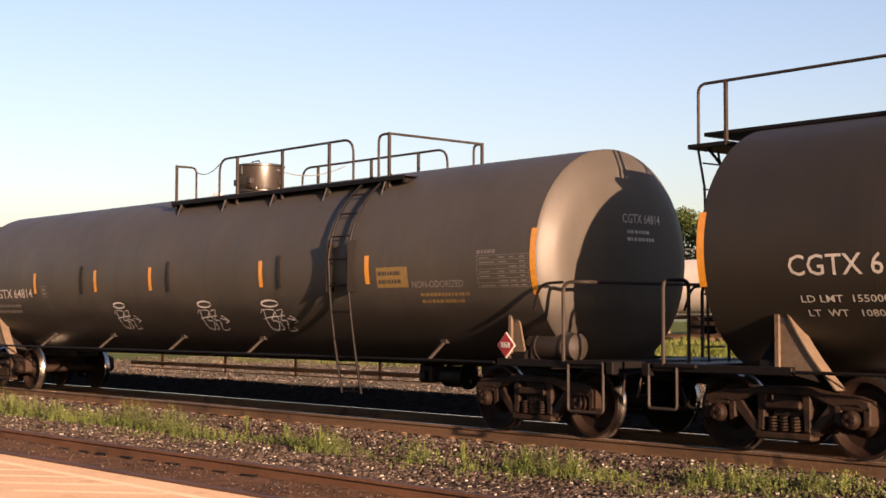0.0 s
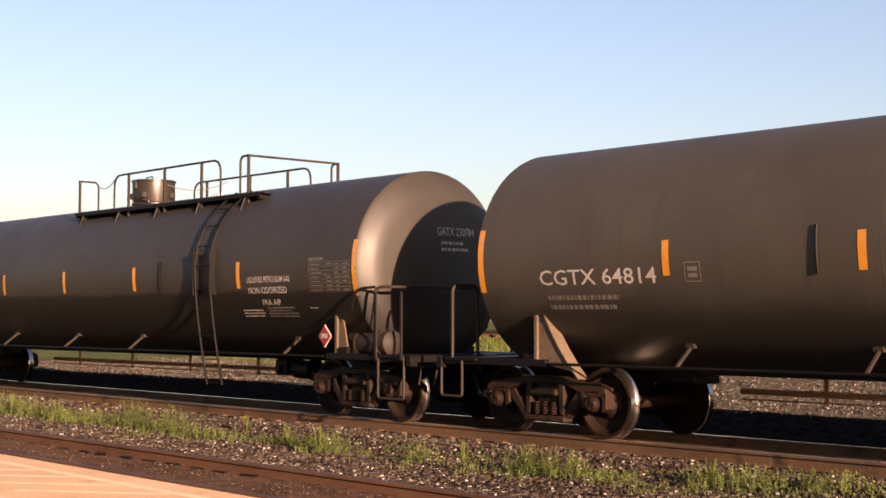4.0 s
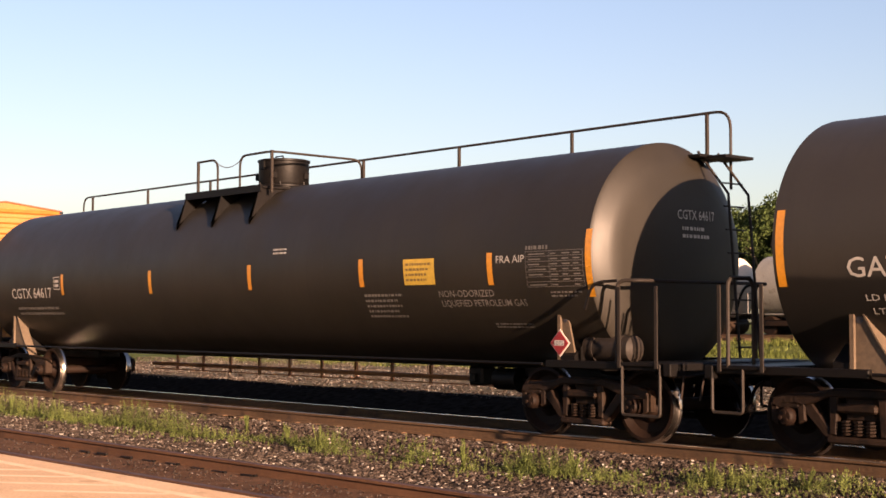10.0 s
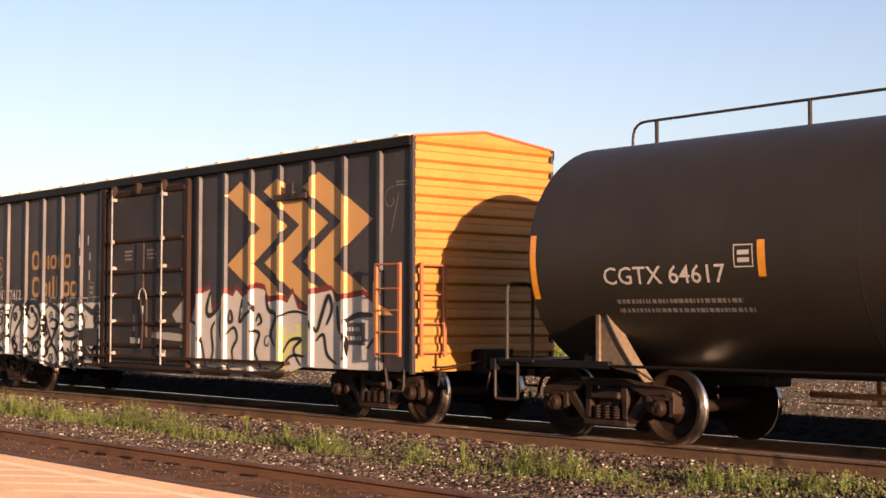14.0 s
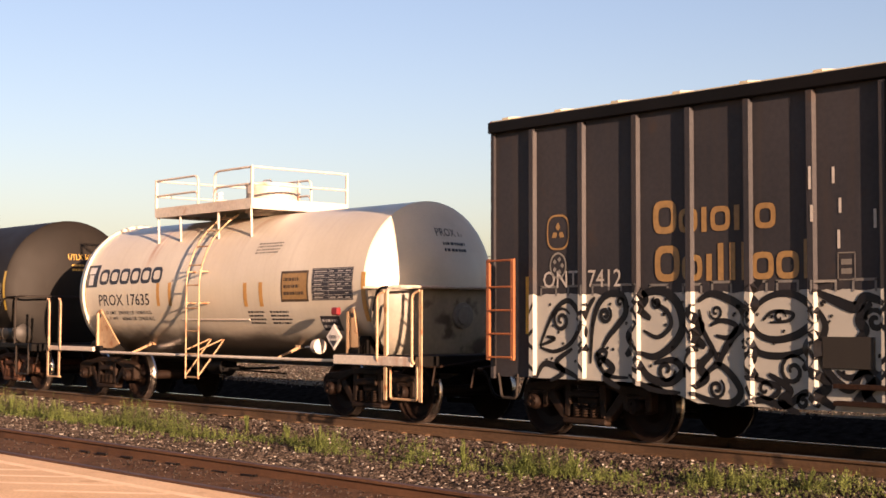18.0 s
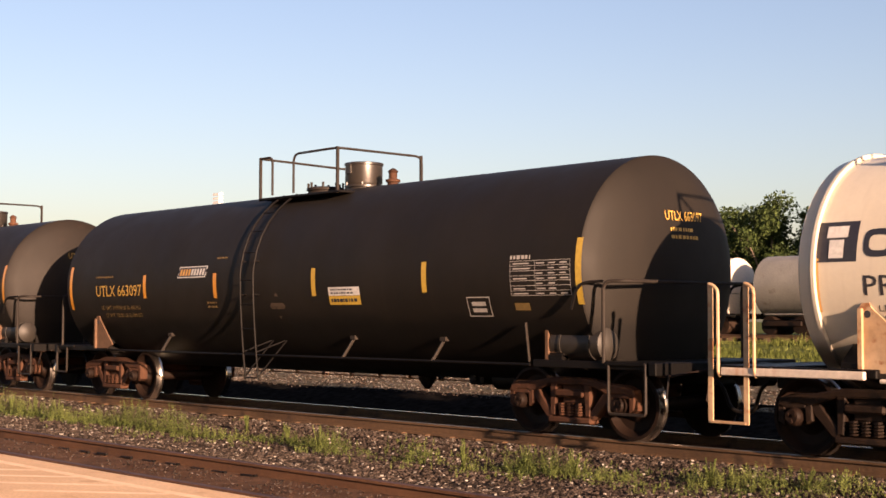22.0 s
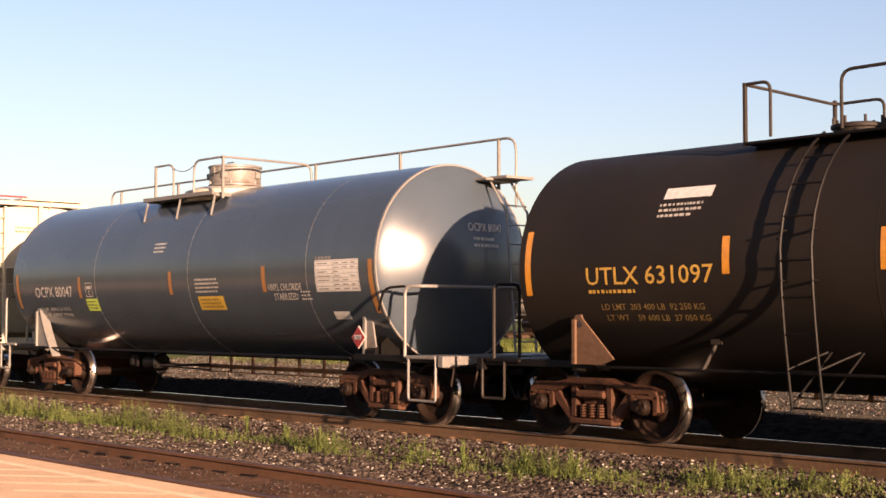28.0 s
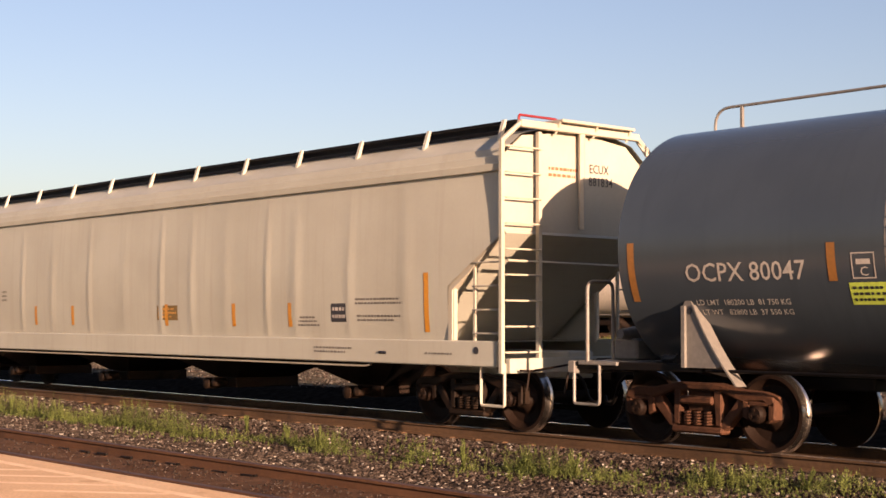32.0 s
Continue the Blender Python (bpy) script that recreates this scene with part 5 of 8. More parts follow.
for z in (4.14, 3.85):
    railing_run(car_f, [(-2.35, -1.02, z), (-0.85, -1.02, z), (-0.85, -1.02, 3.5)], [(-2.35, -1.02, 4.16)] if z > 4 else [], 3.5, M_IRON_WHITE, rad=0.15)
    railing_run(car_f, [(-0.3, -1.02, 3.5), (-0.3, -1.02, z + 0.02), (0.9, -1.02, z + 0.02), (0.9, 1.02, z + 0.02)], [(0.9, -1.02, 4.18), (0.9, 1.02, 4.18)] if z > 4 else [], 3.5, M_IRON_WHITE, rad=0.15)
    railing_run(car_f, [(-2.35, -1.02, z), (-2.35, 1.02, z), (-0.2, 1.02, z), (-0.2, 1.02, 3.5)], [(-2.35, 1.02, 4.16), (-0.6, 1.02, 4.16)] if z > 4 else [], 3.5, M_IRON_WHITE, rad=0.15)
housing(car_f, 0.0, 0.0, 3.38, 3.98, 0.46, M_IRON_WHITE)
for s in (-1, 1):
    for d in (0.95, 1.75) if s > 0 else (1.25, 1.75):
        bm = bmesh.new()
        x = s * (4.17 + d)
        box(bm, x - 0.035, x + 0.035, -1.465, -1.445, 0.36, 1.96, 0.004)
        tube(bm, bent([(x - 0.14 * s, -1.46, 0.9), (x - 0.14 * s, -1.5, 0.95), (x - 0.14 * s, -1.5, 1.9), (x, -1.48, 1.95)], 0.08, 4), 0.02, 7)
        part("handhold", bm, M_IRON_WHITE, car_f)
    if s < 0:
        bm = bmesh.new()
        box(bm, -5.92, -5.42, -1.475, -1.4, 0.36, 0.39, 0.005)
        part("stirrup_step", bm, M_POST, car_f)
        bm = bmesh.new()
        barrel(bm, [(-4.62, RF + 0.01), (-4.62, RF + 0.05), (-4.58, RF + 0.05), (-4.58, RF + 0.01)], 48, "x", (0, 0, ZF))
        part("head_ring", bm, M_TANK_WHITE, car_f)
    bm = bmesh.new()
    a, b = sorted((s * 3.9, s * 5.75))
    box(bm, a, b, -1.5, -1.44, 0.86 if s > 0 else 0.91, 1.0, 0.01)
    part("running_board_beam", bm, M_IRON_WHITE, car_f)
# lower half-head shield, dished like the tank's end, under a flange
bm = bmesh.new()
rings = []
for q in (1.0, 0.97, 0.9, 0.78, 0.6, 0.4, 0.2, 0.02):
    x = 4.62 + 0.52 * math.sqrt(max(0.0, 1 - q * q))
    rings.append([bm.verts.new((x, (RF + 0.07) * q * math.cos(math.pi * k / 28), ZF - 0.06 - (RF + 0.07) * q * math.sin(math.pi * k / 28))) for k in range(29)])
quads(bm, rings, closed=False)
part("head_shield", bm, M_SHIELD, car_f, "grimy grey lower head shield")
bm = bmesh.new()
plan = [(4.6 + 0.66 * math.sin(math.pi * k / 20), -(RF + 0.14) * math.cos(math.pi * k / 20)) for k in range(21)]
quads(bm, [[bm.verts.new((x, y, z)) for x, y in plan] for z in (ZF - 0.07, ZF - 0.035)])
part("shield_flange", bm, M_TANK_WHITE, car_f)
bm = bmesh.new()
barrel(bm, [(5.08, 0.2), (5.16, 0.2), (5.17, 0.15), (5.2, 0.14), (5.21, 0.02)], 20, "x", (0, 0.05, 1.6))
part("shield_port", bm, M_IRON_GREY, car_f)
placard(car_f, 3.95, -1.52, 1.27, 0.36, "1830", M_LABEL_WHT, M_LETTER_BLK)
bm = bmesh.new()
box(bm, 3.83, 4.0, -1.5, -1.42, 1.6, 1.72, 0.02)
part("marker_lamp", bm, M_RED, car_f, "small red marker lamp")
bm = bmesh.new()
barrel(bm, [(-0.06, 0.02), (-0.05, 0.11), (0.06, 0.12), (0.075, 0.03)], 16, "x", (3.45, -1.46, 1.12))
tube(bm, [(3.4, -1.46, 1.12), (3.18, -1.5, 1.1)], 0.015, 6)
part("retainer_valve", bm, M_IRON_WHITE, car_f)
bm = bmesh.new()
tube(bm, [on_side(RF, ZF, -1.02, 1.53, 0.0)(2.2 * i / 6, 0.0) for i in range(7)], 0.016, 6)
part("drip_edge", bm, M_IRON_WHITE, car_f)

for ob in car_f.children:
    if ob.name.split(".")[0] in ("handhold", "stirrup_step", "strut", "bolster_web"):
        ob.data.materials[0] = M_POST

# black general-service cars
def mixed_car(label, xc, half, xl, xr, mat, R, zc, struts, seams):
    return tank_car("tank_car", label, xc, zc, R, xl, xr, 0.32, half, mat, M_IRON, M_RUST, struts, seams, rail_z=0.95, gus_y=-1.47, gus_mat=M_GUSSET, knuckle=0.22, gus_top=1.6, gus_wide=0.74, strut_at=-37)


def manway_top(car, metal, z, zt, spots, yn=-0.9, yf=0.95):
    """Small top platform with railing, bolted manway, housing and relief valve at the given spots."""
    left, loop, right, dome, hatch_x, valve = spots
    bm = bmesh.new()
    box(bm, left, right + 0.08, yn - 0.03, -0.58, z - 0.07, z - 0.035, 0.006)
    part("near_walkway", bm, M_BLACK, car)
    bm = bmesh.new()
    box(bm, left, right + 0.08, 0.45, yf + 0.05, z, z + 0.04, 0.006)
    part("far_walkway", bm, M_BLACK, car)
    railing_run(car, [(left, yn, zt), (left + 0.36, yn, zt), (left + 0.36, yn, z)], [(left, yn, zt + 0.02)], z - 0.08, metal, rad=0.12)
    railing_run(car, [(loop, yn, z), (loop, yn, zt), (right, yn, zt), (right - 0.1, yf, zt), (right - 0.1, yf, z)], [(right, yn, zt + 0.02), (right - 0.12, yf, zt + 0.02)], z - 0.08, metal, rad=0.15)
    railing_run(car, [(left, yn, zt), (left, yf, zt - 0.05), (left + 0.7, yf, zt - 0.05), (left + 0.7, yf, z)], [(left, yf, zt)], z - 0.08, metal, rad=0.12)
    bm = bmesh.new()
    barrel(bm, [(z + 0.02, 0.3), (z + 0.1, 0.3), (z + 0.11, 0.33), (z + 0.15, 0.33), (z + 0.17, 0.25), (z + 0.18, 0.02)], 24, "z", (hatch_x, 0.0, 0))
    hatch = part("manway", bm, metal, car)
    for k in range(8):
        a = math.pi / 4 * k
        bm = bmesh.new()
        barrel(bm, [(z + 0.1, 0.02), (z + 0.24, 0.02), (z + 0.24, 0.005)], 6, "z", (hatch_x + 0.3 * math.cos(a), 0.3 * math.sin(a), 0))
        part("eye_bolt", bm, metal, hatch)
    housing(car, dome, 0.0, z + 0.02, z + 0.5, 0.31, M_DOME, lid=False)
    bm = bmesh.new()
    barrel(bm, [(z, 0.09), (z + 0.12, 0.09), (z + 0.13, 0.12), (z + 0.17, 0.12), (z + 0.18, 0.07), (z + 0.28, 0.07), (z + 0.3, 0.09), (z + 0.34, 0.05), (z + 0.36, 0.01)], 14, "z", (valve, 0.0, 0))
    part("relief_valve", bm, M_RUST, car)


RG, ZG = 1.535, 2.185
car_g = mixed_car("long black tank car with yellow lettering and a small platform", -44.66, 6.19, -7.2, 6.82, M_TANK_SOOT, RG, ZG, (-3.75, 1.7, 3.8), (0.05, 3.3))
underside_rods(car_g, 6.19, [-4.2 + 0.85 * k for k in range(11)], M_CONDUIT, 0.56, 0.72)
for x, z0, z1 in ((-7.04, 1.72, 2.56), (-4.11, 1.92, 2.34), (-1.71, 1.9, 2.32), (1.15, 1.9, 2.33), (3.81, 1.92, 2.35), (6.81, 1.73, 2.57)):
    reflector(car_g, RG, ZG, x, z0, z1, material=M_LABEL_YEL if x > 0 else M_STRIP)
lettering(car_g, [("UTLX 663097", on_side(RG, ZG, -5.98, 1.97), 0.21, 1.75)], M_LETTER_YEL)
small_print(car_g, on_side(RG, ZG, -5.98, 2.3), 0.8, 0.07, 1, M_LETTER_OCH, 41)
lettering(car_g, [("LD LMT 190500 LB 86 400 KG", on_side(RG, ZG, -5.85, 1.72), 0.075, 1.5), ("LT WT  72500 LB 32 900 KG", on_side(RG, ZG, -5.75, 1.58), 0.075, 1.4)], M_LETTER_OCH)
wg = on_side(RG, ZG, -2.95, 2.26)
bm = bmesh.new()
bm.faces.new([bm.verts.new(wg(u, v, 0.001)) for u, v in ((0, 0), (0.93, 0), (1.0, 0.2), (0.07, 0.2))])
band = part("brand_band", bm, M_LABEL_WHT, car_g, "slanted white-edged brand band", flat=True)
bm = bmesh.new()
bm.faces.new([bm.verts.new(wg(u, v, 0.003)) for u, v in ((0.025, 0.018), (0.91, 0.018), (0.97, 0.182), (0.085, 0.182))])
part("band_ground", bm, M_LETTER_BLK, band, flat=True)
for k in range(9):
    bm = bmesh.new()
    u = 0.09 + 0.092 * k
    bm.faces.new([bm.verts.new(wg(u + a, v, 0.006)) for a, v in ((0, 0.04), (0.06, 0.04), (0.095, 0.15), (0.035, 0.15))])
    part("brand_bar", bm, M_LABEL_ORA if k < 4 else M_LABEL_WHT, band, flat=True)
small_print(car_g, on_side(RG, ZG, -1.7, 2.55), 0.45, 0.06, 1, M_LETTER_OCH, 43)
small_print(car_g, on_side(RG, ZG, -2.0, 1.72), 0.35, 0.14, 2, M_LETTER_OCH, 44)
side_ladder(car_g, -0.76, -0.38, RG, ZG, M_BLACK, 0.55, 0.1, 66, thick=0.018, lean=0.12)
label_patch(car_g, on_side(RG, ZG, 1.53, 1.9), 0.78, 0.13, M_LABEL_WHT, M_LETTER_BLK, 2, 45, label="white and yellow emergency label")
label_patch(car_g, on_side(RG, ZG, 1.53, 1.76), 0.78, 0.14, M_LABEL_YEL, M_LETTER_BLK, 1, 46)
test_table(car_g, on_side(RG, ZG, 5.57, 1.85), 1.1, 0.46, M_LETTER, 47)
frame_mark(car_g, on_side(RG, ZG, 4.67, 1.58), 0.46, 0.28, M_LETTER, 2)
label_patch(car_g, on_side(RG, ZG, 5.6, 1.66), 0.28, 0.1, M_LETTER_OCH, M_LETTER_OCH, 1, 48)
manway_top(car_g, M_IRON, 3.64, 4.29, (-1.28, -0.3, 0.92, 0.45, -0.62, 1.22))
reservoir(car_g, 6.5, -1.1, 1.23, 0.85, 0.21, M_TANK_DUST)
round_head_marks(car_g, 6.82, RG, ZG, 0.32, M_LETTER_YEL, "UTLX 663097", dy=-0.3, dz=0.04, knuckle=0.22)
bm = bmesh.new()
wg = on_side(RG, ZG, 0.1, 1.75)
bm.faces.new([bm.verts.new(wg(u, v, 0.001)) for u, v in ((-0.22, 0), (0, -0.22), (0.22, 0), (0, 0.22))])
part("placard_patch", bm, M_CHALK, car_g, flat=True)
bm = bmesh.new()
tube(bm, [(5.75, -1.35, 0.98), (5.75, -1.42, 1.5)], 0.02, 6)
part("placard_post", bm, M_IRON, car_g)
bm = bmesh.new()
for x in (1.0, 1.35, 2.6, 3.5, 4.1):
    box(bm, x - 0.03, x + 0.03, 0.9, 0.96, 0.55, 1.0)
tube(bm, [(0.9, 0.93, 0.62), (4.6, 0.93, 0.62)], 0.014, 6)
barrel(bm, [(0.45, 0.04), (0.6, 0.14), (0.8, 0.14), (0.81, 0.02)], 14, "z", (2.1, 0.0, 0))
part("bottom_outlet", bm, M_BLACK, car_g)

RH, ZH = 1.54, 2.21
car_h = mixed_car("short faded black tank car lettered for sodium hydroxide", -59.41, 4.055, -4.87, 4.58, M_TANK_BROWN, RH, ZH, (-2.0, 2.6), (0.4,))
underside_rods(car_h, 4.055, [-2.3 + 0.8 * k for k in range(7)], M_CONDUIT, 0.56, 0.72)
for x, z0, z1 in ((-4.71, 1.85, 2.68), (-1.52, 2.06, 2.49), (0.51, 2.06, 2.5), (2.57, 2.06, 2.5), (4.53, 1.86, 2.7)):
    reflector(car_h, RH, ZH, x, z0, z1)
lettering(car_h, [("UTLX 631097", on_side(RH, ZH, -3.68, 1.97), 0.22, 1.98)], M_LETTER_YEL)
lettering(car_h, [("LD LMT  203 400 LB  92 250 KG", on_side(RH, ZH, -3.49, 1.66), 0.08, 1.6), ("LT WT    59 600 LB  27 050 KG", on_side(RH, ZH, -3.44, 1.53), 0.08, 1.6)], M_LETTER_OCH)
small_print(car_h, on_side(RH, ZH, -3.66, 1.84), 1.0, 0.09, 1, M_LETTER_YEL, 57)
label_patch(car_h, on_side(RH, ZH, -2.59, 2.98), 0.72, 0.16, M_LABEL_WHT, M_LABEL_WHT, 1, 51)
small_print(car_h, on_side(RH, ZH, -2.61, 2.74), 0.65, 0.22, 3, M_LETTER, 52)
lettering(car_h, [("SODIUM", on_side(RH, ZH, 1.75, 2.22), 0.1, 0.5), ("HYDROXIDE", on_side(RH, ZH, 1.75, 2.07), 0.1, 0.72)], M_LETTER_YEL)
test_table(car_h, on_side(RH, ZH, 3.23, 1.87), 1.08, 0.5, M_LETTER, 53)
label_patch(car_h, on_side(RH, ZH, 1.69, 1.43), 0.86, 0.25, M_LETTER_DIM, M_LETTER_BLK, 2, 54)
frame_mark(car_h, on_side(RH, ZH, 2.49, 1.53), 0.48, 0.28, M_LETTER, 2)
small_print(car_h, on_side(RH, ZH, 3.31, 1.7), 0.8, 0.07, 1, M_LETTER_OCH, 55)
side_ladder(car_h, -0.71, -0.31, RH, ZH, M_BLACK, 0.55, 0.1, 66, thick=0.018, lean=0.2)
manway_top(car_h, M_IRON, 3.66, 4.31, (-1.71, -0.4, 1.19, 0.47, -0.75, 1.55))
reservoir(car_h, 4.41, -1.1, 1.25, 0.85, 0.21, M_TANK_DUST)
round_head_marks(car_h, 4.58, RH, ZH, 0.32, M_LETTER_YEL, "UTLX 631097", dy=-0.3, dz=0.04, knuckle=0.22)
placard(car_h, 3.66, -1.42, 1.4, 0.32, "1824", M_LABEL_WHT, M_LETTER_BLK)
bm = bmesh.new()
tube(bm, [(3.66, -1.4, 0.95), (3.66, -1.4, 1.24)], 0.02, 6)
part("placard_post", bm, M_IRON, car_h)

# grey car for vinyl chloride
RI, ZI = 1.55, 2.39
car_i = tank_car("tank_car", "glossy grey tank car lettered for vinyl chloride", -73.32, ZI, RI, -6.4, 5.98, 0.5, 5.6, M_TANK_GREY, M_IRON_GREY, M_RUST, (), (-2.75, 0.7, 4.25, 5.98), rail_z=0.95, gus_y=-1.42, gus_mat=M_IRON_GREY, knuckle=0.3, gus_top=1.76)
for x, z0, z1 in ((-6.2, 1.75, 2.45), (-3.4, 1.95, 2.36), (0.09, 1.97, 2.38), (3.06, 1.98, 2.4), (5.88, 1.62, 2.42)):
    reflector(car_i, RI, ZI, x, z0, z1, material=M_STRIP_WORN)
lettering(car_i, [("OCPX 80047", on_side(RI, ZI, -5.38, 1.98), 0.22, 1.65)], M_LETTER)
lettering(car_i, [("LD LMT  180200 LB  81 750 KG", on_side(RI, ZI, -5.3, 1.71), 0.07, 1.3), ("LT WT   82800 LB  37 550 KG", on_side(RI, ZI, -5.25, 1.6), 0.07, 1.25)], M_LETTER)
frame_mark(car_i, on_side(RI, ZI, -3.16, 1.97), 0.28, 0.28, M_LETTER, 1)
lettering(car_i, [("C", on_side(RI, ZI, -3.06, 2.0), 0.1, 0.09)], M_LETTER)
label_patch(car_i, on_side(RI, ZI, -3.22, 1.7), 0.48, 0.25, M_LABEL_GRN, M_LETTER_BLK, 3, 61, label="lime green label")
small_print(car_i, on_side(RI, ZI, -0.55, 2.72), 0.42, 0.22, 3, M_LETTER, 62)
small_print(car_i, on_side(RI, ZI, 0.93, 1.98), 0.82, 0.28, 4, M_LETTER, 63)
label_patch(car_i, on_side(RI, ZI, 0.95, 1.7), 0.82, 0.25, M_LABEL_YEL, M_LETTER_OCH, 3, 64, label="yellow emergency label")
lettering(car_i, [("VINYL CHLORIDE", on_side(RI, ZI, 3.15, 2.0), 0.115, 0.94), ("STABILIZED", on_side(RI, ZI, 3.3, 1.85), 0.115, 0.66)], M_LETTER)
small_print(car_i, on_side(RI, ZI, 4.05, 1.83), 0.3, 0.18, 3, M_LETTER, 65)
test_table(car_i, on_side(RI, ZI, 4.5, 1.98), 1.08, 0.46, M_LETTER_DIM, 66, M_LABEL_WHT)
label_patch(car_i, on_side(RI, ZI, 4.75, 1.54), 0.4, 0.14, M_LABEL_WHT, M_LABEL_WHT, 1, 67)
crosswise_platform(car_i, -0.15, M_IRON_GREY, zt=4.42, yn=-0.98, xa=-6.9, xb=6.35, plate=M_IRON_GREY, rods=True)
housing(car_i, -0.2, 0.0, 3.95, 4.4, 0.48, M_IRON_GREY)
bm = bmesh.new()
barrel(bm, [(3.7, 1.0), (3.9, 0.95), (3.97, 0.75), (3.98, 0.05)], 32, "z", (-0.15, 0, 0))
part("housing_pad", bm, M_HOPPER_TRIM, car_i)
chain(car_i, ((-0.77, -0.98, 4.34), (-0.05, -0.98, 4.34)), 0.08, M_IRON_GREY)
round_head_marks(car_i, 5.98, RI, ZI, 0.5, M_LETTER, "OCPX 80047")
placard(car_i, 5.55, -1.5, 1.27, 0.31, "1086")
bm = bmesh.new()
for y in (0.55, 1.0):
    tube(bm, [(6.2, y, 3.75), (6.6, y, 3.2), (6.8, y, 1.05)], 0.02, 6)
for k in range(8):
    tube(bm, [(6.58 + 0.03 * k, 0.55, 3.3 - 0.3 * k), (6.58 + 0.03 * k, 1.0, 3.3 - 0.3 * k)], 0.013, 5)
box(bm, 6.2, 6.65, 0.5, 1.1, 3.72, 3.76)
part("end_ladder", bm, M_IRON_GREY, car_i)
underside_rods(car_i, 5.0, [-3.2 + 0.8 * k for k in range(9)], M_CONDUIT)
bm = bmesh.new()
box(bm, -7.2, -6.8, -0.75, -0.2, 1.02, 1.3, 0.03)
barrel(bm, [(-0.9, 0.06), (-0.6, 0.1), (-0.3, 0.1), (-0.28, 0.02)], 12, "y", (-6.95, 0, 1.36))
part("brake_valve", bm, M_IRON_GREY, car_i)

for car, x in ((car_b, 6.0), (car_c, 6.0), (car_d, 6.2), (car_g, 4.3), (car_h, 1.4), (car_i, -2.6), (car_f, -1.2)):
    brake_gear(car, x)


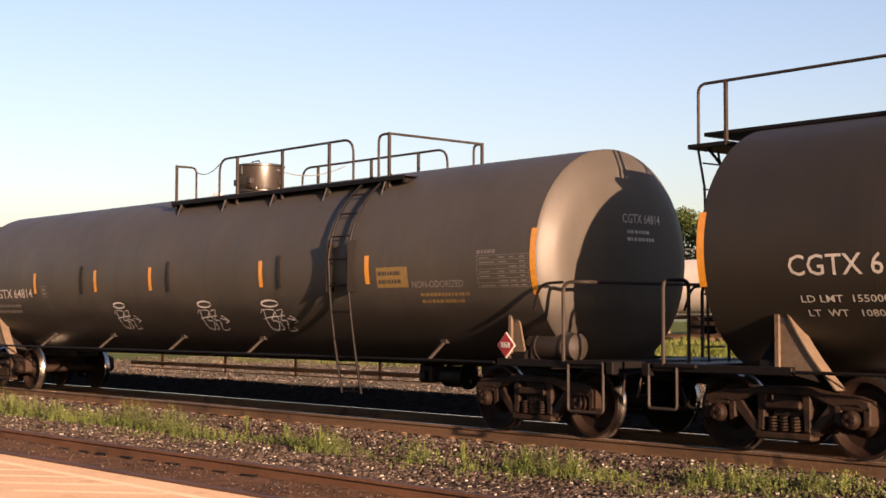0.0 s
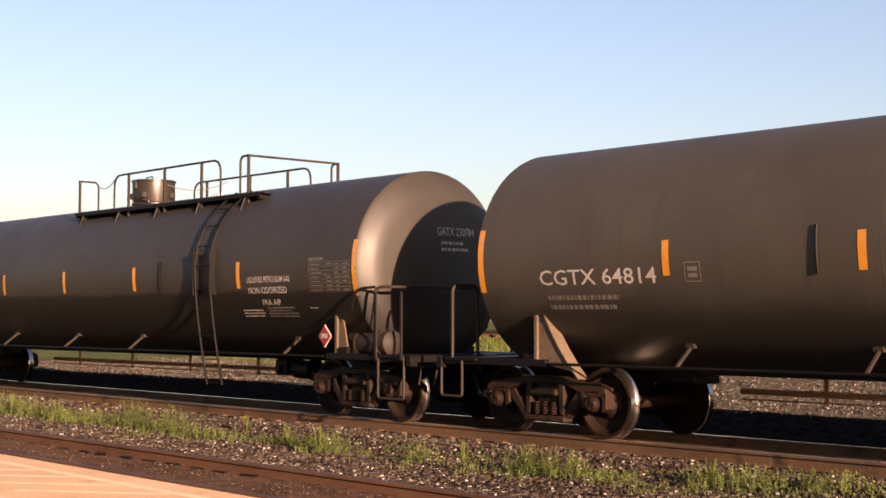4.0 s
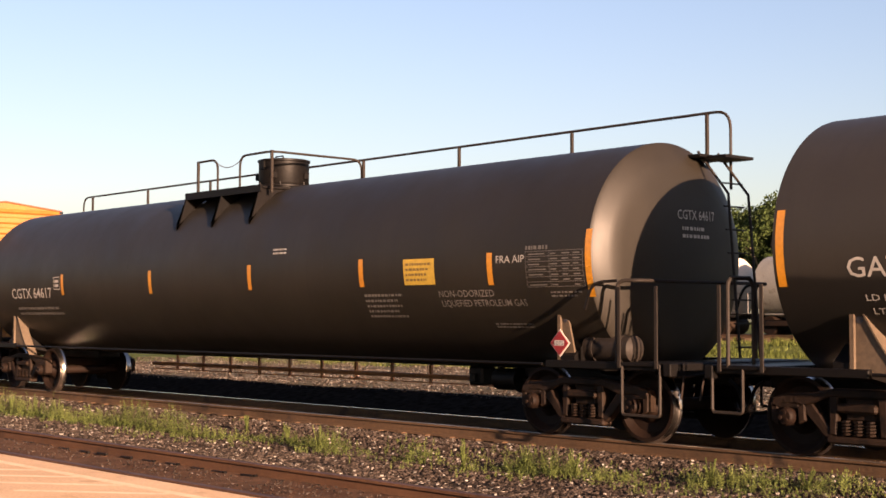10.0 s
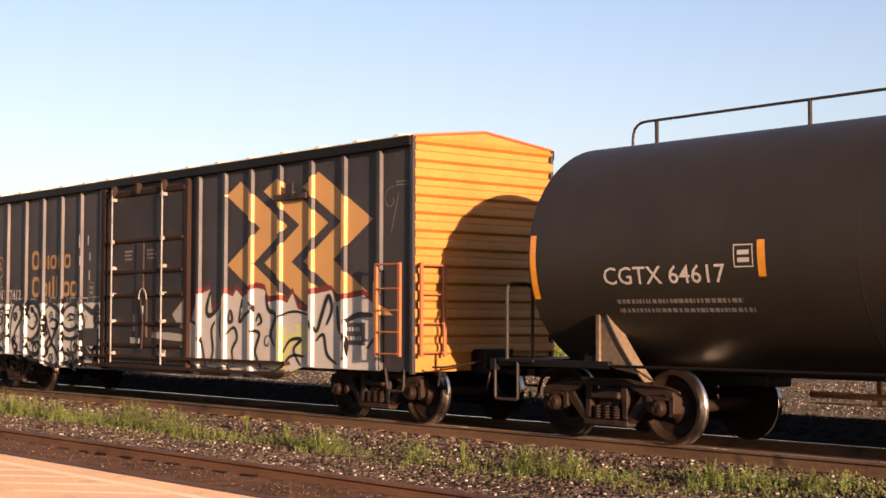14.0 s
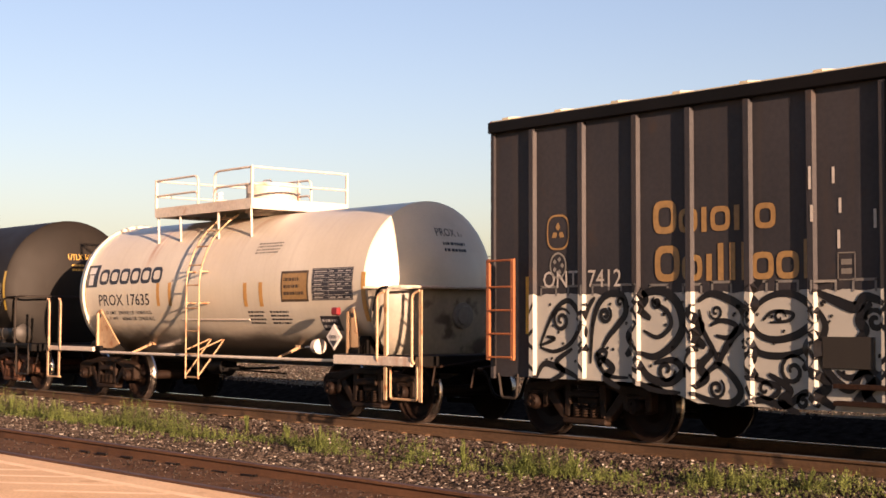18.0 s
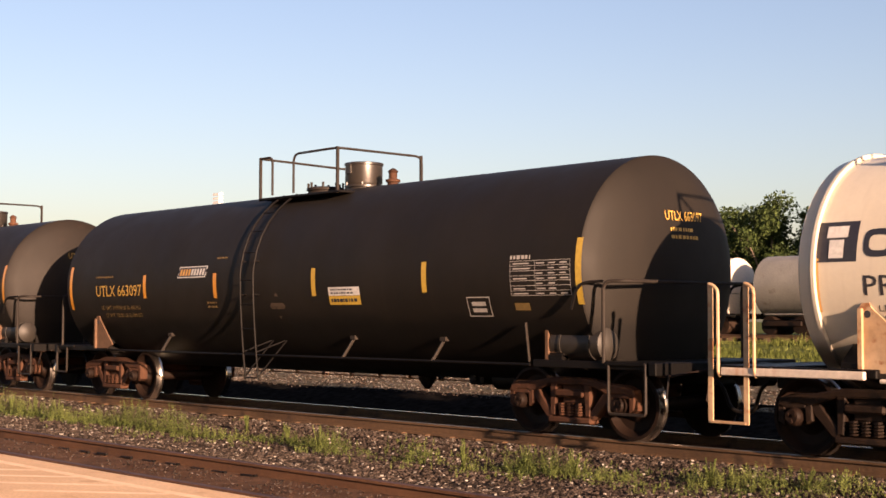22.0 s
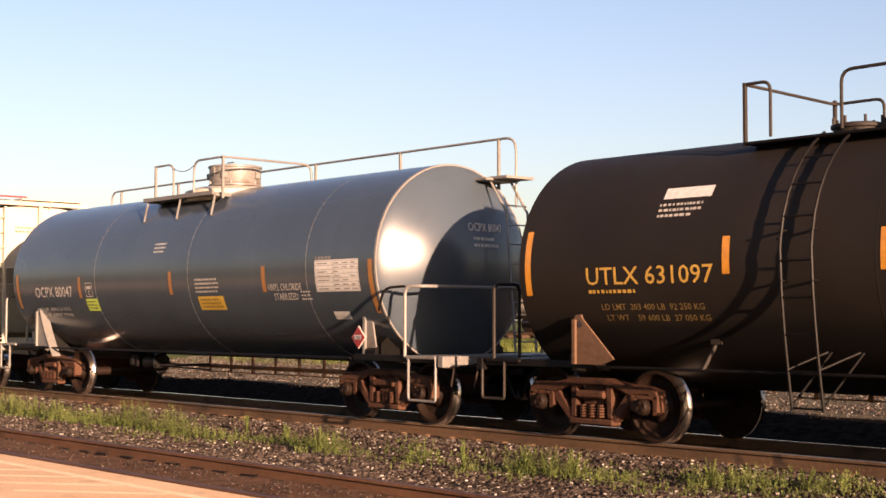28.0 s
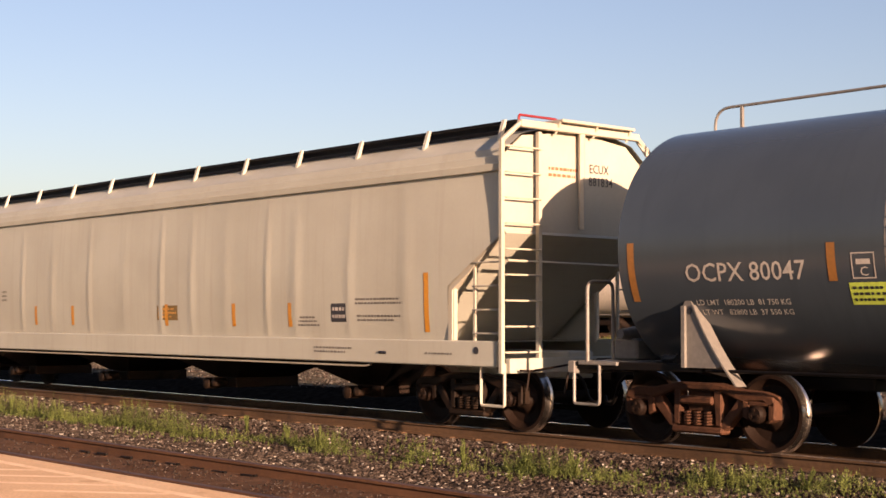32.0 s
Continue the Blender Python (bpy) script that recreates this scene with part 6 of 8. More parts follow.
# ---- boxcar ----
def boxcar_side_paint():
    """Dark blue-grey paint with a tan chevron emblem and sprayed lettering low on the side."""
    m = paint("dark boxcar paint", (0.02, 0.0195, 0.0225), (0.029, 0.027, 0.03), 0.5, stain=(0.036, 0.026, 0.022), streak=(0.033, 0.026, 0.023), bump=0.012, spec=0.2)
    nt = m.node_tree
    n, l = nt.nodes, nt.links
    b = n["Principled BSDF"]
    base = b.inputs["Base Color"].links[0].from_socket
    co = n.new("ShaderNodeTexCoord")
    sep = n.new("ShaderNodeSeparateXYZ")
    l.new(co.outputs["Object"], sep.inputs["Vector"])
    X, Z = sep.outputs["X"], sep.outputs["Z"]

    def op(kind, a, c=0.0, d=0.0):
        x = n.new("ShaderNodeMath")
        x.operation = kind
        for i, v in enumerate((a, c, d)):
            if hasattr(v, "links"):
                l.new(v, x.inputs[i])
            else:
                x.inputs[i].default_value = v
        return x.outputs[0]

    def between(v, lo, hi):
        return op("MULTIPLY", op("GREATER_THAN", v, lo), op("LESS_THAN", v, hi))

    def blend(fac, a, c):
        x = n.new("ShaderNodeMix")
        x.data_type = "RGBA"
        l.new(fac, x.inputs["Factor"])
        for s, v in ((x.inputs["A"], a), (x.inputs["B"], c)):
            if hasattr(v, "links"):
                l.new(v, s)
            else:
                s.default_value = (*v, 1)
        return x.outputs["Result"]

    def cloud(scale, detail=2.0, dist=0.0):
        t = n.new("ShaderNodeTexNoise")
        t.inputs["Scale"].default_value, t.inputs["Detail"].default_value, t.inputs["Distortion"].default_value = scale, detail, dist
        l.new(co.outputs["Object"], t.inputs["Vector"])
        return t.outputs["Fac"]

    # three zigzag bands side by side
    up = op("ABSOLUTE", op("SUBTRACT", Z, 3.04))
    low = op("SUBTRACT", Z, 1.88)
    s = op("ADD", op("MULTIPLY", up, op("GREATER_THAN", Z, 2.46)), op("MULTIPLY", low, op("LESS_THAN", Z, 2.46)))
    u = op("ADD", X, op("MULTIPLY", s, 1.7))
    chev = op("ADD", 0.0, 0.0)
    for a, c, xk in ((3.71, 4.5, 2.66), (4.83, 5.6, 3.78), (5.93, 6.72, 4.88)):
        cut = op("LESS_THAN", Z, op("ADD", 3.63, op("MULTIPLY", op("SUBTRACT", X, xk), 0.5)))
        chev = op("MAXIMUM", chev, op("MULTIPLY", between(u, a, c), cut))
    tan = blend(cloud(1.3, 4.0), (0.29, 0.165, 0.06), (0.355, 0.205, 0.075))
    col = blend(op("MULTIPLY", chev, op("GREATER_THAN", Z, 1.6)), base, tan)

    # sprayed pieces, with a jagged upper edge given by stops of (x, z)
    def skyline(stops, x0, x1):
        r = n.new("ShaderNodeValToRGB")
        e = r.color_ramp.elements
        while len(e) < len(stops):
            e.new(0.5)
        for el, (x, z) in zip(e, stops):
            el.position = (x - x0) / (x1 - x0)
            el.color = (z / 4, z / 4, z / 4, 1)
        mr = n.new("ShaderNodeMapRange")
        mr.inputs["From Min"].default_value, mr.inputs["From Max"].default_value = x0, x1
        l.new(X, mr.inputs["Value"])
        l.new(mr.outputs["Result"], r.inputs["Fac"])
        return op("MULTIPLY", r.outputs["Color"], 4.0)

    top_r = skyline(((0.2, 1.24), (0.3, 1.3), (0.95, 1.3), (0.99, 1.62), (1.37, 1.93), (1.46, 1.5), (1.6, 1.75), (1.72, 1.95), (2.18, 2.05), (2.24, 1.62), (2.55, 1.78), (2.68, 1.98), (2.9, 1.92), (3.0, 2.04), (3.2, 1.9), (3.58, 2.06), (3.86, 2.02), (3.95, 1.82), (4.33, 1.85), (4.5, 1.8), (4.65, 1.96), (4.8, 1.7), (5.05, 1.66), (5.11, 1.92), (5.7, 1.99), (5.82, 1.8), (6.06, 1.85), (6.5, 1.9), (6.85, 1.72), (6.95, 1.6)), 0.2, 6.95)
    rough = op("MULTIPLY", op("SUBTRACT", cloud(5.0, 3.0), 0.5), 0.1)
    span = op("MULTIPLY", between(X, 0.22, 6.92), op("GREATER_THAN", Z, op("MULTIPLY", op("LESS_THAN", X, 1.5), 1.16)))
    piece_r = op("MULTIPLY", span, op("LESS_THAN", Z, top_r))
    rim_r = op("MULTIPLY", span, op("LESS_THAN", Z, op("ADD", op("ADD", top_r, 0.09), rough)))
    col = blend(rim_r, col, (0.1, 0.018, 0.016))
    silver = blend(cloud(1.1, 3.0), (0.23, 0.22, 0.205), (0.37, 0.35, 0.315))
    lime = op("MULTIPLY", between(X, 4.2, 5.05), between(Z, 0.7, op("ADD", 1.46, rough)))
    silver = blend(op("MULTIPLY", lime, op("GREATER_THAN", cloud(1.9), 0.4)), silver, (0.34, 0.33, 0.14))
    worn = op("MULTIPLY", op("LESS_THAN", Z, op("ADD", 0.72, op("MULTIPLY", rough, 2.0))), op("GREATER_THAN", cloud(1.2), 0.5))
    silver = blend(worn, silver, (0.06, 0.05, 0.05))
    col = blend(piece_r, col, silver)
    piece_l = op("MULTIPLY", between(X, -6.95, -1.72), op("LESS_THAN", Z, op("ADD", 1.86, rough)))
    col = blend(piece_l, col, blend(cloud(1.1, 3.0), (0.235, 0.235, 0.215), (0.34, 0.33, 0.295)))
    l.new(col, b.inputs["Base Color"])
    return m


M_BOX_SIDE = boxcar_side_paint()
car_e = new_car("boxcar", "dark boxcar with tan chevrons, graffiti and yellow corrugated ends", "boxcar", -14.87)
RIBS = (-6.9, -6.02, -5.12, -4.29, -3.45, -2.61, -1.72, 1.84, 2.67, 3.48, 4.32, 5.19, 6.04, 6.91)
for sgn in (-1, 1):
    y_out = sgn * 1.4
    bm = bmesh.new()
    low = [(-7.68, 0.78), (-4.9, 0.78), (-4.2, 0.57), (4.2, 0.57), (4.9, 0.78), (7.66, 0.78)]
    prism(bm, [(7.66, 4.12), (-7.68, 4.12)] + low, y_out - 0.04 * sgn, y_out)
    part("side_wall", bm, M_BOX_SIDE, car_e)
    for x in RIBS:
        zb = 0.62 if abs(x) < 4.3 else 0.8
        bm = bmesh.new()
        pts = [(x - 0.055, y_out), (x - 0.038, y_out + sgn * 0.056), (x + 0.038, y_out + sgn * 0.056), (x + 0.055, y_out)]
        lo = [bm.verts.new((px, py, zb)) for px, py in pts]
        hi = [bm.verts.new((px, py, 4.04)) for px, py in pts]
        quads(bm, [lo, hi])
        part("side_post", bm, M_BOX_SIDE, car_e)
    bm = bmesh.new()
    box(bm, -7.7, 7.68, min(y_out, y_out + sgn * 0.09), max(y_out, y_out + sgn * 0.09), 4.05, 4.2, 0.012)
    part("roof_rail", bm, M_BLACK, car_e)
    # plug door with its frame, bars and locking rods
    yd = y_out + sgn * 0.05
    bm = bmesh.new()
    box(bm, -1.5, 1.42, min(y_out, yd), max(y_out, yd), 0.72, 3.96, 0.01)
    door = part("plug_door", bm, M_BOX_DOOR, car_e, "rusted dark plug door")
    for z in (3.0, 2.42, 1.98, 1.45, 1.06):
        bm = bmesh.new()
        box(bm, -1.46, 1.38, min(yd, yd + sgn * 0.05), max(yd, yd + sgn * 0.05), z - 0.03, z + 0.03, 0.008)
        part("door_bar", bm, M_BAR_RUST, door)
    for x in (-1.12, 0.75):
        bm = bmesh.new()
        tube(bm, [(x, yd + sgn * 0.09, 0.72), (x, yd + sgn * 0.09, 4.0)], 0.016, 7)
        for z in (0.9, 1.5, 2.0, 2.5, 3.0, 3.8):
            box(bm, x - 0.03, x + 0.03, min(yd, yd + sgn * 0.11), max(yd, yd + sgn * 0.11), z - 0.03, z + 0.03)
        part("locking_rod", bm, M_IRON_GREY, door)
    bm = bmesh.new()
    box(bm, -0.28, -0.02, min(yd, yd + sgn * 0.03), max(yd, yd + sgn * 0.03), 2.0, 2.95, 0.006)
    box(bm, -0.3, 0.12, min(yd, yd + sgn * 0.04), max(yd, yd + sgn * 0.04), 1.2, 2.0, 0.006)
    tube(bm, bent([(-0.02, yd + sgn * 0.08, 1.9), (0.08, yd + sgn * 0.08, 1.5), (0.04, yd + sgn * 0.08, 1.0)], 0.1), 0.016, 6)
    part("door_gear", bm, M_BOX_DOOR, door)
    bm = bmesh.new()
    tube(bm, [(0.02 + 0.14 * math.cos(a), yd + sgn * 0.06, 1.9 + 0.2 * math.sin(a)) for a in (math.pi * k / 10 for k in range(11))], 0.014, 6)
    box(bm, -0.05, 0.02, min(yd, yd + sgn * 0.07), max(yd, yd + sgn * 0.07), 1.62, 1.78, 0.01)
    part("door_handle", bm, M_IRON_GREY, door, "worn grey door handle")
    for x0, x1, z0, z1 in ((-0.52, -0.18, 1.08, 1.2), (-0.42, -0.3, 1.32, 1.62), (0.62, 0.78, 0.78, 0.98)):
        bm = bmesh.new()
        box(bm, x0, x1, min(yd, yd + sgn * 0.012), max(yd, yd + sgn * 0.012), z0, z1, 0.003)
        part("door_plate", bm, M_FAR_GREY, door, "scuffed pale grey plate")
    bm = bmesh.new()
    box(bm, -1.5, 1.42, min(yd, yd + sgn * 0.04), max(yd, yd + sgn * 0.04), 3.84, 3.93, 0.008)
    for x in (-1.12, -0.2, 0.75):
        box(bm, x - 0.05, x + 0.05, min(yd, yd + sgn * 0.1), max(yd, yd + sgn * 0.1), 3.86, 4.06, 0.01)
    part("door_hanger", bm, M_BAR_RUST, door)
    for x in (-1.56, 1.48):
        bm = bmesh.new()
        box(bm, x - 0.06, x + 0.06, min(y_out, y_out + sgn * 0.08), max(y_out, y_out + sgn * 0.08), 0.6, 4.04, 0.01)
        part("door_frame", bm, M_BAR_RUST, car_e)
    bm = bmesh.new()
    for z in (0.66, 0.84):
        box(bm, -2.3, 4.6, min(y_out, y_out + sgn * 0.12), max(y_out, y_out + sgn * 0.12), z - 0.025, z + 0.025)
    part("door_track", bm, M_BAR_RUST, car_e)
    # ladders at both ends
    for x0, x1, zt in ((6.98, 7.52, 2.36), (-7.62, -7.15, 2.34)):
        yl = y_out + sgn * 0.14
        for x in (x0, x1):
            bm = bmesh.new()
            box(bm, x - 0.03, x + 0.03, yl - 0.02, yl + 0.02, 1.0, zt, 0.004)
            part("ladder_stile", bm, M_ORANGE, car_e)
        for k in range(5):
            bm = bmesh.new()
            z = 1.04 + (zt - 1.1) * k / 4 if k < 4 else zt - 0.02
            tube(bm, [(x0, yl - 0.02 * -sgn, z), (x1, yl + 0.02 * sgn, z)], 0.014, 6)
            part("rung", bm, M_ORANGE, car_e)
        bm = bmesh.new()
        xa, xb = (x0 + 0.05, x1 - 0.05)
        tube(bm, bent([(xa, y_out, 0.82), (xa + 0.06, y_out, 0.5), (xb - 0.03, y_out, 0.5), (xb, y_out, 0.82)], 0.05, 3), 0.02, 6)
        part("stirrup_step", bm, M_IRON, car_e)
    bm = bmesh.new()
    for x in (6.8, -6.98):
        box(bm, x - 0.06, x + 0.06, min(y_out, y_out + sgn * 0.012), max(y_out, y_out + sgn * 0.012), 1.35, 2.1)
    part("reflector", bm, M_LABEL_YEL, car_e)
# corrugated yellow ends
for s in (-1, 1):
    bm = bmesh.new()
    xs = s * 7.66
    line = []
    for k in range(13):
        z0 = 0.95 + 0.255 * k
        line += [(z0, 0.0), (z0 + 0.07, 0.0), (z0 + 0.11, 0.055), (z0 + 0.17, 0.06), (z0 + 0.22, 0.05), (z0 + 0.25, 0.0)]
    line = [(0.78, 0.0)] + [(z, d) for z, d in line if z < 4.15] + [(4.2, 0.0)]
    ring = []
    for y in (-1.41, 1.41):
        ring.append([bm.verts.new((xs + s * d, y, z)) for z, d in line])
    quads(bm, ring, closed=False)
    back = [[bm.verts.new((xs - s * 0.03, y, z)) for z in (0.78, 4.2)] for y in (-1.41, 1.41)]
    quads(bm, back, closed=False)
    # gable above
    g = [bm.verts.new((xs, -1.42, 4.19)), bm.verts.new((xs, 1.42, 4.19)), bm.verts.new((xs, 0, 4.35))]
    bm.faces.new(g)
    part("end_wall", bm, M_BOX_END, car_e, "yellow corrugated end wall")
    bm = bmesh.new()
    tube(bm, [(xs + s * 0.02, -1.44, 4.2), (xs + s * 0.02, 0, 4.37), (xs + s * 0.02, 1.44, 4.2)], 0.02, 6)
    part("gable_trim", bm, M_BOX_RED, car_e)
    for y in (-1.41, 1.41):
        bm = bmesh.new()
        box(bm, xs - 0.03, xs + 0.04, y - 0.03, y + 0.03, 0.75, 4.2, 0.006)
        part("corner_post", bm, M_BOX_SIDE, car_e)
    bm = bmesh.new()
    for y in (-1.36, -0.92):
        box(bm, xs + s * 0.14 - 0.02, xs + s * 0.14 + 0.02, y - 0.025, y + 0.025, 1.0, 2.36, 0.004)
    part("ladder_stile", bm, M_ORANGE, car_e)
    for k in range(4):
        bm = bmesh.new()
        tube(bm, [(xs + s * 0.14, -1.36, 1.06 + 0.42 * k), (xs + s * 0.14, -0.92, 1.06 + 0.42 * k)], 0.014, 6)
        part("rung", bm, M_ORANGE, car_e)
    bm = bmesh.new()
    a, b = sorted((xs, xs + s * 0.35))
    box(bm, a, b, -0.3, 0.3, 0.72, 1.1, 0.03)
    part("draft_gear_box", bm, M_BLACK, car_e)
    coupler(car_e, s * 8.0, s, M_RUST_DARK)
    add_truck(car_e, s * 6.33, M_RUST_DARK)
# roof with crosswise ribs, underframe
bm = bmesh.new()
prism_x(bm, [(-1.47, 4.18), (-1.47, 4.215), (0, 4.37), (1.47, 4.215), (1.47, 4.18)], -7.64, 7.62)
part("roof", bm, M_BOX_ROOF, car_e)
for k in range(16):
    bm = bmesh.new()
    x = -7.4 + 0.98 * k
    prism_x(bm, [(-1.44, 4.205), (-1.44, 4.245), (0, 4.41), (1.44, 4.245), (1.44, 4.205)], x - 0.06, x + 0.06)
    part("roof_rib", bm, M_BOX_ROOF, car_e)
bm = bmesh.new()
box(bm, -7.6, 7.6, -1.36, 1.36, 1.0, 1.08)
part("floor_frame", bm, M_BLACK, car_e)
bm = bmesh.new()
box(bm, -7.7, 7.7, -0.25, 0.25, 0.7, 1.02, 0.02)
part("centre_sill", bm, M_BLACK, car_e)
# emblem, brand bars and number bars
lettering(car_e, [("#+|+||+", on_flat(-4.87, -1.405, 2.56), 0.4, 1.8), ("#+|!!!++!", on_flat(-4.85, -1.405, 1.99), 0.43, 2.25)], M_LETTER_TAN, "brand_shape")
wf = on_flat(-6.45, -1.405, 2.36)


def emblem_ring(bm, r, vc, sq):
    for k in range(24):
        ring = []
        for q, a in ((r, k), (r, k + 1), (r - 0.022, k + 1), (r - 0.022, k)):
            c, d = math.cos(math.pi * a / 12), math.sin(math.pi * a / 12)
            ring.append(bm.verts.new(wf(q * math.copysign(abs(c) ** sq, c), vc + q * 1.15 * math.copysign(abs(d) ** sq, d), 0.003)))
        bm.faces.new(ring)


bm = bmesh.new()
emblem_ring(bm, 0.2, 0.3, 0.65)
for k in range(3):
    a = math.pi / 2 + 2.094 * k
    p = [(0.03, -0.5), (0.08, -0.55), (0.13, 0.0), (0.08, 0.55), (0.03, 0.5)]
    bm.faces.new([bm.verts.new(wf(q * math.cos(a + b), 0.3 + q * math.sin(a + b), 0.003)) for q, b in p])
part("round_emblem", bm, M_LETTER_TAN, car_e, flat=True)
bm = bmesh.new()
emblem_ring(bm, 0.15, -0.13, 1.0)
for k in range(5):
    a = 1.257 * k
    bm.faces.new([bm.verts.new(wf(0.075 * math.cos(a) + 0.035 * c, -0.13 + 0.085 * math.sin(a) + 0.035 * d, 0.003)) for c, d in ((-1, 0), (0, -1), (1, 0), (0, 1))])
part("round_emblem", bm, M_FAR_GREY, car_e, "faded grey round emblem", flat=True)
lettering(car_e, [("ONT  7412", on_flat(-6.72, -1.405, 1.95), 0.22, 1.35)], M_LETTER)
frame_mark(car_e, on_flat(-2.3, -1.405, 1.96), 0.22, 0.3, M_LETTER_DIM, 2)
small_print(car_e, on_flat(-0.75, -1.456, 2.62), 0.35, 0.22, 3, M_LETTER_DIM, 71)
small_print(car_e, on_flat(0.08, -1.456, 2.62), 0.35, 0.22, 3, M_LETTER_DIM, 72)
label_patch(car_e, on_flat(6.05, -1.405, 1.15), 0.5, 0.34, M_LETTER_BLK, M_LETTER, 2, 73, "plate_mark")
bm = bmesh.new()
box(bm, 4.2, 5.1, -1.48, -1.4, 3.45, 3.55, 0.01)
box(bm, 4.55, 4.75, -1.49, -1.46, 3.5, 3.72, 0.01)
part("route_board", bm, M_BOX_DOOR, car_e)

# spray-painted outlines on the near side
def swirl(bm, where, cu, cv, r, turns, a0, w, way=1):
    n_ = int(12 * turns)
    ribbon(bm, where, [(cu + r * (1 - 0.85 * i / n_) * math.cos(a0 + way * 6.283 * turns * i / n_), cv + r * (1 - 0.85 * i / n_) * math.sin(a0 + way * 6.283 * turns * i / n_)) for i in range(n_ + 1)], w)


def wall(u, v, h=0.0):
    """The near side of the boxcar, posts and all."""
    over = any(abs(u - x) < 0.047 for x in RIBS)
    return Vector((u, (-1.4595 if over else -1.404) - h, v))


grnd = random.Random(29)
bm = bmesh.new()
# winged and leafy figures, each a few brush lines
for pts, w in (
    ([(-6.78, 1.20), (-6.62, 1.50), (-6.47, 1.69), (-6.27, 1.78), (-6.11, 1.65), (-6.08, 1.46), (-6.23, 1.24), (-6.51, 1.13), (-6.78, 1.18)], 0.055),
    ([(-6.78, 1.20), (-6.52, 1.29), (-6.66, 1.32)], 0.04),
    ([(-6.85, 0.78), (-6.69, 0.97), (-6.33, 0.89), (-6.05, 0.78)], 0.06),
    ([(-5.89, 0.99), (-5.85, 1.46), (-5.74, 1.74), (-5.55, 1.86), (-5.35, 1.82), (-5.30, 1.63), (-5.44, 1.46), (-5.59, 1.32), (-5.69, 1.18)], 0.07),
    ([(-6.00, 1.50), (-5.92, 1.69), (-5.81, 1.82)], 0.05),
    ([(-5.75, 0.95), (-5.62, 1.11), (-5.69, 1.16), (-5.78, 1.07), (-5.62, 0.86), (-5.26, 0.83)], 0.05),
):
    ribbon(bm, wall, soft_line(pts, 14), w * 1.35)
for pts, w in (
    ([(-5.22, 1.63), (-5.02, 1.84), (-4.72, 1.88), (-4.49, 1.73), (-4.41, 1.46), (-4.56, 1.24), (-4.83, 1.10), (-5.09, 1.14)], 0.09),
    ([(-5.02, 1.41), (-4.79, 1.33), (-4.60, 1.46), (-4.63, 1.62), (-4.79, 1.72), (-4.89, 1.78)], 0.05),
    ([(-5.26, 1.33), (-5.08, 1.01), (-4.91, 0.84), (-4.62, 0.80), (-4.42, 0.94), (-4.56, 1.06), (-4.85, 1.02)], 0.08),
    ([(-4.39, 0.86), (-4.34, 1.12), (-4.17, 1.25)], 0.06),
    ([(-4.19, 1.75), (-4.00, 1.84), (-3.78, 1.79), (-3.57, 1.68), (-3.52, 1.51), (-3.69, 1.34), (-3.84, 1.13), (-3.88, 1.00)], 0.08),
    ([(-4.17, 1.66), (-4.11, 1.42), (-3.95, 1.17), (-3.90, 1.02)], 0.05),
):
    ribbon(bm, wall, soft_line(pts, 14), w * 1.35)
for pts, w in (
    ([(-4.01, 1.47), (-3.84, 1.53), (-3.64, 1.47), (-3.74, 1.34), (-3.93, 1.36)], 0.05),
    ([(-4.17, 0.82), (-3.88, 1.02), (-3.59, 0.76), (-3.70, 0.60), (-4.01, 0.61), (-4.28, 0.69)], 0.07),
    ([(-3.47, 1.59), (-3.22, 1.78), (-2.93, 1.83), (-2.67, 1.72), (-2.59, 1.55), (-2.79, 1.39), (-3.08, 1.32), (-3.33, 1.38), (-3.47, 1.59)], 0.07),
    ([(-3.27, 1.53), (-3.13, 1.63), (-2.88, 1.61), (-2.93, 1.53), (-3.18, 1.51)], 0.035),
    ([(-3.43, 1.34), (-3.33, 1.18), (-3.08, 1.14), (-2.79, 1.19), (-2.58, 1.31)], 0.06),
    ([(-3.39, 0.64), (-3.49, 0.88), (-3.24, 0.85), (-3.06, 0.78), (-3.19, 0.67), (-3.36, 0.72)], 0.05),
):
    ribbon(bm, wall, soft_line(pts, 14), w * 1.35)
for pts, w in (
    ([(-3.59, 0.57), (-3.29, 0.65), (-2.99, 0.60), (-2.70, 0.75), (-2.54, 0.60)], 0.07),
    ([(-2.59, 1.85), (-2.32, 1.74), (-2.09, 1.67), (-1.96, 1.78), (-1.72, 1.71)], 0.09),
    ([(-2.57, 1.67), (-2.46, 1.47), (-2.53, 1.23), (-2.42, 0.96), (-2.17, 0.81), (-2.01, 1.00), (-1.82, 0.98)], 0.08),
    ([(-2.11, 0.68), (-1.93, 0.82), (-1.73, 1.02)], 0.09),
    ([(-2.33, 1.00), (-2.15, 0.93), (-1.88, 1.07)], 0.05),
    ([(-5.26, 0.87), (-4.91, 0.71), (-4.45, 0.68)], 0.05),
):
    ribbon(bm, wall, soft_line(pts, 14), w * 1.35)
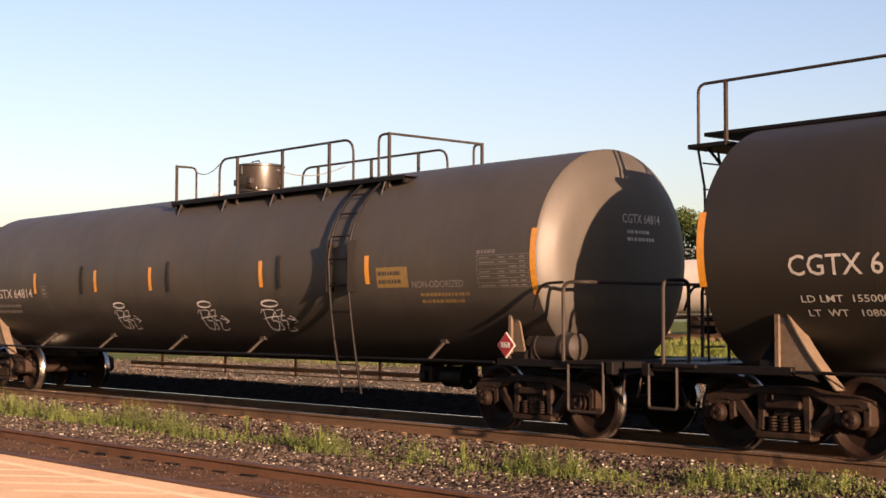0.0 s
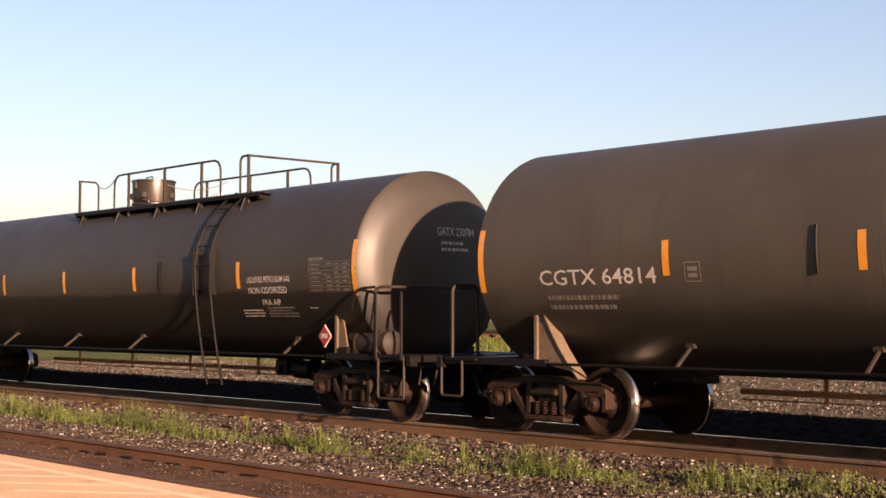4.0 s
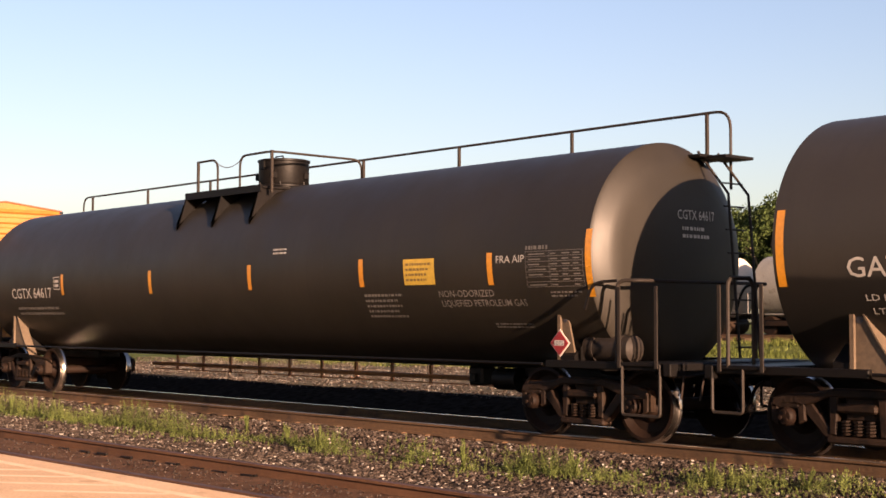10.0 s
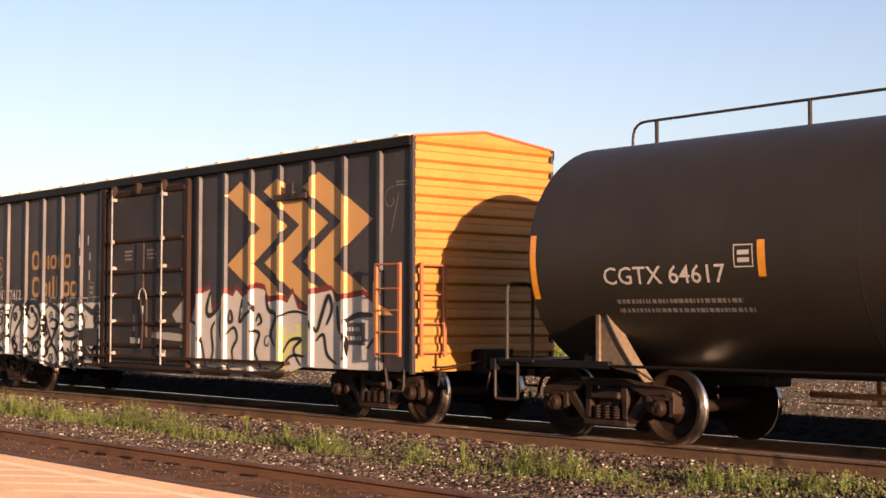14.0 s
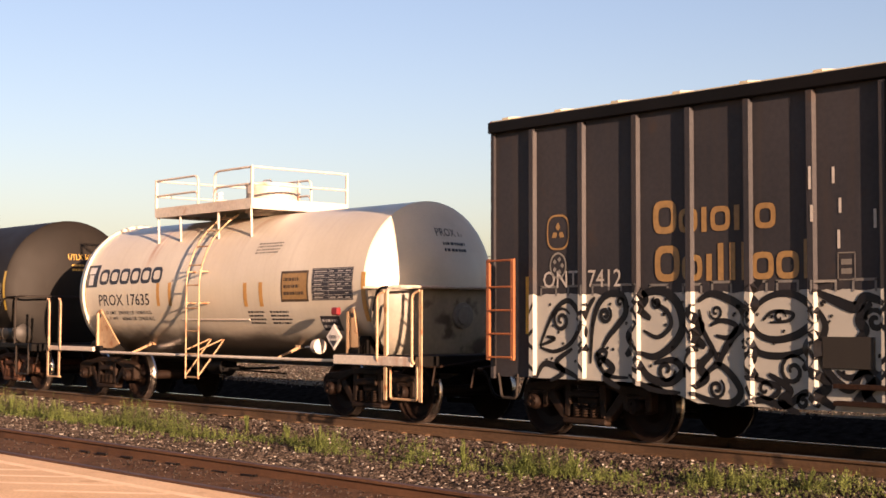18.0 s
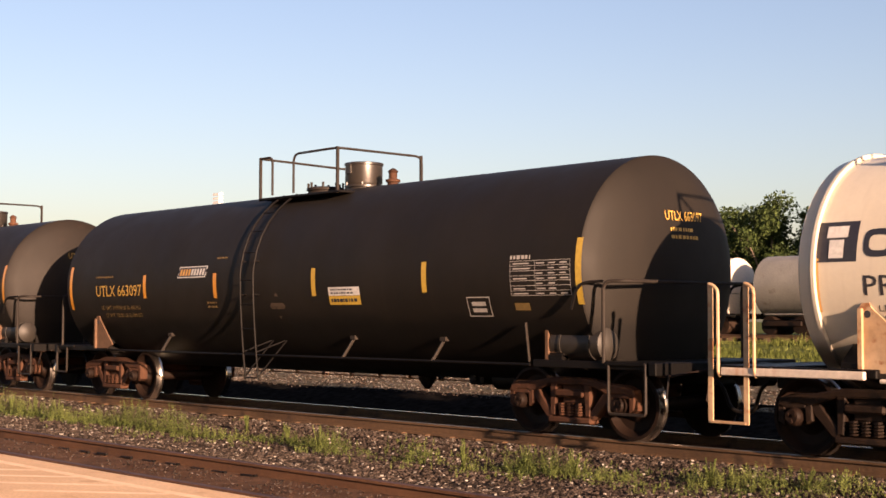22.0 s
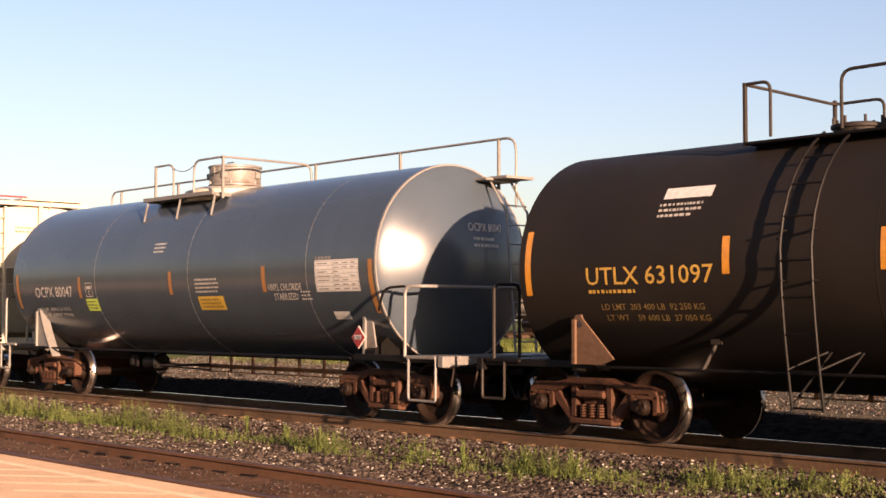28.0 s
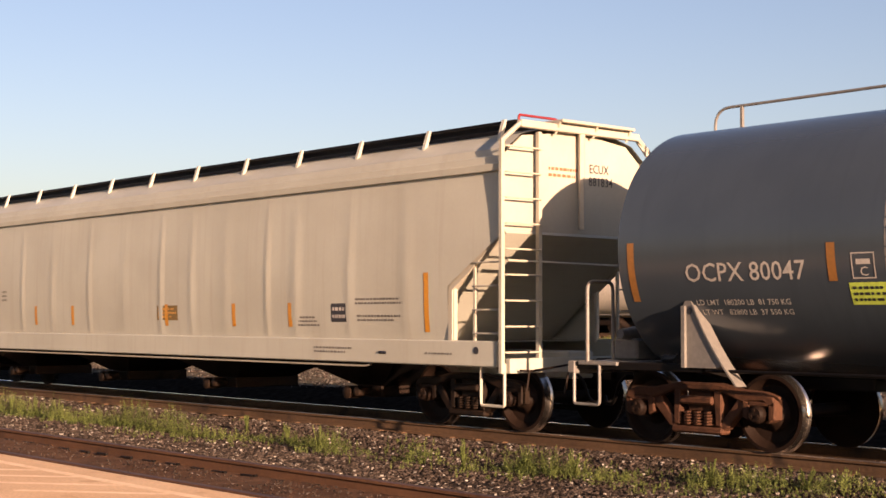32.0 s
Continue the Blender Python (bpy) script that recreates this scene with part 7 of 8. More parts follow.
for cx, cz, r, turns, a0, w, way in (
    (-6.39, 1.53, 0.15, 1.7, 0.5, 0.045, 1),
    (-5.64, 1.60, 0.10, 1.6, 1, 0.05, -1),
    (-5.39, 1.75, 0.06, 1, 0, 0.035, 1),
    (-4.81, 1.74, 0.07, 1.5, 2, 0.035, 1),
    (-4.67, 0.94, 0.13, 1.2, 0, 0.05, -1),
    (-3.92, 1.63, 0.09, 1.4, 3, 0.03, 1),
    (-3.92, 0.75, 0.11, 1.6, 1, 0.04, -1),
    (-2.88, 0.98, 0.17, 1.5, 0.6, 0.045, 1),
    (-3.25, 0.77, 0.09, 1, 0, 0.035, 1),
    (-1.85, 1.53, 0.12, 1.4, 3, 0.055, -1),
    (-3.05, 1.57, 0.08, 1, 0, 0.03, 1),
    (-2.49, 1.71, 0.03, 1, 0, 0.03, 1),
    (-5.72, 1.00, 0.07, 1, 0, 0.03, 1),
    (-2.75, 0.65, 0.08, 1.3, 1, 0.04, 1),
):
    swirl(bm, wall, cx, cz, r * 1.1, turns, a0, w * 1.25, way)
for q in range(70):
    swirl(bm, wall, grnd.uniform(-6.7, -1.8), grnd.uniform(0.85, 1.8), 0.018, 0.9, 0, 0.026)
for x, z, w, tilt in ((-6.02, 1.35, 0.1, 0.1), (-5.2, 1.3, 0.13, -0.1), (-5.05, 1.75, 0.12, 0.15), (-4.2, 1.42, 0.14, 0.12), (-4.1, 0.95, 0.12, -0.14), (-3.45, 1.1, 0.13, 0.1), (-3.4, 1.78, 0.12, -0.12), (-2.65, 1.2, 0.13, -0.1), (-2.5, 0.8, 0.12, 0.15), (-3.0, 0.72, 0.1, 0.2), (-2.0, 1.5, 0.12, -0.1), (-1.95, 0.85, 0.12, 0.1), (-5.6, 0.9, 0.1, 0.2), (-6.4, 0.95, 0.08, -0.2)):
    ribbon(bm, wall, soft_line([(x - tilt, z + 0.22), (x + tilt * 0.4, z + 0.05), (x - tilt * 0.2, z - 0.08), (x + tilt, z - 0.2)], 10), w)
part("graffiti_line", bm, M_INK, car_e, "black swirling spray-paint lines", flat=True)
bm = bmesh.new()
for x in RIBS[:7]:
    for q in range(4):
        z = 0.95 + 0.23 * q + grnd.uniform(-0.05, 0.05)
        k = grnd.uniform(-0.06, 0.06)
        bm.faces.new([bm.verts.new((x + a, -1.459, z + b)) for a, b in ((-0.037, -0.03 + k), (0.037, -0.03 - k), (0.037, 0.03 - k), (-0.037, 0.03 + k))])
part("graffiti_line", bm, M_INK, car_e, "black spray-paint dashes on the posts", flat=True)
bm = bmesh.new()
for k in range(11):
    x = -6.75 + 0.46 * k + grnd.uniform(-0.04, 0.04)
    h = grnd.uniform(0.05, 0.1)
    patch(bm, wall, x, x + 0.3, 1.9 + h * 0.6, 1.93 + h * 0.6)
    patch(bm, wall, x, x + 0.03, 1.84, 1.92 + h * 0.6)
    patch(bm, wall, x + 0.27, x + 0.3, 1.84, 1.92 + h * 0.6)
part("graffiti_crown", bm, M_IRON_GREY, car_e, "grey sprayed outline", flat=True)
for pts, w in (([(1.42, 1.9), (1.5, 1.52), (1.62, 1.72), (1.72, 1.92)], 0.08), ([(1.55, 1.5), (1.75, 1.42), (1.95, 1.05), (2.05, 0.74)], 0.07), ([(2.2, 2.02), (2.08, 1.7), (2.2, 1.6), (2.5, 1.75)], 0.09), ([(2.36, 1.5), (2.25, 1.35), (2.3, 1.0), (2.2, 0.78)], 0.06),
               ([(2.55, 1.72), (2.5, 1.4), (2.62, 1.0), (2.6, 0.76)], 0.06), ([(2.8, 1.66), (2.78, 1.5), (2.9, 1.52), (2.86, 1.66), (2.8, 1.68)], 0.07), ([(2.7, 1.28), (2.95, 1.4), (3.05, 1.22), (2.9, 1.02), (2.96, 0.78)], 0.06), ([(3.2, 1.88), (3.12, 1.5), (3.3, 1.62), (3.55, 1.7), (3.42, 1.85)], 0.06),
               ([(3.62, 1.5), (3.7, 1.62), (3.78, 1.5), (3.66, 1.44)], 0.06), ([(3.5, 1.35), (3.72, 1.3), (3.6, 1.0), (3.78, 0.74)], 0.07), ([(3.9, 1.95), (3.98, 1.7), (4.18, 1.6), (4.05, 1.3), (4.16, 1.1)], 0.08)):
    bm = bmesh.new()
    ribbon(bm, wall, soft_line(pts), w)
    part("graffiti_line", bm, M_INK, car_e, "dark spray-paint letter outline", flat=True)
for pts, w in (([(4.25, 1.55), (4.5, 1.64), (4.8, 1.66), (5.1, 1.6)], 0.04), ([(4.4, 1.0), (4.6, 1.2), (4.9, 1.22), (4.7, 1.05), (4.9, 0.8)], 0.06), ([(4.3, 0.7), (4.62, 0.95), (5.0, 0.95)], 0.05), ([(5.1, 1.6), (5.3, 1.35), (5.45, 1.6), (5.62, 1.9), (5.72, 1.7), (5.58, 1.45)], 0.08),
               ([(5.3, 1.2), (5.5, 1.3), (5.6, 1.0), (5.85, 0.85)], 0.06), ([(5.85, 1.75), (5.9, 1.4), (6.1, 1.2), (6.05, 0.92)], 0.09), ([(6.05, 1.5), (6.35, 1.6), (6.75, 1.6)], 0.09), ([(6.6, 1.1), (6.8, 1.25), (6.85, 0.95)], 0.06), ([(1.5, 0.75), (2.2, 0.7), (3.0, 0.74)], 0.02), ([(0.3, 1.28), (0.6, 1.33), (1.0, 1.34), (1.35, 1.5)], 0.03)):
    bm = bmesh.new()
    ribbon(bm, wall, soft_line(pts), w)
    part("graffiti_line", bm, M_INK, car_e, "dark spray-paint letter outline", flat=True)
bm = bmesh.new()
swirl(bm, wall, 3.96, 1.16, 0.13, 1.0, 0.5, 0.025)
part("graffiti_line", bm, M_INK, car_e, "dark spray-paint letter outlines", flat=True)
bm = bmesh.new()
door_wall = on_flat(0.0, -1.455, 0.0)
for outline in (((0.28, 1.2), (0.92, 1.16), (1.38, 1.14), (1.38, 1.27), (0.9, 1.3), (0.3, 1.3)), ((1.0, 1.62), (1.22, 1.42), (1.38, 1.36), (1.4, 1.9), (1.2, 1.76))):
    bm.faces.new([bm.verts.new(door_wall(u, v, 0.003)) for u, v in outline])
part("graffiti_fill", bm, M_FAR_GREY, car_e, "silver spray paint over the door edge", flat=True)
bm = bmesh.new()
swirl(bm, wall, 7.16, 3.3, 0.2, 0.95, 1.2, 0.012)
ribbon(bm, wall, soft_line([(7.34, 3.4), (7.25, 3.1), (7.16, 2.8)]), 0.014)
dashes(bm, on_flat(7.28, -1.404, 3.48), 0.28, 0.1, 2, grnd)
part("chalk_mark", bm, M_LETTER_DIM, car_e, "faint chalk scrawl", flat=True)
bm = bmesh.new()
box(bm, -2.49, -1.86, -1.425, -1.4, 1.02, 1.36, 0.004)
part("repair_plate", bm, M_TANK_DUST, car_e, "grey-brown patch plate")
bm = bmesh.new()
for x in (-4.3, -1.68):
    box(bm, x - 0.055, x + 0.055, -1.412, -1.4, 0.98, 1.42)
part("reflector", bm, M_LABEL_YEL, car_e)
for x, z0, z1 in ((-2.62, 2.95, 3.2), (-2.6, 2.6, 2.78), (-2.36, 3.0, 3.18), (-2.28, 2.68, 2.84), (-2.3, 2.3, 2.5), (-1.86, 2.5, 2.7)):
    bm = bmesh.new()
    patch(bm, wall, x, x + 0.035, z0, z1)
    part("paper_scrap", bm, M_LETTER, car_e, "torn white paper scrap", flat=True)

# ---- covered hopper ----
car_j = new_car("covered_hopper", "pale grey covered hopper car with cream end ladders", "hopper car", -91.92)
HE = 10.1
sect = [(-1.46, 1.22), (-1.5, 1.6), (-1.512, 2.0), (-1.52, 2.3), (-1.51, 2.66), (-1.5, 3.0), (-1.47, 3.5)]
roofline = [(-1.47, 3.53), (-1.52, 3.54), (-1.53, 3.63), (-1.485, 3.645), (-1.48, 3.74), (-1.435, 3.755), (-1.42, 3.85), (-1.36, 3.87), (-1.3, 3.92), (-1.12, 4.06), (-0.7, 4.17), (0, 4.2)]
bm = bmesh.new()
rings = []
creases = ((8.1, 0.012, 0.14), (6.75, 0.016, 0.1), (5.35, 0.02, 0.12), (4.55, 0.026, 0.06), (3.3, 0.012, 0.16), (2.2, 0.018, 0.09), (1.15, 0.026, 0.07), (-0.2, 0.01, 0.15), (-1.6, 0.02, 0.08), (-3.2, 0.014, 0.12), (-4.6, 0.022, 0.08), (-6.2, 0.014, 0.14), (-7.7, 0.018, 0.1))
xs = sorted(set([-HE, HE] + [round(-HE + 0.06 * i, 3) for i in range(337)]))
for x in xs:
    d = sum(0.6 * a * math.exp(-((x - c) / w) ** 2) for c, a, w in creases)
    row = []
    for y, z in sect + roofline:
        k = d * (1.0 if z < 2.6 else 0.6) if 1.5 < z < 3.3 else 0
        row.append((y - k, z))
    full = row + [(-y, z) for y, z in row[::-1][1:]]
    rings.append([bm.verts.new((x, y, z)) for y, z in full])
# the ends of the side sheets are cut back low down, over the slope sheets
for r in rings:
    for v in r:
        cut = HE - 0.03 - max(0.0, min(1.06, (2.66 - v.co.z) * 1.62))
        v.co.x = max(-cut, min(cut, v.co.x))
quads(bm, rings, caps=False)
part("body", bm, M_HOPPER, car_j)
for sgn in (-1, 1):
    bm = bmesh.new()
    a, b = sorted((sgn * 1.42, sgn * 1.53))
    box(bm, -HE + 0.1, HE - 0.1, a, b, 0.9, 1.25, 0.015)
    part("side_sill", bm, M_HOPPER, car_j)
    # roof walkway with brackets
    bm = bmesh.new()
    a, b = sorted((sgn * 0.62, sgn * 1.06))
    box(bm, -HE + 0.3, HE - 0.2, a, b, 4.24, 4.28, 0.004)
    part("running_board", bm, M_BLACK, car_j)
    for k in range(13):
        x = 9.7 - 1.6 * k
        bm = bmesh.new()
        prism_x(bm, [(sgn * 1.06, 4.29), (sgn * 1.1, 4.29), (sgn * 1.2, 4.0), (sgn * 1.14, 4.0)], x - 0.03, x + 0.03)
        part("walkway_bracket", bm, M_HOPPER, car_j)
bm = bmesh.new()
box(bm, -HE + 0.5, HE - 0.6, -0.42, 0.42, 4.18, 4.3, 0.02)
part("trough_hatch", bm, M_BLACK, car_j)
for s in (-1, 1):
    xe = s * (HE + 0.02)
    bm = bmesh.new()
    # upper end panel and the slope sheet under it
    prism_x(bm, [(-1.48, 2.72), (1.48, 2.72), (1.46, 3.72), (1.05, 4.05), (0, 4.18), (-1.05, 4.05), (-1.46, 3.72)], xe - s * 0.14, xe - s * 0.1)
    part("end_panel", bm, M_HOPPER_TRIM, car_j)
    bm = bmesh.new()
    slope = [(xe - s * 0.1, 2.74), (xe - s * 2.3, 1.02), (xe - s * 2.3, 0.96), (xe - s * 0.06, 2.7)]
    prism(bm, slope, -1.38, 1.38)
    part("slope_sheet", bm, M_HOPPER, car_j)
    for y in (-1.44, 1.44):
        bm = bmesh.new()
        box(bm, xe - 0.035, xe + 0.035, y * 1.0625 - 0.03, y * 1.0625 + 0.03, 0.82, 3.95, 0.008)
        tube(bm, [(xe, y * 1.06, 3.93), (xe, y * 0.8, 4.22)], 0.035, 6)
        part("corner_post", bm, M_HOPPER_TRIM, car_j)
        bm = bmesh.new()
        box(bm, xe - s * 1.05 - 0.03, xe - s * 1.05 + 0.03, y - 0.03, y + 0.03, 1.2, 2.3)
        prism(bm, [(xe - s * 0.1, 2.62), (xe - s * 0.1, 2.7), (xe - s * 1.12, 2.0), (xe - s * 1.12, 1.2), (xe - s * 1.04, 1.2), (xe - s * 1.04, 1.95)], y - 0.05, y + 0.05)
        part("side_stake", bm, M_HOPPER_TRIM, car_j)
        for k in range(4):
            bm = bmesh.new()
            tube(bm, bent([(xe - s * 0.06, y, 1.35 + 0.32 * k), (xe - s * 0.06, y * 1.04, 1.35 + 0.32 * k), (xe - s * 0.62, y * 1.04, 1.35 + 0.32 * k), (xe - s * 0.62, y, 1.35 + 0.32 * k)], 0.03, 2), 0.013, 6)
            part("grab_iron", bm, M_HOPPER_TRIM, car_j)
        bm = bmesh.new()
        box(bm, xe - s * 0.62 - 0.02, xe - s * 0.62 + 0.02, y - 0.02, y + 0.02, 1.2, 2.42)
        part("ladder_stile", bm, M_HOPPER_TRIM, car_j)
        bm = bmesh.new()
        tube(bm, bent([(xe - s * 0.5, y, 0.95), (xe - s * 0.5, y, 0.38), (xe - s * 0.04, y, 0.38), (xe - s * 0.04, y, 0.95)], 0.04, 3), 0.022, 6)
        part("stirrup_step", bm, M_HOPPER_TRIM, car_j)
    bm = bmesh.new()
    box(bm, xe - 0.03, xe + 0.03, -0.86, -0.8, 1.0, 4.1)
    part("ladder_stile", bm, M_HOPPER_TRIM, car_j)
    for k in range(9):
        bm = bmesh.new()
        z = 1.1 + 0.345 * k
        tube(bm, bent([(xe, -1.5, z), (xe + s * 0.06, -1.48, z), (xe + s * 0.06, -0.84, z), (xe, -0.82, z)], 0.03, 2), 0.014, 6)
        part("rung", bm, M_HOPPER_TRIM, car_j)
    bm = bmesh.new()
    box(bm, xe - 0.05, xe + 0.05, -1.2, 1.2, 4.14, 4.24, 0.01)
    box(bm, min(xe - s * 0.3, xe + s * 0.14), max(xe - s * 0.3, xe + s * 0.14), -0.5, 1.0, 4.26, 4.3, 0.006)
    for y in (-0.5, 0.25, 0.95):
        prism(bm, [(xe + s * 0.1, 4.26), (xe, 4.26), (xe, 4.1)], y - 0.02, y + 0.02)
    part("end_walkway", bm, M_HOPPER_TRIM, car_j)
    bm = bmesh.new()
    tube(bm, [(xe - s * 0.05, 1.2, 4.2), (xe + s * 0.02, 1.44, 3.9), (xe, 1.44, 1.0)], 0.03, 6)
    tube(bm, [(xe, 0.02, 4.14), (xe, 0.02, 2.8)], 0.05, 6)
    part("end_post", bm, M_HOPPER_TRIM, car_j)
    bm = bmesh.new()
    box(bm, min(xe, xe - s * 2.9), max(xe, xe - s * 2.9), -0.25, 0.25, 0.72, 1.1, 0.02)
    box(bm, xe - 0.05, xe + 0.05, -1.42, 1.42, 0.82, 1.02, 0.01)
    part("end_sill", bm, M_HOPPER, car_j)
    bm = bmesh.new()
    tube(bm, [(xe, -1.42, 2.33), (xe + s * 0.03, 1.42, 2.3)], 0.018, 6)
    part("end_grab", bm, M_HOPPER_TRIM, car_j)
    coupler(car_j, s * 10.25, s, M_RUST_DARK)
    add_truck(car_j, s * 8.9, M_RUST_DARK)
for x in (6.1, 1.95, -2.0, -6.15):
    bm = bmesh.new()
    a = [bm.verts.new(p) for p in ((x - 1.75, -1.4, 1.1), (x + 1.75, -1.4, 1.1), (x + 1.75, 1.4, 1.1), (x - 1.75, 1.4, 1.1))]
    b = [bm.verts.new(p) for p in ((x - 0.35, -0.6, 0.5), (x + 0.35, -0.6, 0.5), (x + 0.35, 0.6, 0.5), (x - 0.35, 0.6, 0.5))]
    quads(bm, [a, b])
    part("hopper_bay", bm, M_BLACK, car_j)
    bm = bmesh.new()
    box(bm, x - 0.32, x + 0.32, -0.6, 0.75, 0.32, 0.52, 0.02)
    barrel(bm, [(-1.0, 0.03), (-0.98, 0.1), (-0.7, 0.1), (-0.68, 0.02)], 14, "y", (x - 0.1, 0, 0.4))
    barrel(bm, [(-0.98, 0.03), (-0.96, 0.075), (-0.7, 0.075), (-0.68, 0.02)], 12, "y", (x + 0.12, 0, 0.42))
    part("outlet_gate", bm, M_RUST_DARK, car_j)


def on_hopper(x0, z0):
    """Maps (u, v) onto the hopper's near side sheet."""
    def f(u, v, h=0.0):
        z = z0 + v
        y = -1.46 - 0.04 * (z - 1.22) / 0.38 if z < 1.6 else -1.5 - 0.02 * (z - 1.6) / 0.7
        return Vector((x0 + u, y - 0.004 - h, z))
    return f


for x, z0, z1 in ((8.55, 1.36, 2.2), (5.2, 1.42, 1.8), (3.56, 1.42, 1.8), (1.35, 1.42, 1.8), (-2.3, 1.42, 1.8), (-3.95, 1.42, 1.8)):
    bm = bmesh.new()
    patch(bm, on_hopper(x - 0.05, z0), 0, 0.1, 0, z1 - z0, 6)
    part("reflector", bm, M_STRIP, car_j, flat=True)
label_patch(car_j, on_hopper(1.02, 1.52), 0.72, 0.26, M_LETTER_OCH, M_LABEL_ORA, 3, 81, label="brown warning label")
label_patch(car_j, on_hopper(6.3, 1.5), 0.47, 0.28, M_LETTER_BLK, M_LETTER, 2, 82, "plate_mark")
small_print(car_j, on_hopper(6.9, 1.75), 1.2, 0.12, 2, M_LETTER_DIM, 83)
small_print(car_j, on_hopper(6.95, 1.5), 1.1, 0.12, 2, M_LETTER_DIM, 84)
small_print(car_j, on_hopper(5.4, 1.42), 0.6, 0.18, 3, M_LETTER_DIM, 85)
small_print(car_j, on_flat(5.9, -1.534, 1.02), 1.0, 0.12, 2, M_LETTER_DIM, 86)
small_print(car_j, on_hopper(-5.6, 1.9), 0.3, 0.26, 3, M_LETTER_DIM, 87)
lettering(car_j, [("ECUX", on_end(HE - 0.075, 0.28, 3.62), 0.13, 0.4), ("881834", on_end(HE - 0.075, 0.26, 3.44), 0.13, 0.5)], M_LETTER_BLK)
small_print(car_j, on_end(HE - 0.075, -0.55, 3.5), 0.7, 0.18, 2, M_BOX_RED, 88)
bm = bmesh.new()
tube(bm, bent([(9.85, -0.95, 4.26), (9.85, -0.95, 4.36), (9.85, -0.2, 4.36), (9.85, -0.2, 4.26)], 0.04, 3), 0.018, 6)
part("red_grab", bm, M_RED, car_j)
# black bars give the dark of slots by colour; the sill is solid
bm = bmesh.new()
for x in (7.6, -7.6):
    tube(bm, [(x - 0.08, -1.533, 1.06), (x + 0.08, -1.533, 1.06)], 0.022, 5)
part("sill_slot", bm, M_LETTER_BLK, car_j)
bm = bmesh.new()
tube(bm, [(-8.6, -1.46, 0.85), (7.1, -1.46, 0.85), (7.25, -1.46, 0.88)], 0.016, 6)
part("air_pipe", bm, M_HOPPER_TRIM, car_j)
# black disc in place of a hole's dark inside, laid on the solid sill
bm = bmesh.new()
barrel(bm, [(-1.537, 0.05), (-1.532, 0.05)], 16, "y", (9.62, 0, 1.12))
part("sill_hole", bm, M_LETTER_BLK, car_j)
small_print(car_j, on_flat(8.55, -1.534, 1.04), 0.75, 0.05, 1, M_LETTER_DIM, 89)


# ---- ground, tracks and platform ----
# material 3 is the shade-darkened ballast, from y -1.05 to 5.4
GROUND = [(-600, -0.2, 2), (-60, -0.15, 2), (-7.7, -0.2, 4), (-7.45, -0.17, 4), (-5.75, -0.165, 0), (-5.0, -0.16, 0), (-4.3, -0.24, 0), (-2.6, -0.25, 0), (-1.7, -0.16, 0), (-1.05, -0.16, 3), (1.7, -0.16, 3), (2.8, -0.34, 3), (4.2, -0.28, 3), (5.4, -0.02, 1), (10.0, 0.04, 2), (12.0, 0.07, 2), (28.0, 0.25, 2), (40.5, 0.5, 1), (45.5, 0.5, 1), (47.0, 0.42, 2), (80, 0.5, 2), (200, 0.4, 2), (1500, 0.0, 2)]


def turf_edge(x):
    """Where the yard gravel gives way to turf."""
    return max(9.5, min(18.0, 10.5 + 0.3 * (x + 44)))


def ground_z(y):
    for (a, za, _), (b, zb, _) in zip(GROUND, GROUND[1:]):
        if a <= y <= b:
            return za + (zb - za) * (y - a) / (b - a)
    return 0.0


bm = bmesh.new()
rows = []
xs = [-1500, -300, -120] + [-90 + 1.5 * i for i in range(81)] + [60, 300, 1500]
ys = []
for (a, za, m), (b, zb, _) in zip(GROUND, GROUND[1:]):
    k = max(1, min(12, round((b - a) / 0.7))) if b - a < 20 else 4
    ys += [(a + (b - a) * i / k, m) for i in range(k)]
ys.append((1500, 2))
for y, m in ys:
    rows.append([bm.verts.new((x, y, ground_z(y) + (0.05 * noise.noise((x * 0.4, y * 0.7, 0)) if abs(y) < 30 and abs(x) < 95 and not 0.6 < abs(y) < 0.9 else 0))) for x in xs])
for (a, b), (y, m) in zip(zip(rows, rows[1:]), ys):
    for i in range(len(xs) - 1):
        f = bm.faces.new((a[i], a[i + 1], b[i + 1], b[i]))
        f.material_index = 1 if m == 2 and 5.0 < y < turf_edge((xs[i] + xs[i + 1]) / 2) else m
ground = part("ground", bm, M_GRAVEL, extra=(M_YARD, M_TURF, M_BED_SHADE, M_DIRT))
tagged(ground, label="ballast, pale yard gravel and rough grass ground", category="ground", kind="structure")


def rail_mesh(x0, x1, y, top, head_mat, name, parent, web=None):
    """A flat-bottomed rail."""
    prof = [(-0.07, -0.17), (0.07, -0.17), (0.07, -0.155), (0.012, -0.135), (0.01, -0.045), (0.036, -0.035), (0.036, -0.008), (0.028, 0), (-0.028, 0), (-0.036, -0.008), (-0.036, -0.035), (-0.01, -0.045), (-0.012, -0.135), (-0.07, -0.155)]
    bm = bmesh.new()
    rings = [[bm.verts.new((x, y + a, top + b)) for a, b in prof] for x in (x0, x1)]
    quads(bm, rings)
    for f in bm.faces:
        if all(v.co.z > top - 0.01 for v in f.verts):
            f.material_index = 1
    return part(name, bm, web or M_RAILRUST, parent, flat=True, extra=(head_mat,))


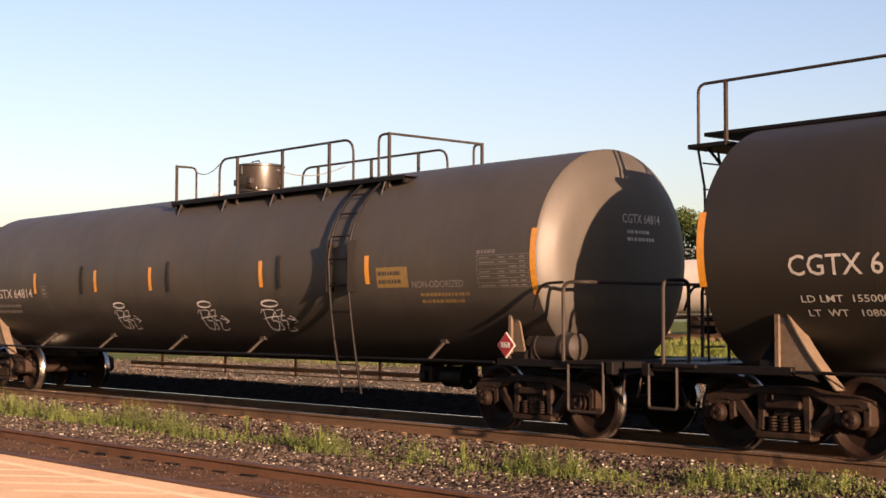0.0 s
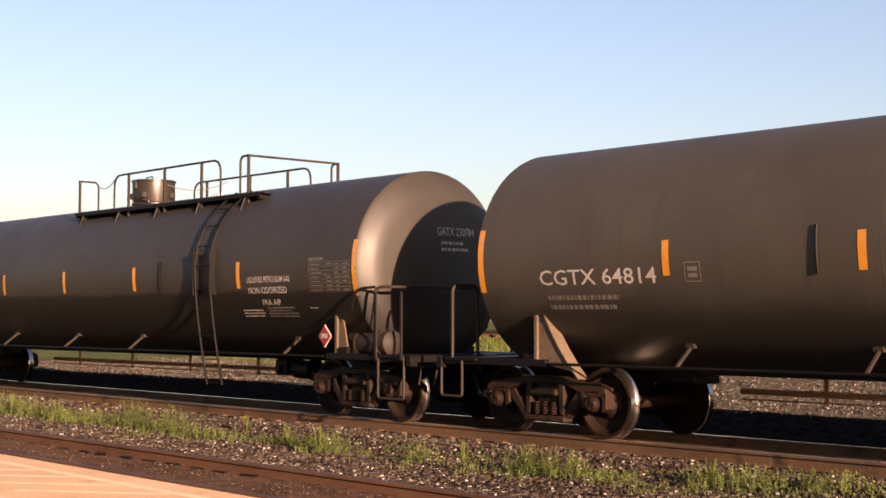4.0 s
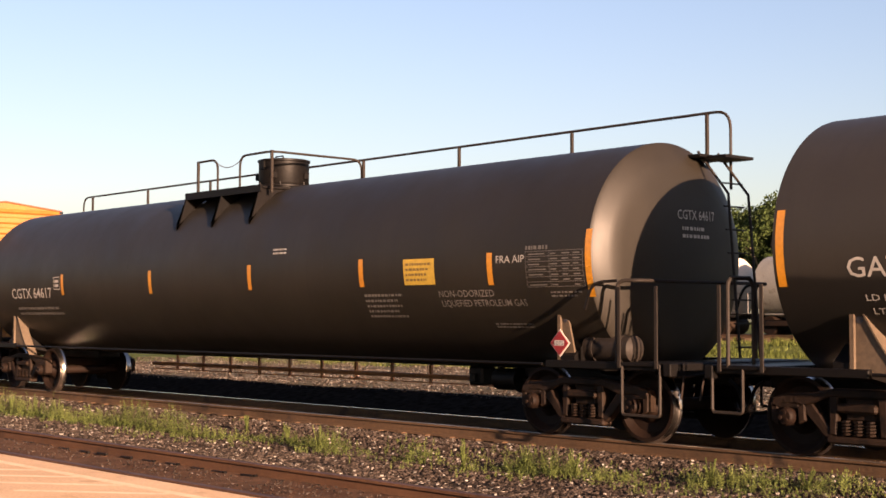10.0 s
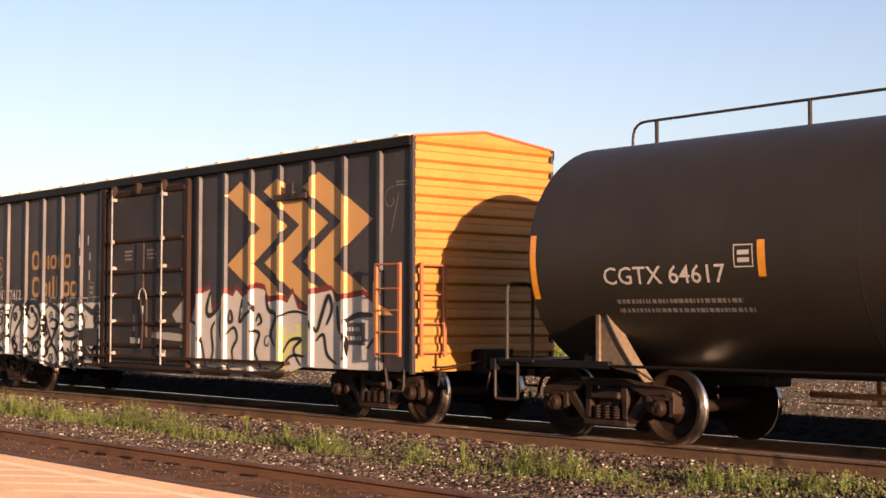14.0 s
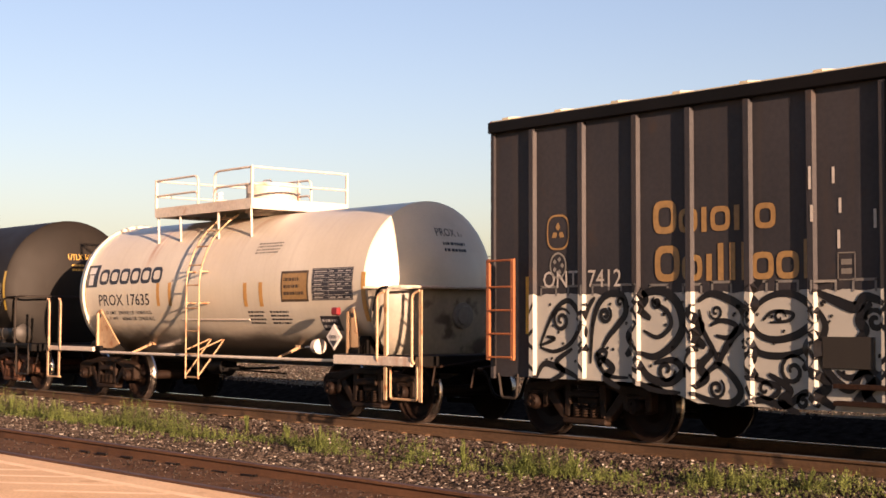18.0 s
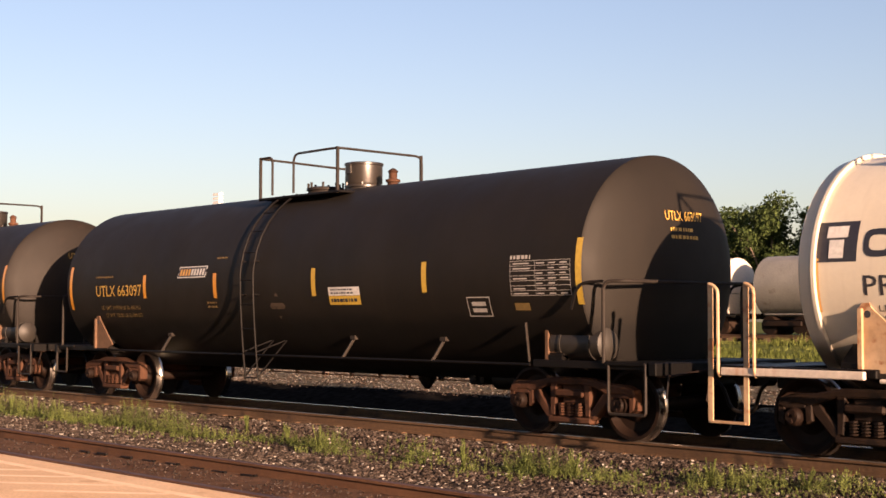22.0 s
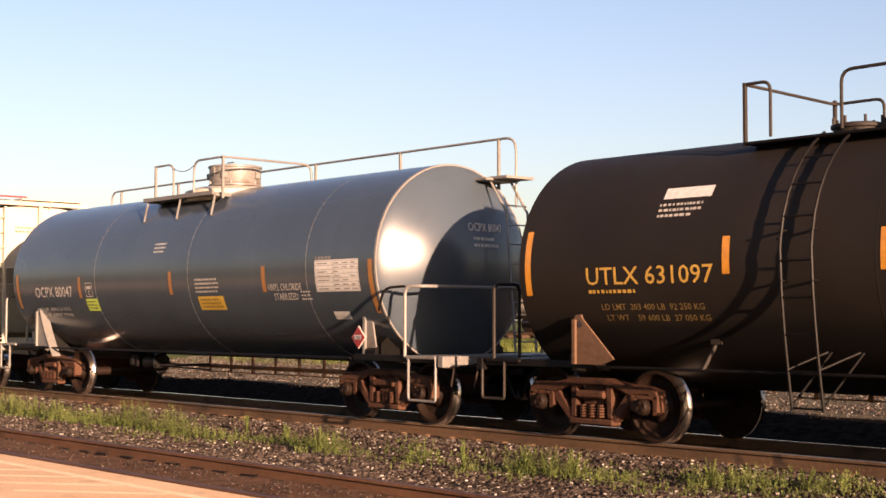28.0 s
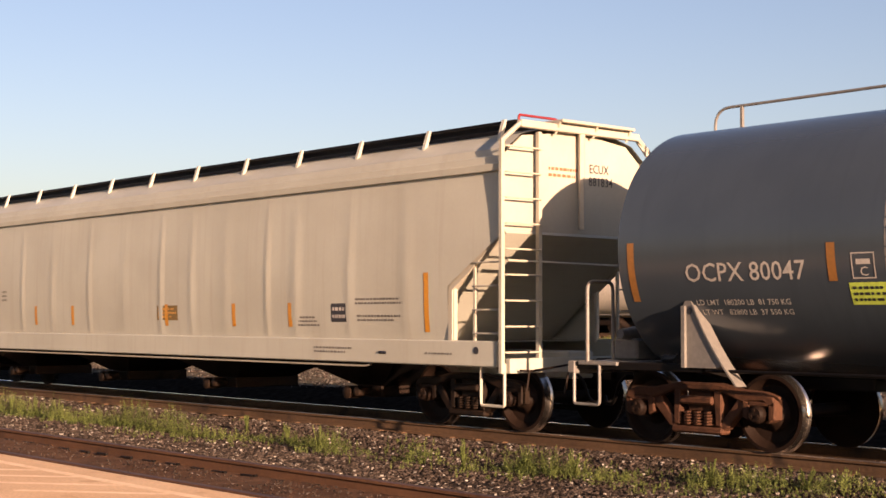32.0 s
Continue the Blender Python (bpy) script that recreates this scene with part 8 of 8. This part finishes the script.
def track(name, label, y, top, head_mat, x0, x1, tie_x0, tie_x1, tie_step=0.55, spikes=False):
    t = tagged(new(name), label=label, category="railway track", kind="structure")
    for s in (-1, 1):
        rail_mesh(x0, x1, y + s * 0.753, top, M_RAILWORN if s < 0 and head_mat is M_RAILTOP else head_mat, "rail", t, M_RAILSIDE if spikes else None)
    rnd = random.Random(7)
    base = bmesh.new()
    box(base, -0.115, 0.115, -1.3, 1.3, -0.2, 0.0, 0.012)
    tie = part("tie", base, M_TIE, t)
    tie.matrix_basis = pose(tie_x0, y, top - 0.172)
    plate = bmesh.new()
    box(plate, -0.09, 0.09, -0.17, 0.17, 0, 0.018)
    for dy in (-0.1, 0.1):
        box(plate, -0.05, -0.03, dy - 0.012, dy + 0.012, 0, 0.025)
        box(plate, 0.03, 0.05, dy - 0.012, dy + 0.012, 0, 0.025)
    plate_ob = part("tie_plate", plate, M_RAILSIDE if spikes else M_RAILRUST, t)
    plate_ob.matrix_basis = pose(tie_x0, y - 0.753, top - 0.17)
    anchor = bmesh.new()
    box(anchor, -0.11, 0.1, -0.02, 0.02, 0.0, 0.022, 0.004)
    box(anchor, 0.13, 0.155, -0.02, 0.02, 0.0, 0.03, 0.004)
    anchor_ob = part("rail_anchor", anchor, M_BLACK, t) if spikes else None
    if spikes:
        anchor_ob.matrix_basis = pose(tie_x0, y + 0.65, top - 0.14)
    x = tie_x0
    while x < tie_x1:
        x += tie_step
        if spikes:
            o = new("rail_anchor", anchor_ob.data)
            o.parent = t
            o.matrix_basis = pose(x + rnd.uniform(-0.05, 0.05), y + 0.66, top - 0.143 + rnd.uniform(-0.008, 0.006), 0, 0, rnd.uniform(-4, 4))
        o = new("tie", tie.data)
        o.parent = t
        o.matrix_basis = pose(x + rnd.uniform(-0.03, 0.03), y, top - 0.172, 0, 0, rnd.uniform(-1, 1))
        for s in (-1, 1):
            o = new("tie_plate", plate_ob.data)
            o.parent = t
            o.matrix_basis = pose(x, y + s * 0.753, top - 0.17)
    return t


track("main_track", "polished main-line track on ballast under the train", 0.0, 0.0, M_RAILTOP, -260, 90, -48, 6)
track("side_track", "rusty side track beside the platform", -6.575, -0.03, M_RAILDULL, -200, 60, -34, 0, spikes=True)
track("yard_track", "distant yard track under the standing cars", 43.0, 0.85, M_RAILDULL, -200, 60, -70, -25, 1.1)

platform = tagged(new("platform"), label="low sun-bleached concrete platform beside the side track", category="platform", kind="structure")
prnd = random.Random(3)
slab_bm = bmesh.new()
box(slab_bm, -11.997, 11.997, -4.2, 4.2, -0.28, 0.0, 0.006)
slab = part("slab", slab_bm, M_PLAT, platform)
slab.matrix_basis = pose(-55.3, -11.76, -0.014)
for k in range(1, 5):
    o = new("slab", slab.data)
    o.parent = platform
    o.matrix_basis = pose(-55.3 + 24.0 * k, -11.76, -0.014 + prnd.uniform(-0.0004, 0.0004))
# worn pale lines on the platform: one along its edge, a row of slanting ones behind it
stripe = bmesh.new()
stripe.faces.new([stripe.verts.new(c) for c in ((-12.0, -0.06, 0), (12.0, -0.06, 0), (12.0, 0.06, 0), (-12.0, 0.06, 0))])
part("edge_line", stripe, M_PLATLINE, platform, flat=True).matrix_basis = pose(-18.0, -7.95, -0.0115)
stripe = bmesh.new()
stripe.faces.new([stripe.verts.new(c) for c in ((0.03, -0.06, 0), (1.48, -0.06, 0), (1.56, 0.06, 0), (0.03, 0.06, 0))])
slant = part("slanting_line", stripe, M_PLATLINE, platform, flat=True)
slant.matrix_basis = pose(-22.0, -8.95, -0.0118, 0, 0, 38)
for k in range(1, 16):
    o = new("slanting_line", slant.data)
    o.parent = platform
    o.matrix_basis = pose(-22.0 + 0.88 * k, -8.95, -0.0118, 0, 0, 38 + prnd.uniform(-2, 2))


def scatter_mesh(name, verts, faces, material, label, category, smooth=False):
    me = bpy.data.meshes.new(name)
    me.from_pydata(verts, [], faces)
    me.materials.append(material)
    ob = tagged(new(name, me), label=label, category=category, kind="stuff")
    return ob


# loose ballast stones, each with its own facets
rng = np.random.default_rng(5)


def stones(n, xr, yr, size, lift=0.0, bias=1.0):
    x = xr[0] + (xr[1] - xr[0]) * rng.random(n) ** bias
    y = rng.uniform(*yr, n)
    s = size[0] + (size[1] - size[0]) * rng.random(n) ** 2
    z = np.array([ground_z(v) + 0.05 * noise.noise((u * 0.4, v * 0.7, 0)) for u, v in zip(x, y)]) + lift
    corner = np.array([(a, b, c) for c in (-1, 1) for a, b in ((-1, -1), (1, -1), (1, 1), (-1, 1))], float)
    jit = corner[None] * rng.uniform(0.45, 1.0, (n, 8, 3)) * s[:, None, None] * np.array([1, 0.85, 0.7])
    ang = rng.uniform(0, 6.283, n)
    ca, sa = np.cos(ang)[:, None], np.sin(ang)[:, None]
    px = jit[..., 0] * ca - jit[..., 1] * sa
    py = jit[..., 0] * sa + jit[..., 1] * ca
    v = np.stack([px + x[:, None], py + y[:, None], jit[..., 2] + (z + s * 0.25)[:, None]], -1).reshape(-1, 3)
    q = np.array([(3, 2, 1, 0), (4, 5, 6, 7), (0, 1, 5, 4), (1, 2, 6, 5), (2, 3, 7, 6), (3, 0, 4, 7)])
    f = (np.arange(n)[:, None, None] * 8 + q[None]).reshape(-1, 4)
    return v, f


v1, f1 = stones(92000, (-1.5, -33), (-5.7, -0.95), (0.009, 0.027), 0.0, 1.35)
v2, f2 = stones(4500, (-1.5, -30), (-7.5, -5.95), (0.006, 0.016), 0.0, 1.3)
v3, f3 = stones(24000, (-4, -48), (5.2, 15.0), (0.012, 0.034), 0.0, 1.0)
allv = np.concatenate([v1, v2, v3])
allf = np.concatenate([f1, f2 + len(v1), f3 + len(v1) + len(v2)])
scatter_mesh("ballast_stones", allv.tolist(), allf.tolist(), M_STONE, "loose grey and pale ballast stones between the tracks", "ballast")


vp, fp = stones(2600, (-1.5, -34), (-5.8, -0.95), (0.009, 0.024), 0.008, 1.3)
vq, fq = stones(7000, (-4, -48), (5.2, 15.0), (0.008, 0.02), 0.01, 1.0)
vp, fp = np.concatenate([vp, vq]), np.concatenate([fp, fq + len(vp)])
scatter_mesh("pale_stones", vp.tolist(), fp.tolist(), M_PALE, "pale stone chips scattered over the ballast", "stones")


# weeds along the cess between the tracks
def weeds(n_clumps, seed):
    """Feathery upright stems set with many small leaflets, in stands and singly."""
    r = np.random.default_rng(seed)
    V, F = [], []

    def leaf(p, d, ln, wd):
        sx, sy = -d[1], d[0]
        i = len(V)
        V.extend(((p[0], p[1], p[2]), (p[0] + d[0] * ln * 0.55 + sx * wd, p[1] + d[1] * ln * 0.55 + sy * wd, p[2] + d[2] * ln * 0.55),
                  (p[0] + d[0] * ln, p[1] + d[1] * ln, p[2] + d[2] * ln), (p[0] + d[0] * ln * 0.55 - sx * wd, p[1] + d[1] * ln * 0.55 - sy * wd, p[2] + d[2] * ln * 0.55)))
        F.append((i, i + 1, i + 2, i + 3))

    def spire(bx, by, h):
        a = r.uniform(0, 6.283)
        z0 = ground_z(by) + 0.05 * noise.noise((bx * 0.4, by * 0.7, 0)) - 0.02
        lx, ly = math.cos(a) * 0.14 * h * r.random(), math.sin(a) * 0.14 * h * r.random()
        leaf((bx, by, z0), (lx / h, ly / h, 1.0), h, 0.003)
        m = 6 + int(h * 55)
        for q in range(m):
            k = 0.12 + 0.88 * q / (m - 1)
            b = r.uniform(0, 6.283)
            leaf((bx + lx * k, by + ly * k, z0 + h * k), (math.cos(b), math.sin(b), r.uniform(0.4, 1.4)), r.uniform(0.018, 0.036) * (1.3 - 0.6 * k), r.uniform(0.0035, 0.007))

    # thick stands: middle, half length, half width, height
    for cx, cy, rx, ry, h, m in ((-25.2, -3.0, 1.0, 0.3, 0.42, 170), (-23.2, -3.05, 1.3, 0.3, 0.33, 200), (-21.3, -3.0, 1.3, 0.3, 0.31, 200), (-19.5, -3.05, 1.0, 0.28, 0.29, 150), (-18.0, -2.8, 0.9, 0.25, 0.18, 90), (-16.6, -2.7, 1.0, 0.3, 0.2, 120), (-15.4, -3.2, 0.6, 0.3, 0.26, 80), (-13.5, -3.1, 0.5, 0.25, 0.16, 50), (-12.5, -3.35, 0.3, 0.25, 0.28, 45),
                             (-11.5, -2.85, 0.8, 0.35, 0.24, 170), (-10.6, -2.6, 0.4, 0.3, 0.2, 60), (-9.5, -2.35, 0.7, 0.35, 0.22, 150), (-8.3, -2.0, 0.8, 0.4, 0.2, 130), (-27.5, -3.0, 1.5, 0.3, 0.36, 170), (-30.5, -2.9, 1.8, 0.3, 0.34, 170)):
        for _ in range(int(m * 1.5)):
            u, v = r.normal(0, 0.55), r.normal(0, 0.55)
            edge = max(0.35, 1.1 - 0.5 * math.hypot(u, v))
            px, py = cx + rx * u, cy + ry * v
            lush = 0.85 + 1.2 * noise.noise((px * 1.6, py * 2.2, 7.0))
            if lush > 0.3:
                spire(px, py, min(1.5, lush) * 1.1 * h * edge * r.uniform(0.45, 1.15))
    # scattered seedlings
    for _ in range(n_clumps):
        cx = -1.5 - 34 * r.random() ** 1.1
        cy = r.normal(-2.75, 0.55)
        if noise.noise((cx * 0.55, cy * 1.1, 3.1)) < 0.0:
            continue
        for _s in range(int(r.integers(1, 5))):
            spire(cx + r.normal(0, 0.06), cy + r.normal(0, 0.06), r.uniform(0.03, 0.12))
    return V, F


wv, wf_ = weeds(1100, 11)
scatter_mesh("weeds", wv, wf_, M_WEED, "low feathery green weeds growing in the ballast between the tracks", "weeds")


def rough_grass(n, seed):
    """Tall grass and low brush on the field behind the main track."""
    r = np.random.default_rng(seed)
    V, F = [], []
    for _ in range(n):
        cy = r.uniform(10.2, 41)
        cx = r.uniform(-1.25 * cy - 28, -0.55 * cy + 4)
        lush = noise.noise((cx * 0.22, cy * 0.3, 5.0))
        if lush < -0.25 or cy < turf_edge(cx):
            continue
        h = (0.16 + 0.5 * max(0, lush)) * r.uniform(0.6, 1.4) * (0.3 if cy < 20 else 1.0)
        z0 = ground_z(cy) - 0.02
        for _b in range(7):
            a = r.uniform(0, 6.283)
            bx, by, w, q = cx + r.normal(0, 0.15), cy + r.normal(0, 0.15), r.uniform(0.012, 0.03), h * r.uniform(0.5, 1.2)
            dx, dy = math.cos(a), math.sin(a)
            i = len(V)
            V += [(bx - dy * w, by + dx * w, z0), (bx + dy * w, by - dx * w, z0), (bx + dx * q * 0.35, by + dy * q * 0.35, z0 + q)]
            F.append((i, i + 1, i + 2))
    return V, F


gv, gf = rough_grass(10500, 17)
scatter_mesh("rough_grass", gv, gf, M_GRASS, "tall sunlit rough grass on the field behind the track", "grass")


def weed_plant(x, y, h, seed, width=0.16):
    """A leafy weed: stalks with alternate leaves."""
    r = random.Random(seed)
    plant = tagged(new("weed_plant"), label="tall leafy green weed growing in the ballast", category="weed", group="tall weeds")
    plant.matrix_basis = pose(x, y, ground_z(y))
    stalk, leaf = bmesh.new(), bmesh.new()
    for k in range(r.randint(9, 13)):
        a = r.uniform(0, 6.283)
        hh = h * r.uniform(0.55, 1.05)
        top = Vector((math.cos(a) * width * r.uniform(0.1, 0.5), math.sin(a) * width * r.uniform(0.1, 0.5), hh))
        tube(stalk, [(0, 0, 0), top * 0.5 + Vector((0, 0, 0.05 * h)), top], 0.005, 4)
        for j in range(34):
            p = top * (0.1 + 0.9 * j / 33)
            b = r.uniform(0, 6.283)
            ln = r.uniform(0.018, 0.04) * (1.3 - 0.6 * j / 33)
            d = Vector((math.cos(b), math.sin(b), r.uniform(0.2, 0.9))).normalized()
            n_ = d.cross(Vector((0, 0, 1))).normalized() * ln * 0.2
            vs = [leaf.verts.new(q) for q in (p, p + d * ln * 0.5 + n_, p + d * ln, p + d * ln * 0.5 - n_)]
            leaf.faces.new(vs)
    part("stem", stalk, M_WEED, plant)
    part("foliage", leaf, M_WEED, plant, flat=True)


for x, y, h, w in ((-25.3, -3.13, 0.42, 0.14), (-25.0, -2.8, 0.4, 0.12), (-18.67, -2.29, 0.28, 0.12), (-15.4, -3.3, 0.42, 0.2), (-12.4, -3.4, 0.4, 0.16), (-16.9, -2.75, 0.3, 0.2), (-11.9, -2.9, 0.32, 0.25), (-11.2, -2.8, 0.32, 0.25), (-9.6, -2.4, 0.3, 0.25), (-8.6, -2.1, 0.28, 0.25)):
    weed_plant(x, y, h, int(abs(x * 100)), w)


# ---- standing cars and trees beyond ----
def far_car(x, length, mat, top_rail=True, label=""):
    """A standing tank car on the yard track."""
    car = tagged(new("standing_tank_car"), label=label, category="tank car", group="cars standing in the yard")
    car.matrix_basis = pose(x, 43.0, 0.85)
    h = length / 2
    bm = bmesh.new()
    barrel(bm, shell_profile(-h + 0.9, h - 0.9, 1.5, 0.5), 40, "x", (0, 0, 2.3))
    part("tank", bm, mat, car)
    bm = bmesh.new()
    box(bm, -h, h, -0.3, 0.3, 0.75, 1.0)
    for s in (-1, 1):
        box(bm, s * (h - 0.4) - 0.3, s * (h - 0.4) + 0.3, -1.4, 1.4, 0.95, 1.02)
    part("underframe", bm, M_BLACK, car)
    bm = bmesh.new()
    tube(bm, [(-h + 1.5, -1.38, 0.98), (h - 1.5, -1.38, 0.98)], 0.04, 6)
    part("side_rail", bm, M_IRON_GREY, car)
    for s in (-1, 1):
        bm = bmesh.new()
        for k in (-1, 1):
            barrel(bm, [(-0.83, 0.05), (-0.82, 0.44), (-0.72, 0.46), (0.72, 0.46), (0.82, 0.44), (0.83, 0.05)], 20, "y", (s * (h - 2.2) + k * 0.89, 0, 0.457))
        box(bm, s * (h - 2.2) - 1.1, s * (h - 2.2) + 1.1, -1.05, -0.92, 0.42, 0.72, 0.03)
        part("truck", bm, M_RUST_DARK, car)
        bm = bmesh.new()
        tube(bm, bent([(s * (h - 0.5), -1.38, 1.0), (s * (h - 0.5), -1.38, 2.0), (s * (h - 0.5), 1.38, 2.0), (s * (h - 0.5), 1.38, 1.0)], 0.1), 0.025, 6)
        part("end_railing", bm, M_IRON_GREY, car)
    if top_rail:
        bm = bmesh.new()
        barrel(bm, [(3.75, 0.42), (4.3, 0.42), (4.31, 0.02)], 16, "z")
        part("valve_housing", bm, mat, car)
        bm = bmesh.new()
        for y in (-0.9, 0.9):
            tube(bm, [(-1.6, y, 3.55), (-1.6, y, 4.4), (1.6, y, 4.4), (1.6, y, 3.55)], 0.03, 6)
            tube(bm, [(0, y, 3.55), (0, y, 4.4)], 0.03, 6)
        part("platform_railing", bm, M_IRON_GREY, car)


far_car(-33.6, 18.0, M_FAR_GREY, True, "weathered grey tank car standing in the yard")
far_car(-15.2, 18.0, M_FAR_GREY, True, "weathered grey tank car standing in the yard")
far_car(-48.6, 11.6, M_FAR_WHITE, True, "short cream-white tank car standing in the yard")
far_car(-60.6, 11.6, M_FAR_WHITE, True, "short cream-white tank car standing in the yard")
far_car(-76.0, 18.0, M_FAR_GREY, True, "weathered grey tank car standing in the yard")


def tree(x, y, h, spread, seed):
    """A trunk with limbs and a crown of leaf clumps with gaps."""
    r = random.Random(seed)
    t = tagged(new("tree"), label="dark green broadleaf tree beyond the yard", category="tree", group="tree line beyond the yard")
    t.matrix_basis = pose(x, y, ground_z(y))
    bm = bmesh.new()
    barrel(bm, [(0, 0.32), (0.4, 0.24), (h * 0.35, 0.18), (h * 0.7, 0.08)], 10, "z")
    tips = []
    for k in range(9):
        a = 6.283 * k / 9 + r.uniform(-0.3, 0.3)
        z0 = h * r.uniform(0.22, 0.55)
        ln = spread * r.uniform(0.55, 0.95)
        tip = Vector((math.cos(a) * ln, math.sin(a) * ln, z0 + h * r.uniform(0.1, 0.35)))
        tube(bm, [(0, 0, z0), tip * 0.5 + Vector((0, 0, z0 * 0.35)), tip], 0.06, 5)
        tips.append(tip)
    part("trunk", bm, M_BARK, t)
    g = np.random.default_rng(seed)
    centres = [(p.x, p.y, p.z) for p in tips] + [(g.normal(0, spread * 0.4), g.normal(0, spread * 0.4), h * g.uniform(0.4, 0.93)) for _ in range(26)]
    V, F = [], []
    for cx, cy, cz in centres:
        rad = spread * g.uniform(0.2, 0.36)
        m = 420
        p = g.normal(0, 1, (m, 3))
        p = p / np.linalg.norm(p, axis=1)[:, None] * (rad * g.random(m) ** 0.45)[:, None] + (cx, cy, cz)
        a = g.normal(0, 1, (m, 3))
        b = g.normal(0, 1, (m, 3))
        s = g.uniform(0.07, 0.17, m)[:, None]
        a = a / np.linalg.norm(a, axis=1)[:, None] * s
        b = b / np.linalg.norm(b, axis=1)[:, None] * s * 0.7
        for q, u, w in zip(p, a, b):
            i = len(V)
            V += [tuple(q - u), tuple(q + w), tuple(q + u), tuple(q - w)]
            F.append((i, i + 1, i + 2, i + 3))
    me = bpy.data.meshes.new("crown")
    me.from_pydata(V, [], F)
    me.materials.append(M_LEAF)
    new("crown", me).parent = t


for i, (x, y, h, sp) in enumerate(((-45.5, 68, 9.4, 3.6), (-50.5, 70, 10.2, 4.0), (-55.5, 71, 9.2, 3.6), (-60.5, 69, 10.0, 3.9), (-66, 72, 9.6, 3.8), (-71, 70, 10.4, 4.0), (-76.5, 73, 9.5, 3.9), (-41, 72, 9.8, 3.8), (-36, 70, 9.3, 3.8), (-82, 71, 9.0, 3.6))):
    tree(x, y, h, sp, 100 + i)

# floodlight mast of a distant ground
mast = tagged(new("floodlight_mast"), label="tall floodlight mast with a white lamp bank", category="floodlight", kind="")
mast.matrix_basis = pose(-145.9, 76.6, 0.3)
bm = bmesh.new()
barrel(bm, [(0, 0.25), (14.5, 0.12)], 12, "z")
part("mast", bm, M_IRON_GREY, mast)
for k in range(4):
    bm = bmesh.new()
    prism_x(bm, [(-0.3, 0), (0.3, 0.1), (0.3, 0.38), (-0.3, 0.3)], -0.55, 0.75)
    bmesh.ops.translate(bm, verts=bm.verts, vec=(0, 0, 14.6 + 0.48 * k))
    part("lamp_bank", bm, M_LAMPGLASS, mast)


def motions():
    """The train rolls, and its wheels turn with it."""
    for car, xc in CARS:
        walk(car, [(t, pose(xc + rolled(t), 0, 0)) for t in range(33)])
    steps = [k * 4 / 30 for k in range(241)]
    for w in WHEELSETS:
        x, y, z = w.matrix_basis.translation
        walk(w, [(t, pose(x, y, z, 0, math.degrees((rolled(t) - rolled(0)) / WHEEL_R) % 360, 0)) for t in steps])


motions()
